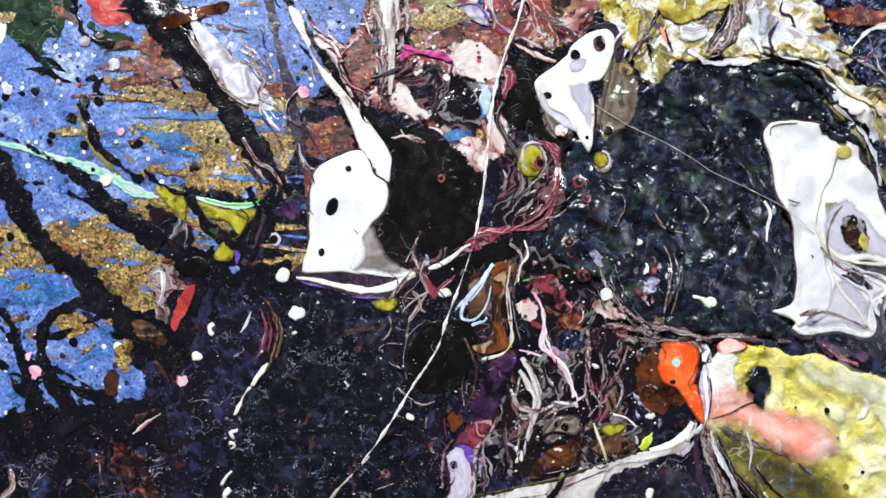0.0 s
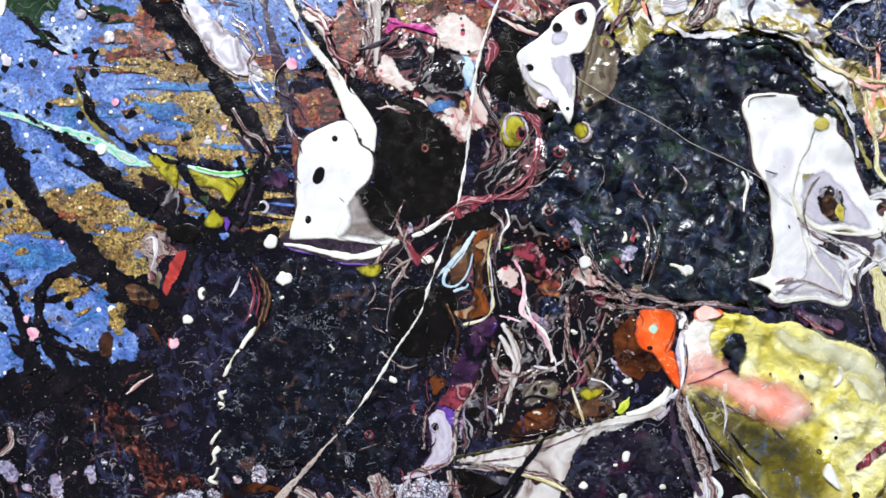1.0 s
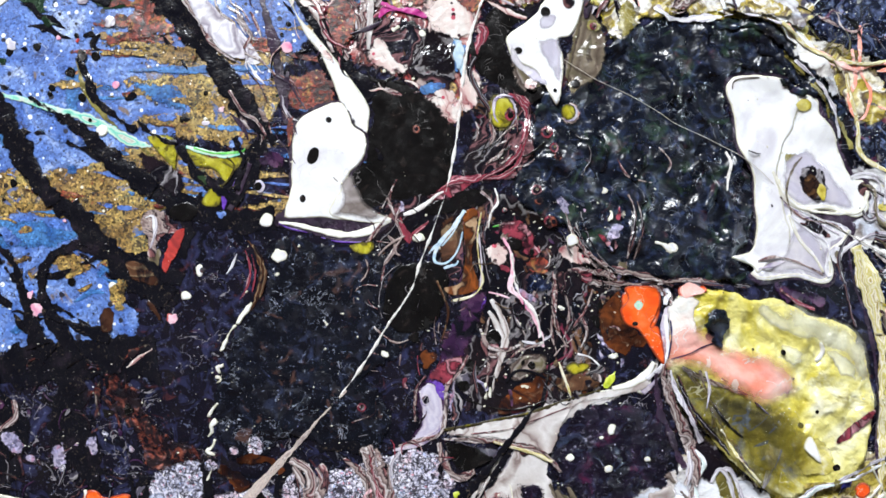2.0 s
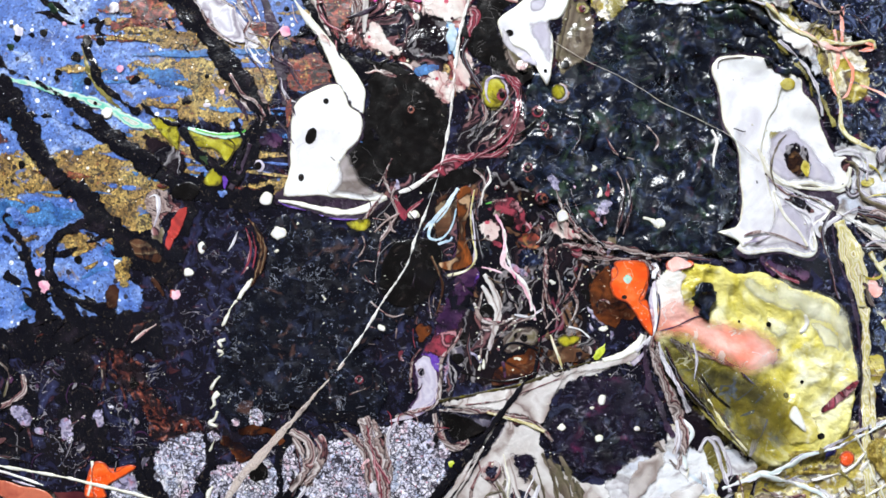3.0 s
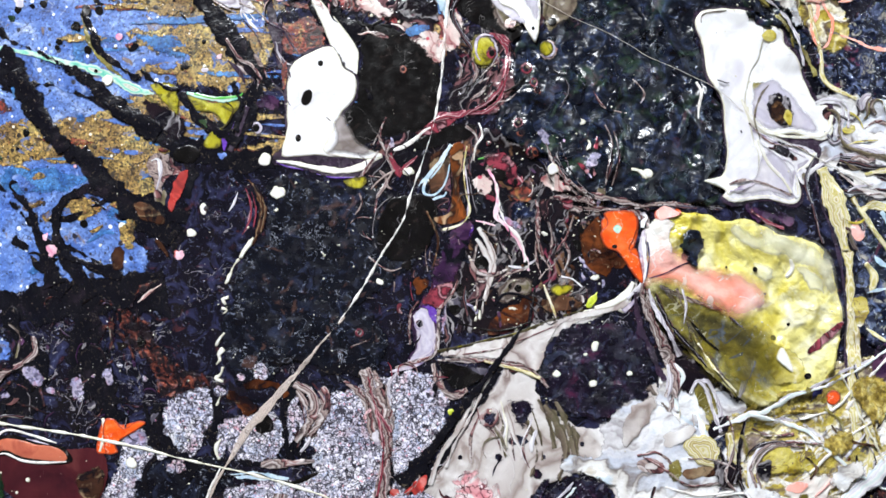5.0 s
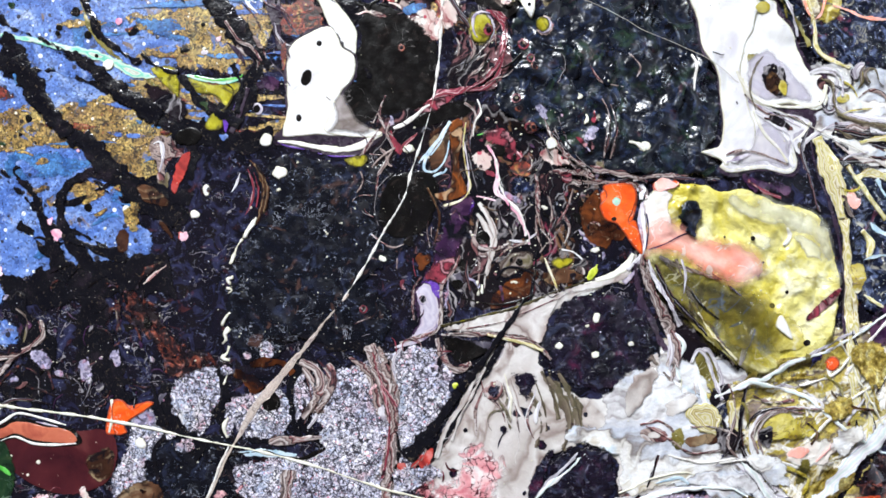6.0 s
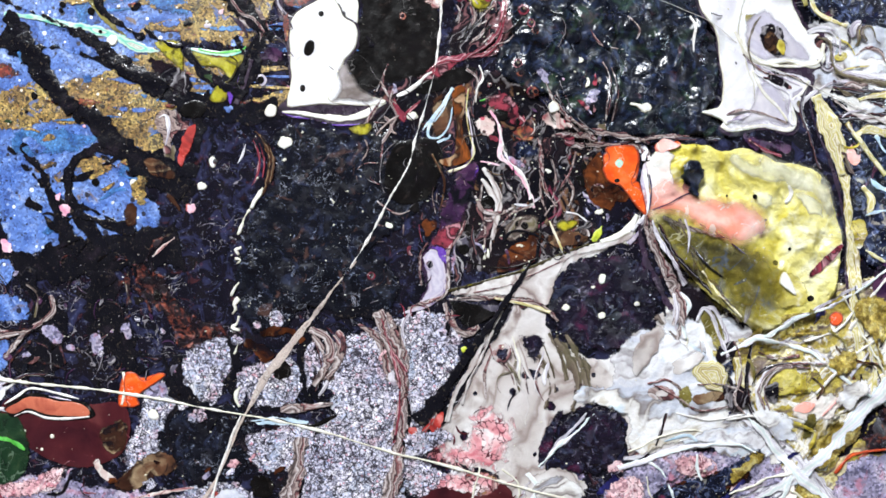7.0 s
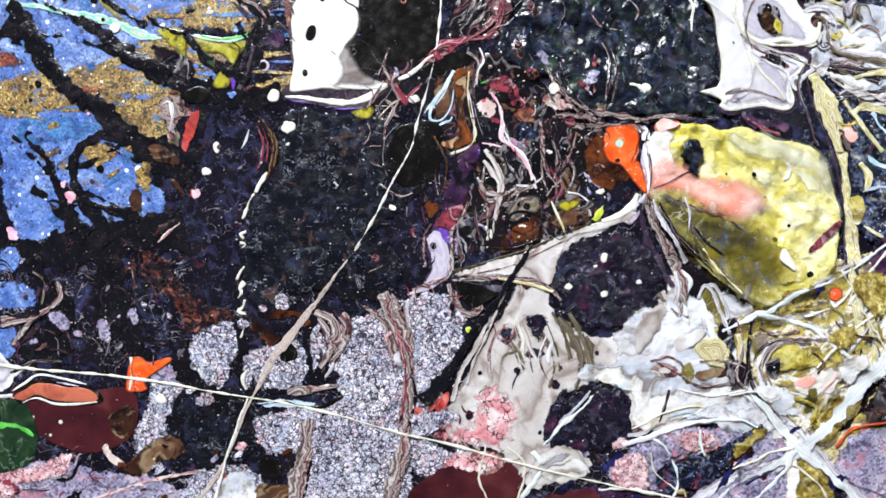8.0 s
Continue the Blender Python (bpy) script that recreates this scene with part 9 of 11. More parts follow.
# ---- closer work: lower left ----
for line, m in (([(-67.12, -40.62, 0.45), (-63.15, -39.06, 0.54), (-59.4, -39.31, 0.45), (-55.76, -40.45, 0.36)], dark_marbled), ([(-70.24, -33.6, 0.54), (-65.4, -33.02, 0.63), (-60.57, -32, 0.45)], rust_dry), ([(-65.62, -35.27, 0.36), (-63.51, -33.15, 0.45), (-60.57, -32, 0.36)], rust_dry), ([(-61.77, -24.72, 0.36), (-60.07, -26.64, 0.54), (-60.87, -30.18, 0.45)], brown_haze), ([(-58.7, -32.14, 0.45), (-57.09, -34.95, 0.63), (-56.42, -37.7, 0.45)], rust_dry), ([(-44.93, -23.32, 0.35), (-45.62, -25.94, 0.53), (-45.22, -28.64, 0.36)], brown_haze), ([(-41.15, -21.84, 0.44), (-39.2, -20.22, 0.62), (-37.29, -19.05, 0.44)], pink_pale), ([(-44.71, -26.01, 0.71), (-42.78, -27.93, 0.89), (-41.93, -30.67, 0.71)], rust_dry)):
    stroke("thin_run", line, m, 0.08, 0.1)
for line, m in (([(-40.68, -37, 0.62), (-39.65, -40.64, 0.71), (-38.54, -43.4, 0.53)], black_branch), ([(-38.71, -45.18, 0.71), (-40.77, -47.74, 0.89), (-40.3, -52.28, 0.71)], black_branch), ([(-32.4, -45.61, 0.89), (-29.96, -48.46, 1.06), (-28.58, -53.04, 1.24)], black_branch), ([(-71.37, -44.47, 0.54), (-67.49, -44.24, 0.63), (-65.67, -45.08, 0.45)], white_marbled)):
    stroke("thin_run", line, m, 0.08, 0.1)
for pts in ([(-60.06, -31.59), (-57.2, -31.16), (-56.04, -33.67), (-58.49, -34.85)], [(-47.13, -32.52), (-45.68, -31.73), (-44.97, -34.01), (-46.42, -34.8)], [(-52.3, -33.49), (-50.37, -32.73), (-49.71, -35.46), (-51.63, -36.23)]):
    patch("mauve_patch", pts, mauve_grit, 0.05, 0.3)
for at, m in (([(-50.71, -36.29, 0.54)], granite), ([(-55.24, -35.08, 0.81, 0.63)], mauve_grit), ([(-44.27, -31.39, 0.53)], granite), ([(-48.54, -32.86, 0.45)], mauve_grit), ([(-62.84, -35.91, 0.72, 0.54)], mauve_grit), ([(-40.35, -33.45, 0.62)], granite), ([(-25.83, -42.51, 1.24)], granite), ([(-37.8, -45.24, 0.89, 0.71)], granite)):
    spot("grey_bubble", at, m, rag=0.25, thick=0.06)
patch("pale_grit_patch", [(-37.43, -46.17), (-34.65, -45.46), (-34.56, -47.44), (-37.15, -47.98)], granite, 0.06, 0.2)
drift("pink_thread", [(-70.61, -55.09), (-40.37, -62.27)], 14, (3, 8), (0.1, 0.4), [pink_granite, crimson_marbled, mauve_grit, dark_marbled], 10, 50, 71, 0.05)
patch("violet_patch", [(-72.86, -57.76), (-68.95, -57.49), (-67.3, -59.89), (-70.4, -61.6), (-73.3, -61.46)], crimson_marbled, 0.06, 0.3)

# ---- second coat: branches over the blue ----
for line in ([(-45.06, -5.5, 3.41), (-47.73, -4.53, 2.39), (-50.13, -4.67, 2.05), (-52.46, -5.84, 2.06), (-53.71, -8.4, 2.14), (-53.71, -11.4, 2.4), (-52.46, -14.4, 2.91), (-50.41, -17.41, 3.08), (-48.38, -21.25, 3.58)], [(-63.56, -3.1, 1.21), (-59.88, -5.31, 1.38), (-57.87, -7.49, 1.72), (-56.78, -10.94, 2.06), (-55.7, -14.81, 2.75), (-54.27, -19.1, 3.6)], [(-52.81, -13.97, 1.37), (-49.95, -15.27, 1.71), (-46.85, -16.57, 2.05), (-43.32, -17.69, 2.89)], [(-49.99, 1.85, 3.94), (-46.84, -2.49, 4.44), (-43.29, -5.95, 4.77), (-39.78, -8.97, 4.92), (-34.99, -12.4, 5.58)], [(-56.96, -10.08, 0.86), (-55.51, -11.98, 1.2), (-54.25, -13.54, 1.54)]):
    stroke("black_branch", line, black_branch, 0.14, 0.25, 0.4, lump=(0.08, 1.8))
for line in ([(-42.78, 38.18, 5.45), (-37.89, 33.32, 4.8), (-34.24, 28.53, 4.32), (-30.64, 24.19, 4.15), (-28.26, 21.07, 4.44), (-25.51, 17.57, 3.97), (-22.77, 13.72, 3.5), (-19.68, 10.27, 2.73)], [(-60.41, 18.62, 0.62), (-56.35, 17.17, 0.93), (-53.11, 15.43, 1.08), (-50.69, 13.85, 1.69), (-46.68, 10.74, 2.76), (-41.91, 6.88, 3.51), (-37.2, 3.44, 3.96)], [(-49.4, 23.2, 1.24), (-47.88, 20.05, 1.54), (-46.45, 16.93, 1.08), (-43.64, 14.58, 1.23), (-40.47, 12.25, 0.92)], [(-60.26, 14.71, 3.87), (-58.11, 10.03, 3.54), (-55.19, 5.39, 3.38), (-51.94, 1.55, 3.37)]):
    stroke("black_branch", line, black_branch, 0.12, 0.25, 0.4, lump=(0.06, 1.8))
for line in ([(-34.73, 32.49, 0.62), (-31.51, 28.51, 0.92), (-29.1, 24.57, 0.69), (-25.97, 22.22, 0.46)], [(-37.15, 34.9, 0.47), (-33.95, 32.48, 0.39), (-30.83, 32.44, 0.31)], [(-26.08, 28.46, 0.62), (-23.72, 26.1, 0.77), (-24.84, 23.77, 0.61), (-22.12, 22.2, 0.61), (-20.18, 20.25, 0.38)], [(-26.67, 17.96, 0.61), (-24.7, 14.87, 0.69), (-22.77, 13.72, 0.76), (-21.22, 11.41, 0.61)]):
    stroke("grey_run", line, threads_marbled, 0.08, 0.08)
patch("white_shard", [(-34.15, 34.22), (-32.25, 33.41), (-29.86, 31.01), (-27.79, 28.63), (-25.91, 27.68), (-25.25, 25.33), (-24.29, 22.83), (-25.82, 22.53), (-27.53, 23.32), (-29.27, 25.2), (-31.34, 27.88), (-33.13, 30.89)], white_marbled, 0.25, 0.12, 0.6, label="white marbled shard of paint")
patch("brown_patch", [(-39.08, 33.73), (-36.38, 35.29), (-32.49, 36.59), (-28.98, 37.03), (-29.72, 35.21), (-33.22, 34.45), (-36.71, 33.14)], mahogany, 0.14, 0.2)
patch("red_field", [(-41.41, 32.73), (-39.05, 32.54), (-37.78, 29.36), (-34.61, 27.75), (-33.4, 26.17), (-36.9, 25.58), (-41.58, 25.31), (-44.71, 24.71), (-45.15, 26.29), (-42.03, 27.2)], red_glitter, 0.1, 0.5, size=0.9)
patch("gold_field", [(-40.78, 24.67), (-36.89, 25.42), (-32.98, 24.6), (-31.39, 22.64), (-34.48, 22.12), (-37.6, 22.46)], gold_glitter, 0.1, 0.4)
for at in ([(-50.27, 20.86, 0.77)], [(-48.77, 23.19, 0.93)], [(-59.81, 23.96, 0.54)], [(-49.82, 26.35, 0.54)], [(-55.67, 24.85, 0.62)]):
    spot("dark_drop", at, black_smooth, rag=0.2)
for at in ([(-18.46, 24.36, 1)], [(-43.6, 19, 0.54)], [(-27.78, 15.27, 0.53)]):
    spot("pink_drop", at, pink_gloss, rag=0.15)
for at in ([(-44.81, 28.02, 0.93)], [(-48.9, 31.72, 0.93)], [(-59.46, 25.3, 0.78)]):
    spot("pale_drop", at, white_marbled, rag=0.3)
# ---- second coat: lower left ----
for line, w in (([(-47.84, -21.31, 1.77), (-44.29, -22.48, 1.24), (-42.14, -23.98, 1.94), (-39.7, -27.27, 2.29), (-37.31, -30.99, 3), (-34.82, -33.39, 3.52), (-31.73, -34.06, 2.64)], 0), ([(-42.48, -22.62, 0.71), (-39.92, -19.28, 1.23), (-37.53, -17.71, 0.7)], 0), ([(-45.35, -24.17, 0.71), (-45.31, -26.84, 0.89), (-46.09, -29.45, 0.53)], 0)):
    stroke("rust_run", line, rust_dry, 0.1, 0.25)
for line in ([(-66.49, -36.08, 0.9), (-63.87, -33.55, 1.08), (-62.28, -31.86, 0.72)], [(-61.31, -31.48, 0.72), (-57.83, -29.48, 1.07), (-58.05, -26.78, 0.71)], [(-68.03, -32.36, 1.98), (-63.27, -32.33, 1.08), (-59.38, -30.98, 0.54)]):
    stroke("rust_run", line, threads_marbled, 0.1, 0.1)
for pts in ([(-27.41, -45.9), (-26.03, -43.51), (-23.97, -42.42), (-22.68, -43.93), (-21.4, -45.62), (-23.43, -46.36)], [(-21.34, -38.8), (-19.78, -39.18), (-19.04, -42.95), (-20.7, -45.67), (-21.44, -44.02), (-20.37, -41.97)], [(-29.14, -40.27), (-27.64, -39.49), (-26.33, -40.83), (-27.5, -43.94), (-29.1, -45.79), (-29.57, -43.08)], [(-18.35, -36.99), (-16.7, -36.24), (-16.27, -39.62), (-17.29, -43.25), (-18.62, -44.22)], [(-12.68, -36.8), (-9.67, -35.53), (-7.19, -38.54), (-5.63, -43.06), (-5.89, -48.34), (-6.4, -54.53), (-7.69, -61.6), (-8.78, -66.03), (-20.48, -65.23), (-20.2, -56.23), (-18.32, -51), (-14.35, -48.25), (-15.21, -45.89), (-13.94, -43.32), (-14.63, -41.06)], [(-2.97, -36.22), (-1.61, -33.52), (1.46, -33.41), (4.04, -36.06), (4.13, -39.4), (3.09, -43.72), (-0.04, -47.72), (-2.39, -50.73), (-2.95, -46.79), (-2, -41.57)], [(-3.52, -51.62), (1.82, -50.87), (3.6, -52.78), (-1.16, -55.09), (-4.09, -54.34)], [(-4.54, -55.55), (1.34, -56.88), (4.67, -59.37), (-0.84, -62.09), (-4.26, -60.77)]):
    patch("granite_field", pts, granite, 0.12, 0.3, size=1.0)
patch("pale_grit_patch", [(-36.54, -63.31), (-34.31, -59.09), (-31.71, -58.35), (-29.41, -58.86), (-29.51, -63.75)], tangle_white, 0.14, 0.25)
for pts in ([(-68.83, -57.87), (-64.81, -56.24), (-60.89, -55.07), (-60.33, -56.94), (-65.1, -58.8)], [(-70.75, -57.78), (-68.46, -58.82), (-69.26, -61.56), (-71.18, -61.47)]):
    patch("pink_grit_patch", pts, pink_granite, 0.08, 0.4, size=0.9)
spot("pit", [(-22.02, -40.43, 1.76)], black_smooth, rag=0.2)
for line in ([(-27.84, -35.67, 1.58), (-25.3, -37.18, 2.28), (-23.68, -39.07, 1.76)], [(-25.07, -34.55, 1.23), (-20.62, -34.44, 1.75), (-18.56, -36.36, 1.23)]):
    stroke("brown_run", line, mahogany, 0.1, 0.3)
for line in ([(-17.43, -34.42, 1.4), (-14.9, -35.84, 1.75), (-14.19, -38.01, 1.58), (-15.48, -40.73, 1.4), (-17.29, -43.25, 0.88)], [(-13.22, -34.74, 1.22), (-12.16, -36.84, 1.4), (-13.46, -39.83, 1.23), (-15.09, -42.35, 0.88)], [(-6.67, -32.08, 2.27), (-5.69, -35.14, 2.97), (-4.58, -38.74, 2.97), (-3.54, -43.22, 2.45), (-3.89, -47.61, 2.45), (-4.81, -52.42, 2.63), (-5.14, -56.4, 2.64), (-6.92, -60.75, 2.99), (-8.6, -66.04, 3.18)], [(-4.67, -33.46, 0.87), (-4.19, -36.13, 1.4), (-3.25, -39.72, 1.05)], [(-19.82, -50.89, 2.46), (-20.66, -55.3, 3.18), (-22.03, -60.61, 3.01), (-23.33, -65.05, 2.66)], [(-23, -46.57, 1.23), (-18.99, -46.5, 1.58), (-14.17, -46.14, 0.88)]):
    stroke("marbled_run", line, threads_marbled, 0.2, 0.15, 0.5, lump=(0.12, 1.5))
for line in ([(-5.06, -38.26, 0.61), (-4.06, -43.18, 0.7), (-4.49, -48.45, 0.61), (-5.55, -52.81, 0.53)], [(-6.07, -33.35, 0.44), (-5.03, -37.82, 0.44), (-2.73, -41.96, 0.52)]):
    stroke("crimson_run", line, crimson_marbled, 0.1, 0.05)
stroke("dark_stem", [(15.82, -28.24, 0.87), (13.39, -31.54, 1.39), (9.99, -36, 1.57), (6.13, -40.61, 1.92), (3.19, -44.61, 2.45), (0.3, -47.92, 2.97), (-2.04, -49.69, 2.63)], black_branch, 0.25, 0.15, 0.5, lump=(0.12, 1.6))
for line in ([(9.55, -37.19, 0.7), (7.38, -41.41, 1.05), (4.43, -45.59, 1.05), (2.76, -50.06, 0.88)], [(10.84, -36.24, 0.44), (8.58, -40.63, 0.52), (6.57, -43.99, 0.52), (5.25, -47.42, 0.44)]):
    stroke("marbled_run", line, cream_marbled, 0.14, 0.1)
# bands of the maroon pool
patch("pool_band", [(-67.32, -44.2), (-65.28, -42.87), (-62.7, -41.76), (-58.64, -42.56), (-54.07, -43.58), (-52.18, -45.14), (-52.69, -46.55), (-57.17, -46.64), (-60.33, -46.26), (-63.24, -45.17), (-65.77, -45.75)], black_smooth, 0.1, 0.05)
patch("orange_band", [(-66.77, -44.41), (-64.96, -43.43), (-62.77, -42.48), (-58.72, -43.37), (-54.67, -44.08), (-53.12, -45.26), (-53.57, -46.05), (-57.08, -45.74), (-60.06, -45.46), (-62.97, -44.37), (-65.5, -45.04)], terracotta, 0.14, 0.1, label="terracotta band between thin white lines")
for line, m in (([(-67.06, -43.49, 0.27), (-64.84, -42.35, 0.45), (-62.46, -41.23, 0.45), (-58.59, -42.11, 0.45), (-54.78, -43.26, 0.27)], white_thread), ([(-62.34, -41.96, 0.18), (-58.66, -42.83, 0.27), (-55.01, -43.7, 0.18)], lilac_gloss), ([(-65.55, -45.49, 0.18), (-63.21, -44.9, 0.27), (-60.3, -45.99, 0.36), (-57.14, -46.28, 0.36), (-53.21, -46.16, 0.27)], white_thread)):
    stroke("pool_band", line, m, 0.1, 0.03)
patch("red_patch", [(-46.97, -44.76), (-46.89, -40.1), (-45.38, -39.67), (-43.85, -40.85), (-41.75, -39.92), (-40.52, -40.36), (-43.62, -42.29), (-45.19, -43.44), (-44.95, -44.71)], orange_gloss, 0.2, 0.1)
# ---- second coat: the lilac column and the cream wedge ----
patch("purple_patch", [(1.41, -23.09), (2.77, -20.6), (3.96, -17.28), (5.49, -13.97), (7.01, -11.15), (9.02, -9.5), (10.5, -10.68), (9.64, -14), (8.29, -17.31), (7.6, -19.8), (6.09, -21.79), (4.74, -23.44)], purple_dull, 0.14, 0.25)
patch("rust_patch", [(2.08, -22.68), (3.27, -20.44), (5.44, -19.46), (7.44, -19.39), (6.59, -21.46), (4.91, -23.61), (3.58, -23.27)], crimson_marbled, 0.12, 0.15)
for line in ([(-2.01, -32.24, 0.42), (0.92, -31.42, 0.67), (3.85, -30.43, 0.75), (4.54, -27.27, 0.67), (4.74, -23.94, 0.58), (6.42, -21.87, 0.5), (7.77, -19.39, 0.42)], [(0.36, -28.92, 0.42), (0.22, -26.42, 0.5), (0.57, -23.92, 0.42), (1.84, -22.26, 0.33)]):
    stroke("crimson_seam", line, threads_marbled, 0.1, 0.05)
patch("blue_grey_patch", [(5.19, -28.94), (5.56, -24.78), (6.41, -22.29), (7.75, -21.47), (8.06, -23.96), (7.04, -27.28), (6.35, -29.27)], dark_marbled, 0.1, 0.2)
spot("pit", [(7.07, -23.71, 0.91)], black_smooth, rag=0.1)
wedge = patch("cream_wedge", [(4.02, -30.26), (8.02, -29.12), (12.18, -28.14), (16.33, -27.34), (19.66, -26.2), (22.98, -25.06), (27.14, -24.1), (30.46, -23.3), (32.55, -22.32), (33.12, -23.32), (31.28, -24.63), (26.3, -25.42), (23.31, -26.22), (21.8, -27.71), (20.96, -29.36), (20.28, -31.68), (19.19, -33.34), (17.12, -32.33), (13.81, -31.48), (10.49, -31.04), (7.17, -30.94)], cream_marbled, 0.25, 0.08, 0.6, label="cream marbled wedge with brown flow lines")
for line, m in (([(4.27, -29.93, 0.42), (10.51, -28.63, 0.42), (16.33, -27.34, 0.42), (21.32, -25.55, 0.41), (26.31, -24.09, 0.41)], yellow_flat), ([(4.68, -30.6, 0.25), (9.67, -30.29, 0.33), (14.66, -29.32, 0.33), (19.65, -27.36, 0.33), (22.98, -26.14, 0.25)], threads_marbled), ([(5.51, -31.1, 0.42), (10.49, -31.29, 0.58), (15.46, -32.15, 0.75), (18.77, -33.34, 0.66), (20.83, -35.68, 0.58)], threads_marbled), ([(11.32, -31.46, 0.42), (16.29, -32.82, 0.58), (19.59, -34.17, 0.5)], cream_gold), ([(27.97, -23.94, 0.66), (30.88, -23.13, 1.16), (32.8, -21.82, 1.16), (33.81, -20.17, 0.66)], white_gloss)):
    stroke("flow_line", line, m, 0.1, 0.05)
patch("black_smooth_patch", [(4.34, -31.6), (7.99, -31.95), (11.47, -33.63), (10.13, -34.79), (7.46, -35.78), (5.81, -34.94)], black_smooth, 0.14, 0.15)
for line in ([(3.67, -31.59, 0.83), (4.31, -34.35, 1.17), (6.29, -36.61, 1.33), (8.79, -35.61, 0.83)], [(4.5, -32.26, 0.33), (5.47, -35.6, 0.42), (7.53, -36.94, 0.33)]):
    stroke("grey_run", line, threads_marbled, 0.12, 0.08)
patch("lime_patch", [(5.69, -38.77), (6.44, -38.61), (6.6, -39.28), (5.93, -39.61)], lime, 0.1, 0.15)
spot("grey_bubble", [(12.08, -39.97, 1.66)], threads_marbled, rag=0.15)
spot("dark_red_drop", [(12.08, -39.97, 1.16)], aubergine, rag=0.3)
for line in ([(21.64, -37.35, 1), (23.28, -40.69, 1.33), (24.5, -44.88, 1.5), (25.31, -49.07, 1.16)], [(19.16, -37.33, 0.5), (20.79, -40.68, 0.83), (21.59, -44.86, 0.83)], [(18.31, -38.99, 0.33), (19.53, -43.18, 0.42), (19.67, -46.52, 0.42)]):
    stroke("flow_line", line, brown_haze, 0.06, 0.1)
# ---- second coat: olive, salmon and pale films over the yellow ----
patch("olive_glaze", [(34.31, -20.51), (37.98, -19.21), (44.79, -21.93), (50.46, -24.32), (55.05, -27.7), (56.28, -32.72), (54.57, -38.54), (49.53, -39.3), (43.86, -34.56), (40.05, -30.03), (36.75, -26.26), (34.61, -23.33)], olive_glass, 0.1, 0.3, 0.8, (0.3, 2.4), 0.4, label="dark olive glaze brushed over the yellow")
for line, m in (([(36.3, -20.86, 0.5), (37.93, -25.02, 0.66), (40.81, -29.2, 0.75), (43.7, -32.56, 0.66), (47.86, -36.78, 0.5)], olive_pearl), ([(35.64, -20.85, 0.83), (36.25, -25.84, 1.16), (38.71, -30.84, 1.49), (39.51, -35.84, 1.5), (38.66, -40, 1)], threads_marbled), ([(40.87, -21.32, 0.33), (41.26, -24.23, 0.5), (40.57, -27.54, 0.42)], white_marbled), ([(36.68, -24.18, 1), (38.74, -27.52, 1.49), (39.54, -30.85, 1)], dark_marbled), ([(41.75, -25.89, 0.33), (44.56, -29.24, 0.42), (47.89, -31.78, 0.33)], black_smooth), ([(42.95, -22.17, 0.33), (46.69, -24.7, 0.42), (50.01, -27.64, 0.25)], dark_marbled)):
    stroke("brushed_run", line, m, 0.1, 0.12)
patch("pale_film", [(51.87, -11.52), (56.48, -13.23), (59.84, -14.09), (62.7, -16.12), (64.51, -21.15), (64.8, -26.16), (62.28, -22.79), (59.44, -19.42), (56.08, -17.72), (52.41, -15.19)], pale_film, 0.06, 0.3)
patch("pale_film", [(48, -18.48), (52.19, -19.35), (56.43, -16.89), (54.7, -20.21), (51.32, -21.5)], pale_film, 0.06, 0.3)
patch("peach_patch", [(35.73, -11.89), (37.75, -10.58), (40.07, -11.43), (39.38, -13.41), (39.69, -15.58), (40.5, -17.58), (38, -17.55), (36.16, -18.37), (35.53, -15.04)], peach_white, 0.16, 0.12, label="pale peach and white glossy paint")
patch("salmon_patch", [(34.68, -16.36), (38.53, -14.4), (41.02, -15.75), (43.5, -17.44), (46.34, -17.96), (49.68, -18.83), (53.18, -21.02), (53.82, -24.36), (49.27, -26.14), (44.77, -24.43), (42.11, -22.41), (39.63, -20.89), (37.14, -20.53), (34.8, -20.85)], salmon_soft, 0.14, 0.12, 0.7, label="salmon paint fading out over yellow")
stroke("fine_crack", [(35.9, -19.61, 0.25), (38.4, -18.89, 0.33), (40.91, -17.75, 0.33), (43, -17.18, 0.25)], purple_dull, 0.05, 0.03)
splat = patch("black_splat", [(40.37, -14.09), (41.56, -12.6), (43.39, -12.62), (44.37, -14.12), (43.86, -15.61), (43.18, -16.27), (43.5, -17.6), (42.66, -18.26), (41.5, -17.42), (41.68, -16.09), (40.52, -15.42)], black_lumpy, 0.3, 0.25, 0.5, (0.5, 1.2), 0.3, label="lumpy black splat of paint")
for line in ([(35.22, -13.38, 0.66), (35.35, -15.87, 0.75), (35.49, -18.78, 0.66), (34.47, -20.84, 0.66), (32.79, -22.65, 0.75)], [(34.75, -10.88, 0.83), (35.59, -10.06, 1), (35.23, -12.13, 0.83)]):
    stroke("lilac_seam", line, white_marbled, 0.16, 0.06)
stroke("dark_seam", [(35.87, -14.22, 0.25), (36.01, -16.71, 0.33), (35.48, -19.61, 0.25)], navy_gloss, 0.06, 0.03)
for line in ([(27.31, -7.08, 1), (30.63, -7.69, 1.16), (33.94, -8.55, 1), (36.43, -9.57, 0.83)], [(21.5, -7.28, 0.66), (24.82, -7.48, 0.83), (28.13, -8.5, 0.66)], [(33.94, -9.21, 0.66), (38.11, -8.58, 0.67), (43.11, -8.87, 0.5)]):
    stroke("marbled_run", line, threads_marbled, 0.14, 0.12)
for pts in ([(54.6, -31.86), (55.45, -30.38), (56.62, -32.73), (56.95, -33.98), (55.78, -33.05)],):
    patch("cream_run", pts, white_gloss, 0.12, 0.08)
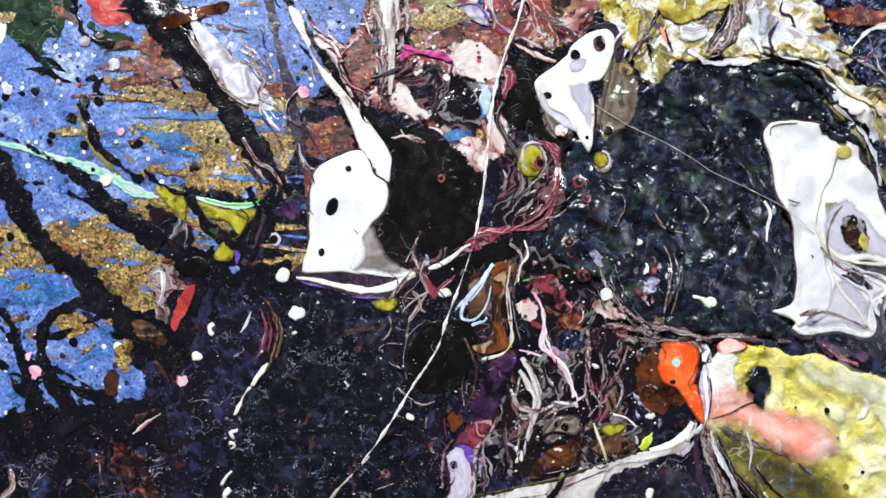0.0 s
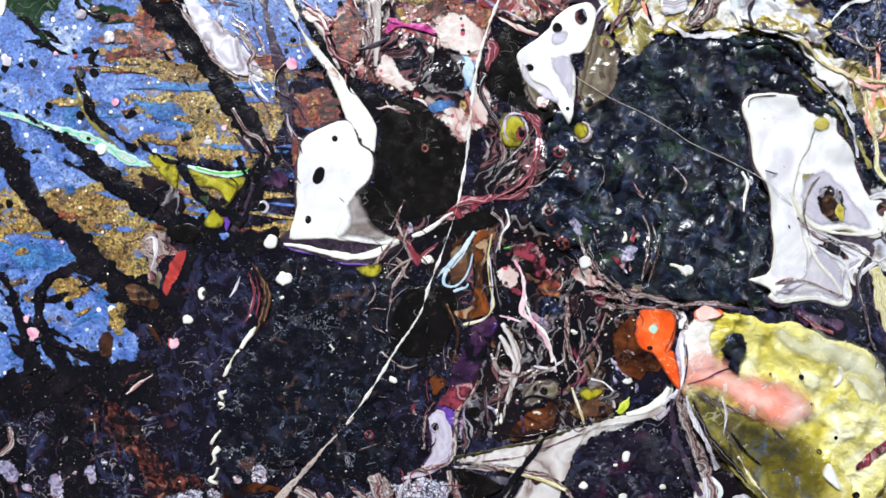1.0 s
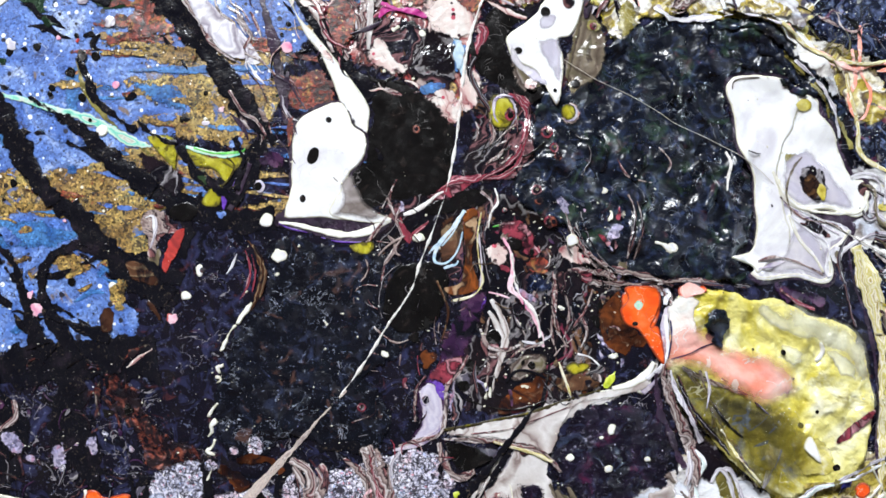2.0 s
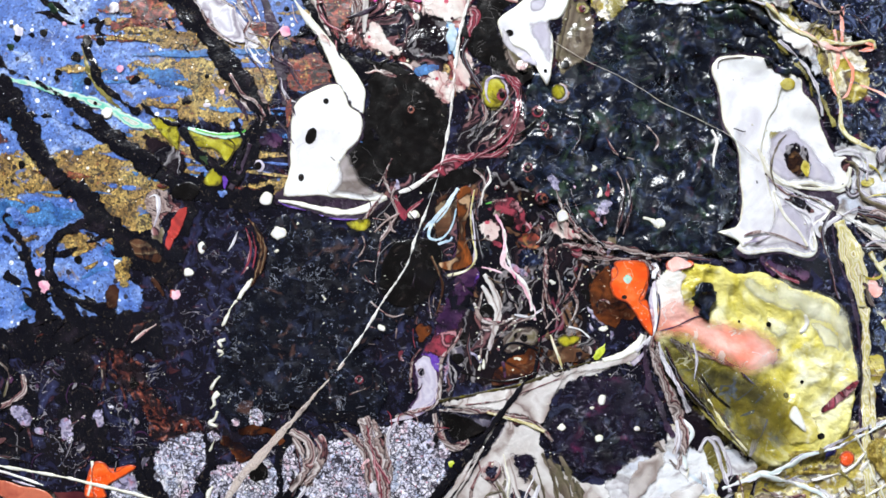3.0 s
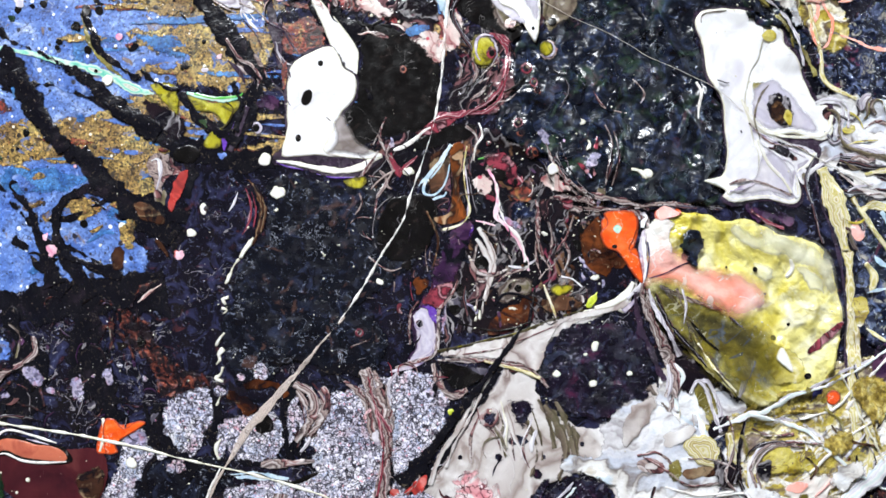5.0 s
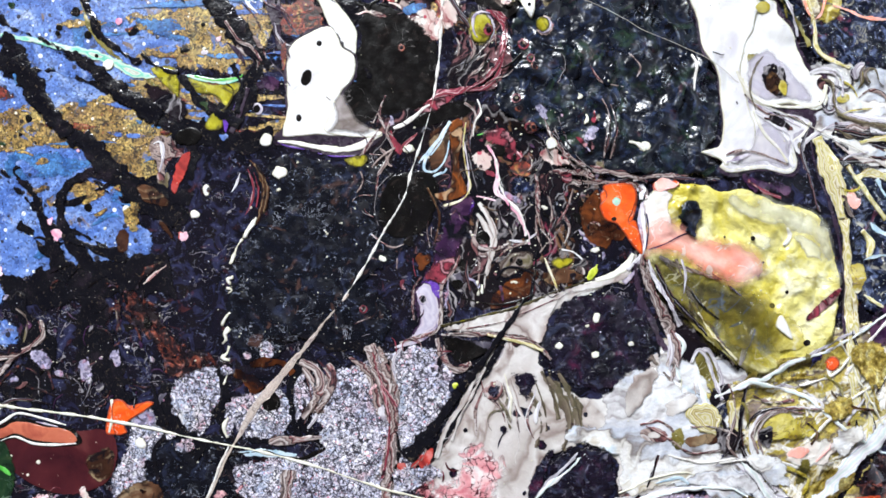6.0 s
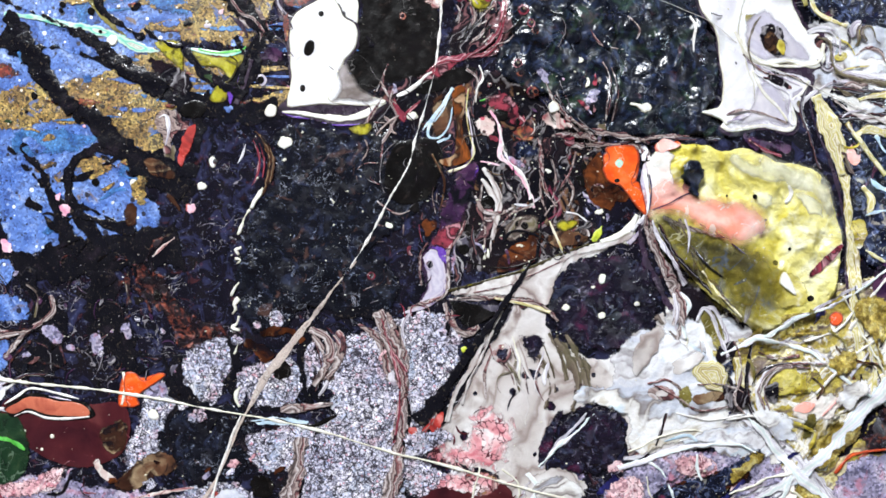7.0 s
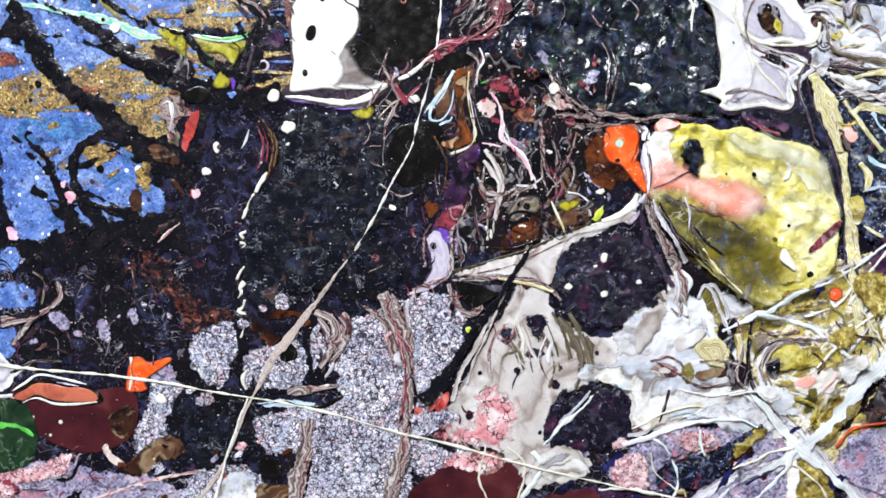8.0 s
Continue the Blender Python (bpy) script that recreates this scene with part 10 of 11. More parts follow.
patch("orange_patch", [(29.64, -9.81), (31.42, -9.42), (34.01, -9.8), (34.56, -11.76), (34.03, -13.98), (33.4, -15.33), (34.69, -16.82), (34.94, -20.33), (33.35, -18.29), (31.62, -15.71), (29.93, -14.97), (29.05, -12.9), (30.04, -11.41)], orange_gloss, 0.3, 0.08, 0.6, label="bright orange glossy paint in cells")
for line in ([(34.36, -12.09, 0.26), (32.71, -13.01, 0.35), (33.08, -14.96, 0.26)], [(31.3, -15.34, 0.35), (33.4, -15.33, 0.26)], [(33.01, -18.09, 0.26), (34.63, -17.52, 0.26)]):
    stroke("orange_vein", line, salmon_soft, 0.04, 0.02)
patch("green_spot", [(30.85, -12.17), (31.6, -11.53), (32.25, -12.1), (31.66, -12.93)], mint, 0.08, 0.1)
spot("pit", [(31.08, -14.8, 0.43, 0.35)], black_smooth, thick=0.06)
patch("orange_patch", [(37.16, -9.86), (38.46, -8.91), (40.17, -9.56), (40.81, -10.31), (39.01, -10.87), (37.75, -11.3)], salmon_gloss, 0.2, 0.08)
# ---- second coat: ridges along the top of the black lumps ----
for line in ([(42.66, 27.26, 1.24), (46.63, 27.79, 1.71), (50.57, 26.42, 2.02), (54.45, 22.92, 2.02), (57.52, 19.03, 1.86), (59.4, 15.13, 1.4)], [(48.13, 24.81, 0.93), (51.25, 22.88, 1.4), (53.55, 20.16, 1.55), (56.66, 17.45, 1.09)], [(44.88, 22.41, 0.77), (48.03, 21.67, 1.24), (51.94, 19.75, 1.24), (55.07, 17.83, 0.77)], [(33.94, 23.87, 1.08), (36.17, 19.21, 1.54), (35.68, 14.56, 1.07)], [(39.28, 18.46, 1.08), (37.63, 14.57, 1.53), (38.31, 9.95, 1.07)], [(31.41, 13.77, 1.07), (32.1, 9.16, 1.53), (30.5, 5.34, 1.07)], [(24.47, 13.74, 0.92), (26.72, 9.91, 1.37), (25.91, 6.09, 0.91)], [(39.85, 9.19, 1.07), (42.09, 4.6, 1.53), (40.46, 0.78, 1.07)], [(31.26, 4.58, 0.91), (32.36, 0.77, 1.37), (30.76, -3.77, 1.06)]):
    stroke("black_ridge", line, black_lumpy, 0.8, 0.35, 1.2, lump=(0.5, 2.6))
for line in ([(23.25, 0.87, 0.42), (24.05, -1.64, 0.5), (25.68, -4.99, 0.5), (28.14, -7.5, 0.5)], [(30.35, 2.48, 0.33), (30.72, -0.86, 0.5), (30.16, -5.02, 0.42)], [(31.6, 2.47, 0.33), (31.87, -1.71, 0.42), (31.15, -5.86, 0.33)], [(22.39, -1.63, 0.67), (23.62, -3.3, 0.83), (24.84, -5.4, 0.5)]):
    stroke("marbled_run", line, dark_marbled, 0.1, 0.08)
# ---- second coat: upper middle ----
patch("swirled_patch", [(-9.51, 26.67), (-6.07, 28.23), (-1.47, 28.54), (1.6, 26.98), (5.58, 26.05), (5.87, 21.39), (4.79, 17.83), (1.59, 18.6), (-1.46, 20.14), (-4.51, 20.92), (-6.8, 21.69), (-8.49, 23.55)], tangle_dark, 0.1, 0.4)
for pts, m in (([(-6.82, 25.11), (-4.52, 25.42), (-2.83, 22.93), (-0.54, 21.69), (-2.07, 20.14), (-5.12, 20.92), (-6.8, 22.16)], pink_pale), ([(1.45, 28.54), (3.76, 32.15), (6.37, 31.53), (8.66, 28.24), (7.88, 25.9), (5.43, 25.27), (3.13, 26.82)], pink_pale), ([(2.51, 17.68), (4.79, 18.3), (6.01, 16.76), (6.3, 13.69), (4.63, 14.3), (4.03, 15.84)], pink_pale), ([(-13.29, 29.5), (-11.01, 32.48), (-8.85, 31.84), (-8.06, 28.23), (-8.81, 25.26), (-11.25, 24.02), (-12.65, 26.52)], red_glitter), ([(-3.4, 35.31), (1.61, 36.42), (4.85, 34.68), (2.07, 33.1), (-1.16, 32.31), (-3.16, 33.41)], gold_glitter), ([(1.61, 33.1), (4.38, 33.89), (7.15, 32.32), (9.44, 30.44), (8.05, 28.87), (5.45, 30.58), (2.99, 31.84)], red_glitter), ([(5.47, 35.48), (9.31, 33.91), (13.93, 32.35), (15.45, 30), (11.6, 30.76), (7.76, 32.32)], tangle_pink), ([(7.71, 21.39), (9.23, 19.85), (9.06, 16.76), (6.91, 14.46), (6.62, 18.3)], pink_pale)):
    patch("speckled_patch", pts, m, 0.12, 0.25, size=1.0)
for line, m in (([(-10.7, 32.32, 0.62), (-8.53, 29.17, 0.77), (-7.89, 25.26, 0.61), (-8.49, 22.16, 0.46)], threads_marbled), ([(-9.35, 37.06, 1.24), (-7.94, 33.1, 1.54), (-7.29, 28.38, 1.23), (-7.74, 25.26, 0.77)], threads_marbled), ([(-6.73, 37.85, 1.08), (-6.86, 33.89, 1.23), (-6.53, 29.17, 1.07), (-6.81, 23.71, 0.76)], cream_marbled), ([(-9.5, 26.04, 0.38), (-6.83, 26.82, 0.61), (-5.14, 27.76, 0.46)], purple_branch), ([(-12.61, 30.36, 0.61), (-13.74, 28.01, 0.61), (-12.18, 25.27, 0.61), (-9.87, 24.1, 0.46)], crimson_marbled), ([(-16.87, 32.34, 0.62), (-14.54, 30.76, 1.08), (-13.44, 28.24, 0.77)], pink_pale), ([(-18.46, 35.91, 0.46), (-16.88, 33.13, 0.54), (-13.77, 30.75, 0.46)], crimson_marbled), ([(8.48, 22.94, 0.92), (7.7, 20.62, 1.22), (9.59, 16.77, 1.07), (11.48, 13.7, 0.76)], dark_marbled), ([(7.02, 37.07, 0.39), (7.77, 33.9, 0.46), (11.61, 31.55, 0.46), (15.44, 29.6, 0.38)], lilac_gloss), ([(13.79, 17.55, 1.07), (15.61, 15.24, 1.22), (15.27, 11.41, 1.14), (13.88, 8.36, 0.99), (11.43, 6.45, 0.83), (8.4, 5.31, 1.21), (5.37, 4.86, 0.91), (1.58, 2.58, 0.45)], crimson_marbled), ([(-5.16, 30.73, 0.77), (-3, 29.79, 1.07), (0.07, 29.32, 1.07), (1.6, 28.38, 0.61)], magenta_gloss)):
    stroke("marbled_run", line, m, 0.16, 0.1, lump=(0.08, 1.6))
patch("blue_streak", [(0.22, 18.29), (1.59, 19.22), (3.88, 19.37), (4.34, 18.3), (2.51, 17.52), (1.14, 17.37)], blue_streak, 0.1, 0.15)
patch("blue_streak", [(5.42, 24.64), (6.5, 25.27), (6.8, 22.94), (6.02, 20.92), (5.42, 22.47)], ice_blue, 0.1, 0.15)
for at in ([(-3.3, 26.82, 0.61)], [(-2.84, 27.13, 0.46)], [(0.83, 26.19, 0.31)], [(-0.31, 19.68, 0.38)]):
    spot("white_drop", at, white_gloss, rag=0.25)
spot("yellow_bubble", [(12.25, 14.93, 1.98, 2.44)], yellow_flat, rag=0.08)
spot("crimson_ring", [(13.46, 14.62, 0.91, 1.07)], crimson_marbled, rag=0.15)
spot("pit", [(13.54, 14.55, 0.46)], black_smooth, rag=0.1)
stroke("violet_run", [(13.79, 17.08, 0.38), (12.26, 17.39, 0.53), (11.19, 16.46, 0.53), (11.18, 14.47, 0.46), (11.78, 13.39, 0.3)], lilac_gloss, 0.12, 0.04)
# lumps of gold and cream along the top
for line, m in (([(24.09, 37.19, 2.32), (26.36, 34.03, 3.09), (25.51, 30.07, 1.85)], gold_lumpy), ([(30.34, 37.26, 3.11), (32.64, 34.9, 2.79), (35.8, 35.74, 2.33), (39.81, 37.4, 2.03)], gold_lumpy), ([(41.39, 37.43, 2.34), (40.5, 34.21, 2.8), (38.82, 31.01, 2.33), (35.63, 29.39, 1.39)], threads_marbled), ([(32.58, 32.51, 2.32), (34.93, 32.54, 2.63), (36.53, 33.36, 1.55)], white_marbled), ([(42.93, 35.85, 2.03), (43.62, 32.67, 2.33), (43.91, 29.49, 1.55)], icy_white), ([(28.67, 32.47, 0.77), (26.28, 30.08, 0.93), (25.31, 27.71, 0.62)], threads_marbled), ([(43.54, 30.28, 3.11), (48.34, 31.15, 3.89), (52.32, 30.42, 3.12), (54.64, 28.07, 2.03)], tangle_gold), ([(45.1, 29.51, 0.93), (49.84, 28.31, 1.09), (54.55, 25.69, 1.25), (59.18, 20.23, 1.4)], tangle_gold)):
    stroke("swirled_run", line, m, 0.5, 0.2, 0.7, lump=(0.3, 2.2))
patch("dark_swirl", [(28.6, 29.31), (30.21, 31.7), (31.7, 28.55), (30.08, 25.4), (28.85, 26.17)], olive_pearl, 0.12, 0.25)
# ---- second coat: web over white, gold and mauve ----
patch("swirled_patch", [(28.42, -40.88), (33.5, -37.34), (36.97, -38.06), (40.35, -40.09), (44.6, -42.64), (46.07, -47.18), (46.67, -51.67), (50.06, -54.63), (54.26, -59.48), (54.7, -61.32), (50.73, -58.45), (48.13, -56.96), (42.82, -56.32), (35.74, -56.07), (32.09, -57.73), (29.82, -54.69), (29.89, -51.14), (25.63, -49.2), (22.23, -47.69), (24.15, -45.38), (27.64, -45.66), (28.51, -43.26)], tangle_white, 0.14, 0.3, 0.6, (0.15, 3.0), label="white swirled paint with icy folds")
patch("swirled_patch", [(47.04, -40.73), (51.9, -39.9), (58.05, -41.64), (63.21, -45.63), (67.55, -49.03), (61.76, -54.78), (57.53, -59.24), (54.58, -57.18), (51.19, -53.66), (48.91, -50.08), (47.96, -45.57)], tangle_gold, 0.14, 0.3, 0.6, (0.4, 2.2), label="gold and cream lumpy swirled paint")
for pts, m in (([(26.46, -62.62), (28.23, -59.91), (31.94, -60.04), (32.69, -64.77), (30.62, -66.57), (27.16, -65.38)], pink_granite), ([(32.97, -57.8), (39.26, -56.37), (43.1, -57.6), (43.64, -60.33), (38.25, -61.11), (33.56, -62.32)], mauve_grit), ([(36.5, -57.92), (40.99, -57.06), (43.41, -58.34), (42.21, -60.38), (38.1, -60.74)], pink_granite), ([(33.9, -62.53), (42.56, -60.41), (47.88, -58.19), (51.33, -57.42), (47.13, -61.71), (43.31, -65.87), (36.8, -67.29), (33.34, -65.72)], navy_glitter), ([(45.77, -60.52), (49.49, -58.16), (52.21, -57.68), (48.8, -60.78), (46.01, -62.51)], gold_leaf), ([(47.79, -62.67), (54.03, -60.36), (55.19, -62.26), (49.88, -63.76), (45.8, -66.1)], mauve_grit), ([(47.48, -68.06), (53.96, -64.86), (55.08, -67.68), (53.09, -71.13), (45.55, -70.43)], mauve_grit), ([(55.86, -63.22), (58.58, -63.12), (60.77, -66.4), (61.23, -71.91), (54.89, -71.3)], gold_leaf), ([(62, -63.8), (64.19, -60.21), (69.74, -59.28), (73.37, -60.35), (72.92, -70.32), (66.47, -69.68), (62.91, -67.51)], mauve_grit), ([(52.34, -46.83), (54.8, -44.73), (59.58, -45.85), (61.23, -48.48), (57.55, -49.58), (53.62, -49.24)], gold_lumpy), ([(55.79, -51.92), (57.55, -49.58), (62.07, -49.44), (64.71, -50.92), (60.01, -53.72), (57.32, -53.48)], peach_white), ([(58.96, -56.31), (64.58, -53.24), (67.15, -56.16), (62.37, -60.22), (58.66, -61.68)], gold_leaf), ([(68.16, -54.46), (71.96, -52.11), (73.46, -58.55), (68.84, -58.84)], rust_dry)):
    patch("pool_patch", pts, m, 0.14, 0.35, 0.5, (0.25, 2.0), size=1.1)
for pts, m in (([(40.66, -48.5), (43.38, -47.66), (46.91, -47.96), (48.09, -48.95), (44.31, -49.69), (41.46, -49.8)], brown_gloss), ([(38.08, -47.4), (40.08, -46.68), (40.46, -48.84), (39.47, -50.52), (38.28, -49.72)], olive_pearl), ([(57.37, -52.6), (59.55, -52.25), (59.01, -55.42), (57.11, -57.04)], olive_pearl), ([(55.63, -51.55), (56.97, -50.25), (59.28, -50.8), (57.75, -52.27)], salmon_gloss), ([(44.51, -41.4), (47.43, -40.23), (47.84, -42.03), (45.78, -43.62), (44.95, -45.32)], dark_marbled), ([(42.38, -36.31), (43.54, -34.99), (44.72, -38.25), (45.19, -41.81), (44.01, -40.83), (42.93, -38.55)], olive_pearl), ([(39.41, -33.44), (42.28, -32.79), (43.74, -34.66), (41.97, -37.15), (39.93, -36.11)], dark_marbled)):
    patch("small_pool", pts, m, 0.12, 0.12, 0.4)
spot("brown_bubble", [(35.95, -47.66, 2.36, 1.31)], threads_marbled, turn=-10, rag=0.1)
spot("cream_ring", [(35.95, -47.66, 1.05, 0.61)], cream_marbled, rag=0.1)
for line, m in (([(36.44, -50.8, 0.44), (35.56, -53.39, 0.61), (34.52, -55.79, 0.35)], dark_marbled), ([(34.64, -46.23, 0.35), (38.03, -48.28, 0.53), (41.41, -50.69, 0.53), (46.75, -50.43, 0.35)], threads_marbled), ([(43.02, -39.87, 0.7), (43.84, -43.46, 1.05), (44.84, -47.08, 0.53)], icy_white), ([(47.6, -42.89, 1.23), (48.2, -47.36, 1.4), (48.15, -50.91, 0.88)], cream_gold), ([(50.08, -40.45, 0.7), (49.02, -45.66, 1.05), (49.09, -50.1, 0.88), (51.01, -53.82, 0.7)], dark_marbled), ([(61.47, -44.59, 0.7), (56.07, -44.49, 0.88), (52.62, -45.26, 1.05), (50.65, -48.01, 1.14), (51.29, -52.07, 1.06), (54.39, -57.25, 0.88)], white_marbled), ([(58.72, -45.24, 0.35), (54.24, -45.04, 0.44), (51.75, -47.66, 0.53), (52.54, -52.17, 0.53), (55.37, -55.99, 0.44)], threads_marbled), ([(39.58, -32.4, 0.7), (40.93, -34.43, 0.79), (39.69, -36.97, 0.79), (40.03, -39.63, 0.7)], icy_white), ([(41.97, -37.15, 0.61), (43, -35.13, 0.7), (44.32, -36.46, 0.79), (45.48, -40.07, 0.79), (46.36, -42.79, 0.7)], white_marbled), ([(55.16, -59.56, 2.3), (55.09, -64.06, 2.12), (54.35, -71.25, 2.13)], peach_white), ([(62.27, -62.19, 0.35), (65.14, -59.57, 0.44), (70.49, -58.99, 0.44)], orange_gloss), ([(35.8, -55.19, 0.44), (39.39, -54.42, 0.7), (41.08, -55.64, 0.44)], ice_blue)):
    stroke("swirled_run", line, m, 0.16, 0.08, 0.4, lump=(0.06, 1.5))
for line in ([(45.14, -42.51, 0.79), (49.89, -40.61, 1.31), (53.92, -39.01, 1.14), (59.27, -36.8, 0.88), (65.73, -34.68, 0.79), (74.3, -29.35, 0.97)], [(50.63, -40.15, 0.88), (58, -42.35, 0.79), (62.29, -45.9, 0.79), (67.5, -49.92, 0.71), (73.73, -53.53, 0.62)], [(74.15, -46.04, 4.43), (70.27, -49.45, 3.9), (64.49, -54.84, 3.19), (59.13, -59.74, 2.65), (55.91, -62.33, 2.83), (50.37, -64.71, 1.41), (44.82, -67.46, 1.33), (42.16, -70.12, 1.24)], [(48.31, -51.1, 0.79), (51.78, -55.85, 1.41), (55.96, -61.43, 2.3), (60.27, -65.63, 1.77), (66.35, -72.41, 1.79)], [(55.39, -61.92, 1.24), (53.02, -65.67, 0.8), (47.34, -70.59, 0.8)], [(32.97, -57.8, 0.7), (35.45, -60.51, 0.62), (36.93, -65.13, 0.53), (35.47, -68.62, 0.53)], [(24.5, -65.52, 0.7), (28.9, -65.88, 0.79), (35, -67.67, 0.71), (39.32, -69.86, 0.71)], [(28.47, -59.03, 1.4), (32.07, -58.08, 1.23), (37.48, -56.58, 0.88), (44.61, -56.12, 0.79), (49.89, -57.48, 0.7)], [(14.39, -58.78, 1.23), (15.95, -61.59, 1.05), (12.1, -65.96, 1.06)], [(16.21, -58.03, 0.7), (19.96, -54.77, 0.7), (25.58, -49.91, 0.52)], [(40.62, -57.38, 0.7), (40.8, -60.08, 0.7), (41.42, -61.57, 0.44)]):
    stroke("white_web_run", [(x, y, w * 0.85) for x, y, w in line], icy_white, 0.3, 0.12, 0.4, wander=0.3, lump=(0.08, 1.6))
for line in ([(59.38, -49.21, 0.35), (65.1, -44.37, 0.44), (71.54, -40.47, 0.35)], [(45.73, -52.48, 0.35), (52, -52.13, 0.44), (57.32, -53.48, 0.35)], [(65.38, -39.96, 0.44), (69.34, -34.97, 0.53), (72.12, -31.66, 0.44)], [(58.08, -41.12, 0.26), (63.58, -39.81, 0.35), (66.51, -36.51, 0.35)], [(37.85, -50.92, 0.26), (43.08, -52.25, 0.35), (48.45, -51.82, 0.26)]):
    stroke("white_web_thread", line, white_thread, 0.16, 0.04, wander=0.15)
patch("cream_pool", [(15.14, -60.63), (18.33, -59.1), (22.2, -60.48), (23.25, -63.08), (20.13, -64.8), (16.31, -63.95)], tangle_white, 0.16, 0.25)
for pts in ([(4.32, -52.66), (7.3, -48.1), (11.7, -47.92), (13.98, -52.52), (10.96, -57.62), (6.52, -58.17), (0.47, -56.82), (-1.07, -54.03)], [(-1.5, -59.35), (5.72, -57.22), (10.83, -59.4), (8.81, -62.82), (1.72, -63.18)]):
    patch("pink_grit_patch", pts, pink_wash, 0.08, 0.5, size=0.9)
for pts in ([(-3.12, -63.01), (1.13, -59.55), (6.25, -61.73), (10.78, -60.11), (12.31, -63.1), (9.35, -67.37), (-3.84, -66.38)], [(15.63, -66.06), (21.01, -64.87), (24.47, -65.87), (25.17, -68.64), (14.62, -67.78)]):
    patch("dark_red_patch", pts, maroon_gloss, 0.1, 0.5)
# ---- second coat: the dark stem over the wedge ----
stroke("dark_stem", [(17.4, -25.93, 0.61), (15.82, -28.24, 0.96), (13.39, -31.54, 1.31), (9.99, -36, 1.48), (6.71, -39.95, 1.66)], black_branch, 0.3, 0.1, 0.4, lump=(0.12, 1.6), label="thin dark stem lying over cream paint")
# ---- second coat: the tangle at the centre ----
patch("amber_patch", [(6.94, 0.53), (8.94, 1.01), (8.58, -2.33), (8.22, -5.66), (8.86, -8.34), (9.18, -10), (7.76, -10.82), (5.18, -10.97), (4.02, -9.96), (6.19, -9.31), (6.87, -7.32), (7.07, -3.98)], amber_flow, 0.16, 0.08, 0.5, label="banded burnt-orange paint")
for line, m in (([(9.44, 0.67, 0.17), (8.91, -2.75, 0.25), (9.21, -6.51, 0.25), (9.69, -9.01, 0.33), (8.34, -10.99, 0.42), (5.34, -11.8, 0.33)], cream_gold), ([(10.11, 1, 0.42), (9.74, -3.18, 0.5), (10.2, -7.35, 0.58), (10.68, -9.85, 0.42)], dark_marbled), ([(11.3, 4.17, 0.25), (11.78, 2.24, 0.33), (10.77, 0.57, 0.33), (10.42, -1.51, 0.25)], white_thread), ([(-2.09, 1.14, 0.42), (-2.6, -0.53, 0.5), (-1.78, -2.64, 0.42), (-2.63, -4.3, 0.33)], threads_marbled), ([(-4.61, 1.17, 0.25), (-3.76, 2.84, 0.33), (-2.58, 4.33, 0.25)], threads_marbled), ([(-5.15, -5.53, 0.33), (-3.46, -3.88, 0.42), (-1.28, -2.64, 0.33)], threads_marbled), ([(-6.83, -5.93, 0.42), (-6.5, -7.61, 0.5), (-7.52, -9.27, 0.33)], threads_marbled), ([(-5.63, -15.55, 0.25), (-2.72, -17.65, 0.33), (-0.63, -17.25, 0.25)], threads_marbled), ([(-1.8, -6.4, 0.25), (-4.33, -8.88, 0.33), (-4.86, -13.05, 0.33), (-2.71, -16.4, 0.25)], dark_marbled), ([(3.19, -8.95, 0.33), (4.83, -13.13, 0.42), (3.96, -17.28, 0.33)], brown_gloss)):
    stroke("flow_line", line, m, 0.12, 0.06)
for pts, m in (([(11.76, -0.86), (13.68, -0.21), (15.58, -0.73), (17.06, -2.83), (18.21, -4.59), (16.95, -5.74), (15.29, -5.06), (14.56, -3.22), (12.57, -2.79)], crimson_marbled), ([(10.06, -4.43), (11.73, -3.36), (13.39, -4.21), (13.2, -6.13), (11.53, -7.03), (10.38, -6.18)], pink_pale), ([(15.28, -6.14), (17.37, -4.91), (19.19, -6.18), (19.67, -7.6), (17.34, -8.24), (15.69, -7.4)], red_glitter), ([(15.18, -8.39), (17.34, -7.58), (19.99, -8.77), (18.98, -10.42), (16.15, -10.56)], navy_glitter), ([(19.67, -7.85), (22.33, -7.29), (24.14, -9.13), (23.28, -11.45), (20.63, -11.1)], dark_marbled), ([(20.2, -4.61), (21.96, -3.29), (23.68, -4.97), (24.66, -6.31), (22.01, -6.45)], pink_pale), ([(23.16, -7.63), (24.98, -7.48), (25.14, -8.64), (23.64, -9.13)], crimson_marbled), ([(13.88, -23.33), (15.15, -20.35), (17.24, -19.04), (19.06, -19.47), (18.87, -21.54), (15.96, -22.52)], brown_haze), ([(12.02, -27.48), (13.04, -24.49), (16.38, -22.52), (19.53, -21.88), (18.34, -25.69), (15.51, -27.08)], mahogany), ([(19.68, -23.38), (21.77, -21.57), (24.67, -22), (26.48, -23.26), (23.82, -24.57), (20.92, -24.55)], brown_gloss), ([(25.75, -13.3), (27.26, -11.32), (29.1, -10.84), (29.56, -14.16), (30.69, -17.49), (29.67, -19.56), (27.19, -18.29), (26.05, -16.21)], mahogany), ([(21.2, -20.73), (23.03, -20.08), (24.68, -20.76), (23.84, -21.75), (22.02, -21.9)], yellow_flat), ([(26.73, -23.43), (27.49, -22.11), (28.49, -21.45), (28.15, -22.78), (27.14, -23.85)], lime)):
    patch("tangled_patch", pts, m, 0.12, 0.2, 0.4, size=0.9)
spot("pit", [(14.06, -3.63, 1.17, 1)], black_smooth, rag=0.15)
spot("pit", [(16.56, -20.7, 0.66)], black_smooth, rag=0.1)
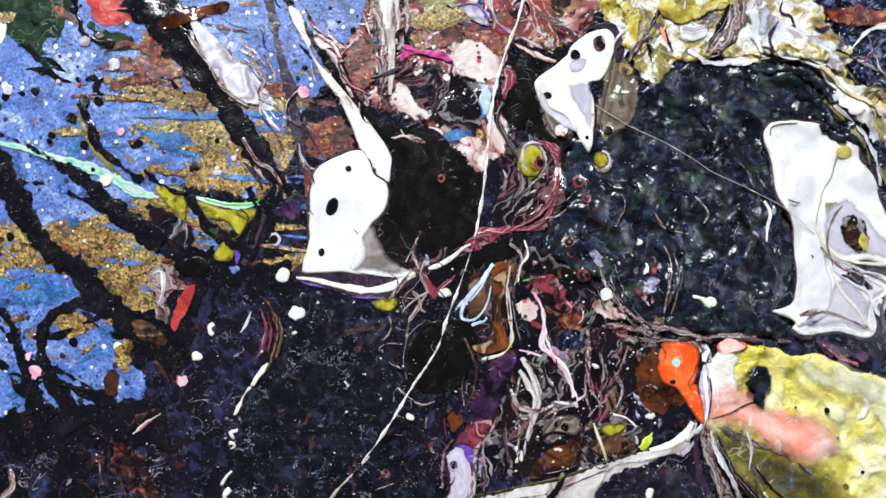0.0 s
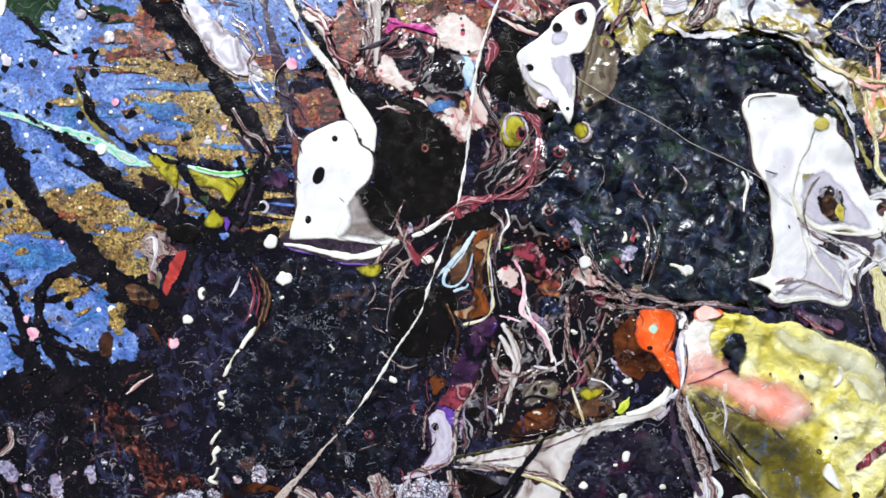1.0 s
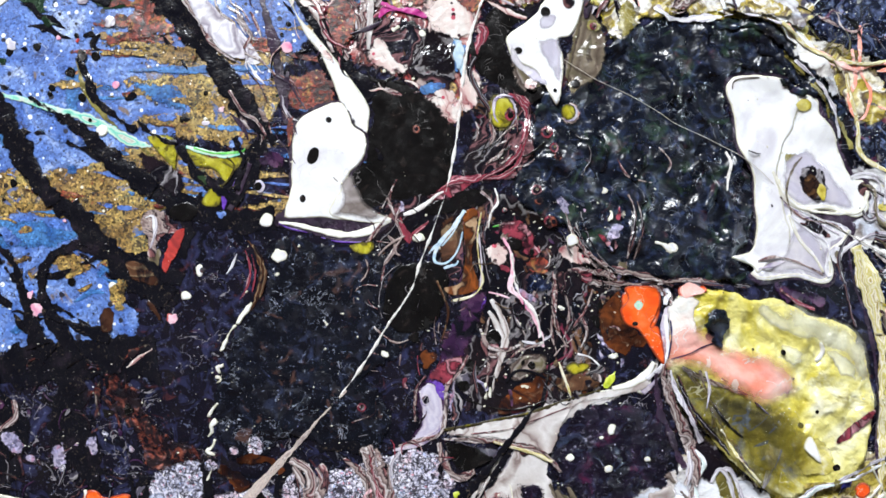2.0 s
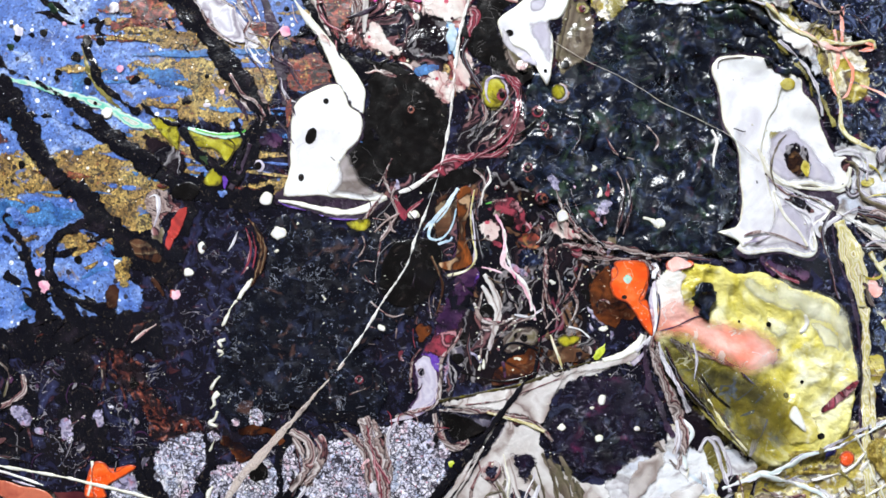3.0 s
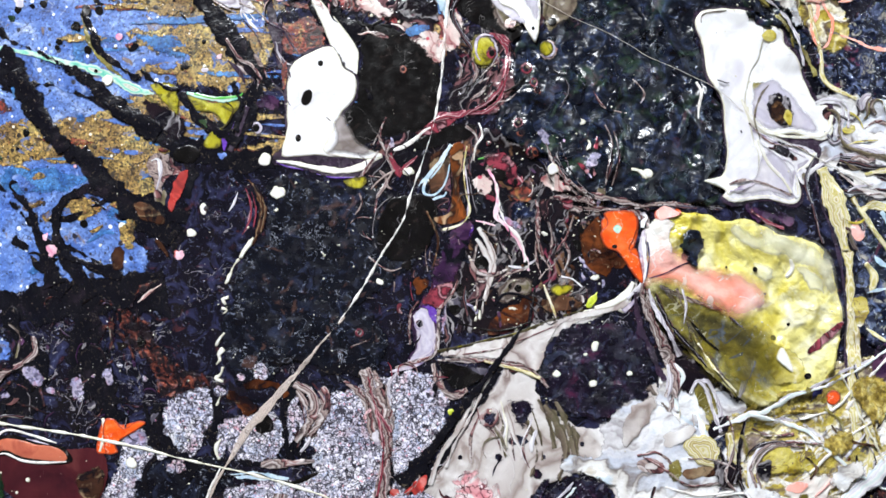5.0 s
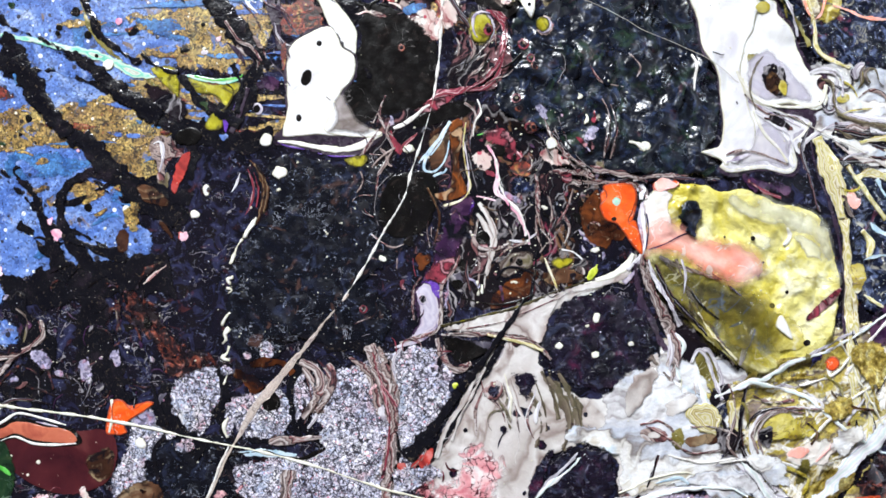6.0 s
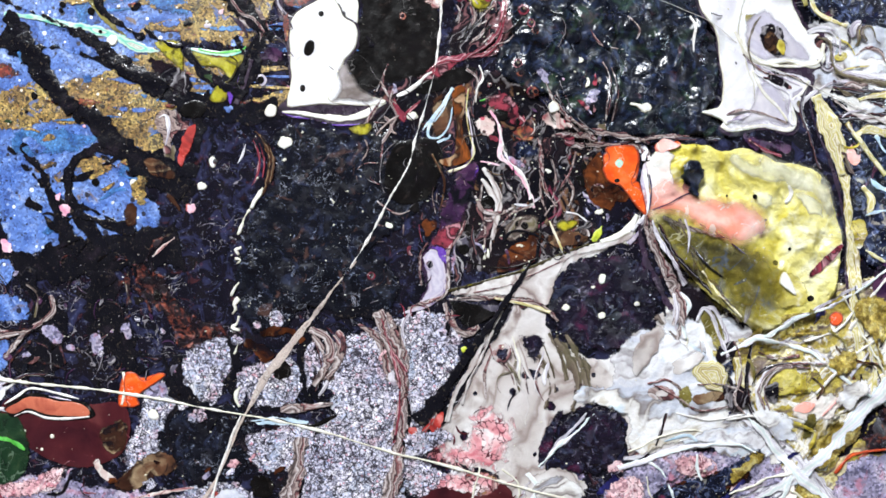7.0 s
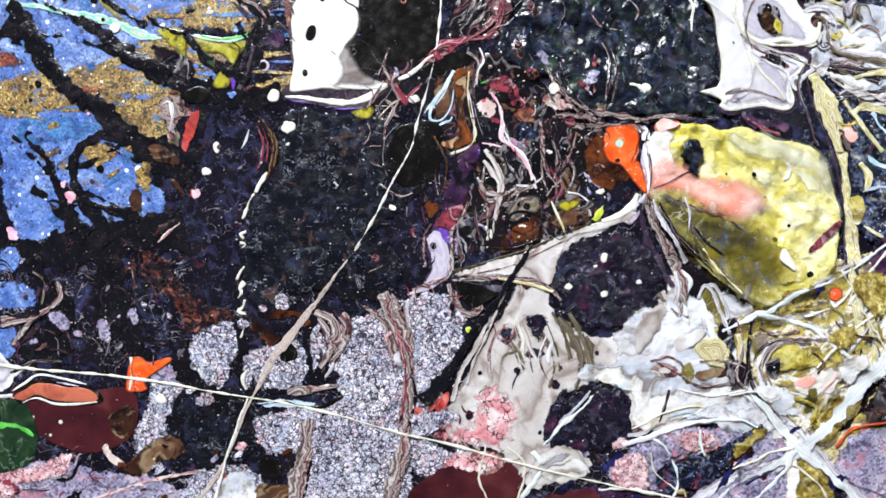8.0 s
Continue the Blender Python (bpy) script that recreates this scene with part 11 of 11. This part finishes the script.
for line, m in (([(10.83, -11.51, 0.67), (12.14, -13.6, 1.16), (13.11, -16.52, 1.41), (12.42, -19.42, 1.08), (11.56, -22.74, 0.66)], cream_marbled), ([(13.49, -11.54, 0.42), (14.37, -14.87, 0.58), (15.61, -15.71, 0.42)], dark_marbled), ([(12.4, -2.78, 0.58), (13.55, -4.88, 0.67), (13.86, -7.38, 0.75), (13.59, -9.87, 1), (15.23, -11.55, 1.16), (16.87, -13.64, 1.08), (17.76, -16.14, 0.83), (18.24, -18.22, 0.5)], pink_gloss), ([(13.71, -5.05, 0.33), (14.02, -7.38, 0.33), (14.82, -10.72, 0.42), (17.12, -13.56, 0.5), (18.08, -17.72, 0.33)], white_thread), ([(19.83, -7.85, 0.42), (19.63, -11.59, 0.58), (20.25, -15.75, 0.58), (21.8, -18.25, 0.42)], threads_marbled), ([(21.82, -16.17, 0.33), (23.93, -13.29, 0.5), (25.2, -9.97, 0.42)], threads_marbled), ([(21.17, 0.89, 0.33), (22.38, -2.46, 0.58), (24.43, -4.98, 0.67), (27.15, -6.83, 0.66)], threads_marbled), ([(9.38, -15.66, 0.33), (10.6, -18.16, 0.66), (13.09, -18.6, 0.66), (15.17, -17.78, 0.42)], threads_marbled), ([(8.94, -18.98, 0.33), (8.58, -22.3, 0.5), (9.38, -25.63, 0.42)], dark_marbled), ([(13.05, -23.16, 0.42), (14.73, -21.51, 0.58), (18.04, -22.2, 0.5), (21.74, -25.05, 0.41)], black_branch), ([(19.31, -19.06, 0.33), (18.69, -23.2, 0.58), (18, -26.52, 0.5)], black_branch), ([(23.45, -19.09, 0.25), (24.72, -17.03, 0.42), (26.39, -15.8, 0.33)], dark_marbled), ([(20.37, -20.31, 0.25), (21.35, -22.81, 0.33), (22.16, -25.05, 0.25)], cream_gold)):
    stroke("tangled_run", line, m, 0.14, 0.08, 0.3, lump=(0.06, 1.4))
spot("pit", [(11.28, -16.76, 1.08, 1.16)], black_smooth, rag=0.12)
for at in ([(20.45, -12.68, 0.5)], [(22.21, -3.29, 0.67, 0.83)], [(0.81, -2.83, 0.5)], [(1.59, 0.25, 0.25)], [(-7.87, -11.61, 0.25)], [(10.22, -24.39, 0.42, 1.16)], [(28.01, -19.29, 0.66, 0.5)], [(15.7, -23.76, 0.5, 0.25)]):
    spot("white_drop", at, white_gloss, rag=0.3)
drift("flow_line", [(9.5, 0.5), (27.5, -26.0)], 20, (2.5, 7), (0.07, 0.2), [threads_marbled, dark_marbled, dark_marbled, brown_gloss], -70, 60, 51, 0.12)
drift("flow_line", [(-8.0, 1.5), (6.0, -14.0)], 16, (2.5, 7), (0.06, 0.17), [threads_marbled, dark_marbled, dark_marbled], -60, 70, 52, 0.12)
drift("flow_line", [(-8.0, -17.0), (6.5, -34.0)], 22, (2, 5), (0.06, 0.16), [threads_marbled, dark_marbled, crimson_marbled], -60, 90, 53, 0.12)
blots("tangled_blot", [(9.5, 0.5), (27.5, -26.0)], 26, (0.25, 0.7), [dark_marbled, brown_gloss, black_smooth, purple_dull, threads_marbled], 54, 1.8, -70)
# ---- second coat: red and lilac beside the branches ----
patch("lilac_marbled_patch", [(-39.7, -0.37), (-38.04, 1.14), (-36.03, 0.76), (-34.81, -0.96), (-33.94, -2.33), (-35.68, -2.81), (-36.72, -3.99), (-37.07, -6.02), (-38.29, -5.84), (-38.64, -3.45), (-39.34, -2.25)], threads_marbled, 0.14, 0.15)
stroke("white_run", [(-39.17, -0.55, 0.43), (-37.6, -0.06, 0.85), (-37.25, -2.2, 0.76), (-37.94, -4.82, 0.51)], white_marbled, 0.12, 0.1)
patch("red_patch", [(-35.33, -3.5), (-34.28, -2.24), (-32.9, -1.75), (-33.15, -3.53), (-33.85, -5.38), (-34.72, -6.56), (-35.5, -8.33), (-36.37, -7.39), (-36.02, -5.7), (-35.5, -4.51)], red_gloss, 0.2, 0.08, label="glossy red paint with pale seams")
for at in ([(-55.33, -11.38, 0.77)], [(-54.61, -13.71, 0.86)], [(-64.68, -18.91, 0.81)], [(-34.57, -14.6, 0.79)]):
    spot("pink_drop", at, pink_gloss, rag=0.35)
for pts in ([(-45.51, -14.45), (-43.74, -13.18), (-43.4, -16.16), (-44.81, -16.58)], [(-38.91, -11.1), (-36.73, -12.81), (-36.22, -14.93), (-37.61, -14.07)], [(-41.53, -6.82), (-39.17, -6.42), (-36.72, -8.57), (-35.85, -10.7), (-38.47, -10.25), (-40.39, -8.96)]):
    patch("rust_patch", pts, brown_gloss, 0.1, 0.3)
for pts in ([(-44.18, -10.2), (-42.41, -8.51), (-40.66, -10.23), (-41.98, -13.62), (-43.56, -12.76)], [(-45.5, -6.78), (-44.18, -6.37), (-44.09, -7.47)]):
    patch("gold_field", pts, gold_glitter, 0.08, 0.35)
# ---- second coat: finer web, loops and glints at the lower right ----
for line, m in (([(49.62, -47.48, 0.44), (51.09, -45.39, 0.53), (53.84, -44.3, 0.53), (57.87, -44.46, 0.44)], dark_marbled), ([(46.19, -45.42, 0.44), (46.9, -48.14, 0.61), (46.32, -51.64, 0.44)], dark_marbled), ([(48.13, -42.94, 0.44), (49.84, -43.96, 0.7), (50.06, -47.52, 0.53)], olive_pearl), ([(60.06, -52.84, 0.44), (62.92, -50.41, 0.71), (65.69, -49.76, 0.44)], salmon_gloss), ([(55.52, -53.33, 0.53), (59.01, -55.42, 0.79), (57.96, -58.02, 0.53)], gold_lumpy), ([(62.57, -41.49, 0.35), (65.1, -44.37, 0.53), (70.49, -45.72, 0.44)], brown_gloss), ([(61.78, -39.66, 0.44), (64.37, -41.64, 0.53), (65.1, -44.37, 0.44)], olive_pearl), ([(68.21, -38.42, 0.53), (69.34, -42.06, 0.79), (70.49, -45.72, 0.53)], gold_leaf), ([(53.63, -40.75, 0.44), (56.36, -40.09, 0.7), (60.86, -40.02, 0.44)], gold_leaf), ([(50.85, -42.28, 0.35), (53.45, -43.38, 0.53), (57.05, -43.24, 0.35)], threads_marbled), ([(58.64, -46.48, 0.53), (60.33, -48.4, 0.7), (59.32, -50.09, 0.44)], brown_gloss)):
    stroke("swirled_run", line, m, 0.2, 0.1, 0.4, lump=(0.12, 1.4))
for line in ([(30.41, -56.52, 0.26), (35.85, -54.3, 0.26), (42.08, -53.94, 0.18)], [(32.81, -60.29, 0.26), (33.46, -63.93, 0.26), (36.82, -66.93, 0.18)], [(54.91, -64.04, 0.35), (58.37, -67.08, 0.36), (61.78, -71.96, 0.36)], [(45.91, -64.12, 0.35), (51.42, -61.92, 0.35), (55.06, -61.35, 0.35)], [(10.96, -57.62, 0.26), (13.32, -61.38, 0.35), (11.68, -65.74, 0.35)], [(7.47, -57.35, 0.26), (6.25, -61.73, 0.26), (6.84, -65.55, 0.26)], [(64.83, -34.6, 0.26), (67.98, -41.95, 0.26), (71.12, -47.56, 0.27)]):
    stroke("white_web_thread", line, white_gloss, 0.2, 0.05, wander=0.5)
for pts, m in (([(40.96, -44.11), (43.51, -43.08), (46.19, -45.42), (45.49, -48.02), (42.54, -46.89)], cream_gold), ([(49.34, -51.9), (51.22, -50.28), (55.58, -52.44), (56.26, -56.07), (53.52, -56.72), (50.97, -54.35)], tangle_white), ([(61.5, -44.06), (64.31, -42.53), (66.91, -44.52), (64.94, -47.02), (62.27, -46.26)], gold_leaf), ([(65.61, -36.44), (68.44, -34.9), (71.83, -36.06), (71.43, -42.24), (68.04, -41.07)], gold_leaf), ([(37.51, -42.94), (41.14, -41.48), (42.84, -42.5), (40.04, -44.56), (37.91, -44.74)], cream_marbled), ([(32.51, -39.02), (35.25, -37.48), (36.88, -39.37), (33.94, -43.53), (31.26, -44.19)], cream_marbled), ([(45.19, -47.11), (47.9, -46.45), (49.5, -49.25), (47.56, -51.74), (45.49, -50.68)], dark_marbled), ([(51.39, -47.63), (53.25, -46.55), (54.01, -48.74), (53.15, -50.98), (51.61, -49.78)], dark_marbled), ([(63.03, -48.64), (66.75, -47.18), (68.46, -49.11), (64.63, -52.35), (62.51, -51.27)], tangle_white)):
    patch("swirled_patch", pts, m, 0.14, 0.35, 0.5, (0.2, 1.8), size=1.0)
for line in ([(51.61, -51.2, 0.44), (50.65, -48.01, 0.61), (52.62, -45.26, 0.61), (56.07, -44.49, 0.53), (61.45, -44.77, 0.44)], [(47.43, -40.23, 0.44), (48.19, -44.71, 0.53), (46.84, -49.02, 0.53), (48.45, -51.82, 0.53)], [(41.31, -46.78, 0.35), (45.21, -46.76, 0.44), (48.32, -48.26, 0.44)], [(33.76, -46.16, 0.44), (36.44, -45.67, 0.44), (38.96, -47.47, 0.35)]):
    stroke("swirled_run", line, threads_marbled, 0.16, 0.08, wander=0.3)
splash("dark_speckle", [(4.22, -31.54), (46.17, -61.52)], 160, (0.05, 0.2), aubergine, 58)
splash("white_speckle", [(9.5, 2.5), (29.5, -27.0)], 160, (0.05, 0.22), white_gloss, 59)
splash("white_speckle", [(-60.0, -18.0), (-10.0, -50.0)], 180, (0.04, 0.18), white_gloss, 60)

# ---- second coat: between the disc and the olive glaze, and over the tall white patches ----
for line, m in (([(34.76, -20.4, 0.7), (35.51, -24.39, 1.39), (37.63, -28.92, 1.74), (39.5, -33.44, 1.57), (39.8, -37.85, 1.05)], threads_marbled), ([(35.67, -20.04, 0.52), (36.68, -24.04, 0.7), (38.6, -27.69, 0.78), (40.53, -31.34, 0.7)], white_marbled), ([(33.97, -21.65, 0.7), (34.51, -26.05, 1.22), (36.19, -30.55, 1.22), (38.06, -35.08, 0.87)], purple_branch), ([(36.47, -20.97, 0.44), (38.33, -25.48, 0.7), (41.13, -29.2, 0.7), (44.39, -32.96, 0.52)], dark_marbled), ([(42.13, -27.53, 0.44), (43.64, -31.15, 0.61), (46.84, -35.79, 0.61), (50.2, -38.7, 0.44)], olive_pearl), ([(42.88, -29.34, 0.26), (45.27, -33.03, 0.35), (48.55, -36.81, 0.35)], cream_gold), ([(38.78, -32.51, 0.44), (38.88, -36.02, 0.52), (38.34, -38.61, 0.35)], white_marbled)):
    stroke("marbled_run", line, m, 0.14, 0.12, wander=0.2)
# soft shading of the second white patch and its pits, painted in lilac-grey
for pts in ([(17.24, 25.31), (20.03, 26.11), (20.93, 24.55), (20.55, 19.12), (19.49, 20.27), (18.44, 22.2)], [(13.47, 24.67), (14.75, 22.19), (16.89, 21.03), (18.7, 18.72), (16.87, 19.25), (14.21, 21.72)], [(17.74, 28.44), (19.68, 28.85), (19.27, 27.04), (17.88, 26.88)]):
    patch("lilac_film_shade", pts, lilac_wash_shade, 0.04, 0.25)
for line, m in (([(50.71, 6.86, 0.44), (52.39, 3.66, 0.61), (55.06, 1.63, 0.61), (59.47, 0.98, 0.61), (63.29, 1.43, 0.53), (64.25, 4.19, 0.44)], white_gloss), ([(51.64, 3.27, 0.26), (54.94, 0.23, 0.35), (59.34, -0.6, 0.35), (61.87, -2.53, 0.26)], threads_marbled), ([(53.19, 0.53, 0.35), (55.7, -1.41, 0.52), (58.39, -3.35, 0.44), (58.49, -6.43, 0.35)], white_marbled), ([(48.22, -5.96, 0.35), (50.93, -5.28, 0.52), (54.41, -6.15, 0.52), (57.85, -7.71, 0.44)], threads_marbled), ([(54.44, -0.44, 0.44), (55.74, -0.88, 0.7), (57.1, -1.68, 0.44)], dark_marbled), ([(63.43, 5.13, 0.53), (65.33, 4.12, 0.79), (65.56, 0.57, 0.79), (68.28, -1.38, 1.05), (74.35, -2.83, 1.23)], brown_haze), ([(61.72, 6.12, 0.35), (64.02, 6.68, 0.44), (66.62, 5.46, 0.53), (66.79, 2.26, 0.44)], white_marbled), ([(61.75, -1.82, 0.44), (60.03, -5.22, 0.7), (61.27, -9.71, 0.7), (62.2, -15.04, 0.61)], dark_marbled), ([(53.34, 0.66, 0.33), (52.56, 4.02, 0.42), (53.65, 7.37, 0.5), (55.04, 9.05, 0.33)], brown_haze)):
    stroke("flow_line", line, m, 0.1, 0.06)
spot("pit", [(56.39, 5.18, 2.09, 3.01)], dark_marbled, turn=20, thick=0.1, rag=0.15)
spot("brown_bubble", [(56.13, 4.67, 1.34, 2.01)], brown_gloss, turn=20, thick=0.1, rag=0.2)
spot("gold_bubble", [(57.63, 3.83, 0.67, 1.26)], gold_lumpy, turn=10, thick=0.1, rag=0.2)

# ---- second coat: the upper right corner ----
for pts, m in (([(43.01, 38.26), (44.74, 37.49), (46.25, 35.11), (50.02, 33.09), (54.76, 30.94), (55.9, 27.3), (52.21, 27.56), (48.26, 28.76), (44.32, 29.82), (43.33, 33.46)], tangle_white), ([(44.32, 29.82), (48.37, 31.95), (52.34, 30.9), (53.87, 28.85), (49.84, 28.31), (45.87, 28.57)], tangle_gold), ([(51.41, 27.39), (56.16, 25.72), (59.21, 21.02), (61.33, 17.11), (59.06, 16.93), (55.97, 20.58), (52.9, 24.48)], tangle_white), ([(52.95, 36.04), (56.64, 36.93), (62.18, 36.74), (62.04, 33.82), (57.28, 33.24), (53.44, 34.12)], red_glitter)):
    patch("swirled_patch", pts, m, 0.12, 0.4, 0.5, (0.25, 2.0), size=1.1)
# The white and olive runs down the black ridge paint in its pale sheen.
for line, m in (([(52.36, 27.24, 0.39), (55.31, 24.52, 0.62), (58.48, 22.98, 0.7), (63.28, 21.47, 0.7)], salmon_gloss), ([(51.41, 27.54, 0.31), (56.09, 23.97, 0.47), (60.84, 21.44, 0.47)], cream_gold), ([(53.63, 22.52, 0.39), (56.73, 19.41, 0.62), (59.02, 15.91, 0.62), (60.16, 11.63, 0.46)], white_marbled), ([(52.06, 23.29, 0.23), (55.15, 20.18, 0.39), (57.77, 16.92, 0.39), (58.93, 13.18, 0.31)], olive_pearl), ([(56.35, 30.49, 0.47), (58.9, 32.95, 0.71), (63.07, 34.65, 0.63)], white_marbled), ([(46.46, 34.31, 0.23), (44.86, 31.89, 0.39), (45.25, 29.12, 0.31)], purple_branch), ([(41.1, 28.03, 0.31), (44.29, 28.87, 0.47), (48.25, 28.61, 0.39), (51.41, 27.39, 0.31)], white_marbled)):
    stroke("swirled_run", line, m, 0.16, 0.12, wander=0.25)
splash("white_speckle", [(46.0, 43.0), (78.0, 8.0)], 260, (0.05, 0.2), white_gloss, 61)
splash("white_speckle", [(17.0, 28.0), (46.0, -8.0)], 260, (0.03, 0.1), ice_blue, 62)

# ---- the long white threads, on top ----
stroke("white_thread", [(x, y, w * 0.7) for x, y, w in [(12.11, 40.4, 0.89), (10.5, 34, 0.73), (8.69, 29.26, 0.66), (7.12, 23, 0.5), (6.32, 15.26, 0.38), (5.54, 9.13, 0.38), (4.47, 3.8, 0.33), (2.72, -1.5, 0.33), (0.98, -6.02, 0.38), (-0.53, -10.53, 0.38), (-3.54, -15.03, 0.38), (-6.69, -20.28, 0.38), (-10.45, -25.52, 0.49)]], white_thread, 0.25, 0.12, 0.3, label="long off-white thread of paint", wander=0.08)
stroke("white_thread", [(-9.23, -24.35, 0.51), (-13.09, -28.44, 0.57), (-15.54, -31.33, 0.89), (-18.95, -35.04, 1.52), (-21.9, -38.35, 1.65), (-24.87, -41.69, 1.39), (-27.48, -45.95, 0.83)], tan_thread, 0.3, 0.08, 0.4, label="off-white thread, swollen and streaky")
stroke("white_thread", [(-27.27, -45.52, 0.76), (-29.46, -48.95, 0.58), (-31.8, -53.73, 0.58), (-35.02, -58.95, 0.77), (-39.64, -64.14, 1.03)], tan_thread, 0.25, 0.08, 0.3)
stroke("white_thread", [(-28.94, -47.19, 0.38), (-30.57, -50.22, 0.38), (-32.51, -54.59, 0.44), (-34.65, -59.88, 0.45), (-36.46, -64.33, 0.38)], white_thread, 0.2, 0.05, 0.2, wander=0.2)
stroke("white_thread", [(x, y, w * 0.8) for x, y, w in [(-72.66, -38.45, 0.78), (-66.08, -39.78, 0.65), (-59.55, -40.83, 0.58), (-50.34, -42.16, 0.52), (-41.33, -44.02, 0.52), (-32.46, -46.23, 0.51), (-23.66, -48.27, 0.51), (-14.97, -50.85, 0.51), (-6.38, -54.06, 0.44), (2.23, -56.76, 0.51), (10.81, -59.92, 0.44), (19.42, -62.85, 0.38), (28.09, -65.55, 0.38), (41.22, -69.4, 0.38)]], white_gloss, 0.3, 0.07, 0.3, label="long bright white thread of paint")
for line in ([(-23.02, -12.24, 0.67), (-23.71, -13.25, 1.27), (-24.57, -14.42, 0.84), (-25.09, -15.43, 0.59)], [(-25.26, -15.6, 0.42), (-26.12, -16.43, 0.59), (-26.65, -17.61, 0.51), (-27.17, -18.79, 0.93), (-27.52, -19.13, 0.51)], [(-27.01, -21.15, 0.84), (-27.88, -21.49, 0.76), (-27.37, -22.33, 0.51)], [(-28.06, -22.84, 0.51), (-27.2, -23.18, 0.68), (-27.89, -23.68, 0.34)], [(-27.75, -26.55, 0.34), (-28.79, -27.9, 0.42), (-29.14, -28.58, 0.25)], [(-28.11, -29.09, 0.93), (-28.81, -29.93, 0.76), (-28.65, -30.78, 0.51), (-29.17, -31.45, 0.34)], [(-28.14, -31.79, 0.76), (-28.5, -32.81, 0.93), (-29.37, -33.49, 0.51), (-28.17, -33.99, 0.25)]):
    stroke("white_dribble", [(x, y, w * 0.72) for x, y, w in line], white_gloss, 0.25, 0.14, 0.3, wander=0.12)
for line in ([(-28.53, -35.68, 0.25), (-29.07, -37.21, 0.68), (-29.42, -37.72, 0.34)], [(-28.81, -42.74, 0.71), (-29.57, -44.2, 1.06), (-29.09, -45.84, 0.71)]):
    stroke("white_dribble", [(x, y, w * 0.72) for x, y, w in line], white_gloss, 0.25, 0.14, 0.3, wander=0.12)
stroke("grey_line", [(7.31, -25.66, 0.26), (13.32, -27, 0.26), (18.67, -25.68, 0.26)], black_smooth, 0.06, 0.02)
stroke("pale_line", [(43.84, 9.49, 0.34), (44.48, 7.88, 0.34), (44.1, 5.78, 0.33), (43.9, 3.93, 0.25)], white_thread, 0.1, 0.03)

# ---- droplets ----
WHOLE = [(-66.0, 40.0), (76.0, -72.0)]
splash("white_speckle", WHOLE, 520, (0.05, 0.22), white_gloss, 31, "fine white droplets of paint")
splash("white_speckle", [(-26.46, -3.02), (5.33, -30.01)], 80, (0.05, 0.25), white_gloss, 32)
splash("white_speckle", [(-61.41, 37.84), (-22.55, -16.57)], 160, (0.06, 0.28), ice_blue, 33)
splash("dark_speckle", [(-61.41, 37.84), (-22.55, -16.57)], 620, (0.05, 0.36), black_smooth, 34, "fine black droplets of paint")
splash("dark_speckle", [(4.22, -31.54), (46.17, -61.52)], 60, (0.06, 0.3), aubergine, 35)
splash("dark_speckle", [(36.55, -9.6), (65.52, -39.99)], 40, (0.06, 0.22), brown_gloss, 36)
splash("pink_speckle", [(-61.41, 37.84), (-5.98, -1.5)], 60, (0.06, 0.3), pink_gloss, 37)

# ---- a loose fibre caught on the paint ----
def fibre(pts, width, label):
    line = smooth_loop(pts, 0.6, closed=False)
    z = sample(widened(HEIGHT, 3), 0, 0, line[:, 0], line[:, 1]) + width * 0.5
    curve = bpy.data.curves.new("fibre", "CURVE")
    curve.dimensions, curve.bevel_depth, curve.bevel_resolution = "3D", width * 0.0005, 2
    s = curve.splines.new("POLY")
    s.points.add(len(line) - 1)
    for p, (x, y), h in zip(s.points, line[:, :2], z):
        p.co = (x * 0.001, y * 0.001, h * 0.001, 1)
    curve.materials.append(fibre_mat)
    ob = tagged(new("fibre", curve), label, "fibre")
    ob.matrix_world = painting.matrix_world.copy()


fibre([(20.96, 22.59), (23.1, 21.12), (25.4, 19.58), (29.24, 17.89), (33.85, 15.36), (36.92, 13.21), (41.56, 11.15), (45.44, 9.09), (48.54, 6.94), (50.86, 5.02)], 0.09, "long pale hair stuck across the black and white paint")
fibre([(54.31, 1.52), (58.51, -0.34), (63.56, -3.14), (68.65, -5.95), (73.75, -9.51)], 0.12, "pale hair lying over the lilac and cream paint")
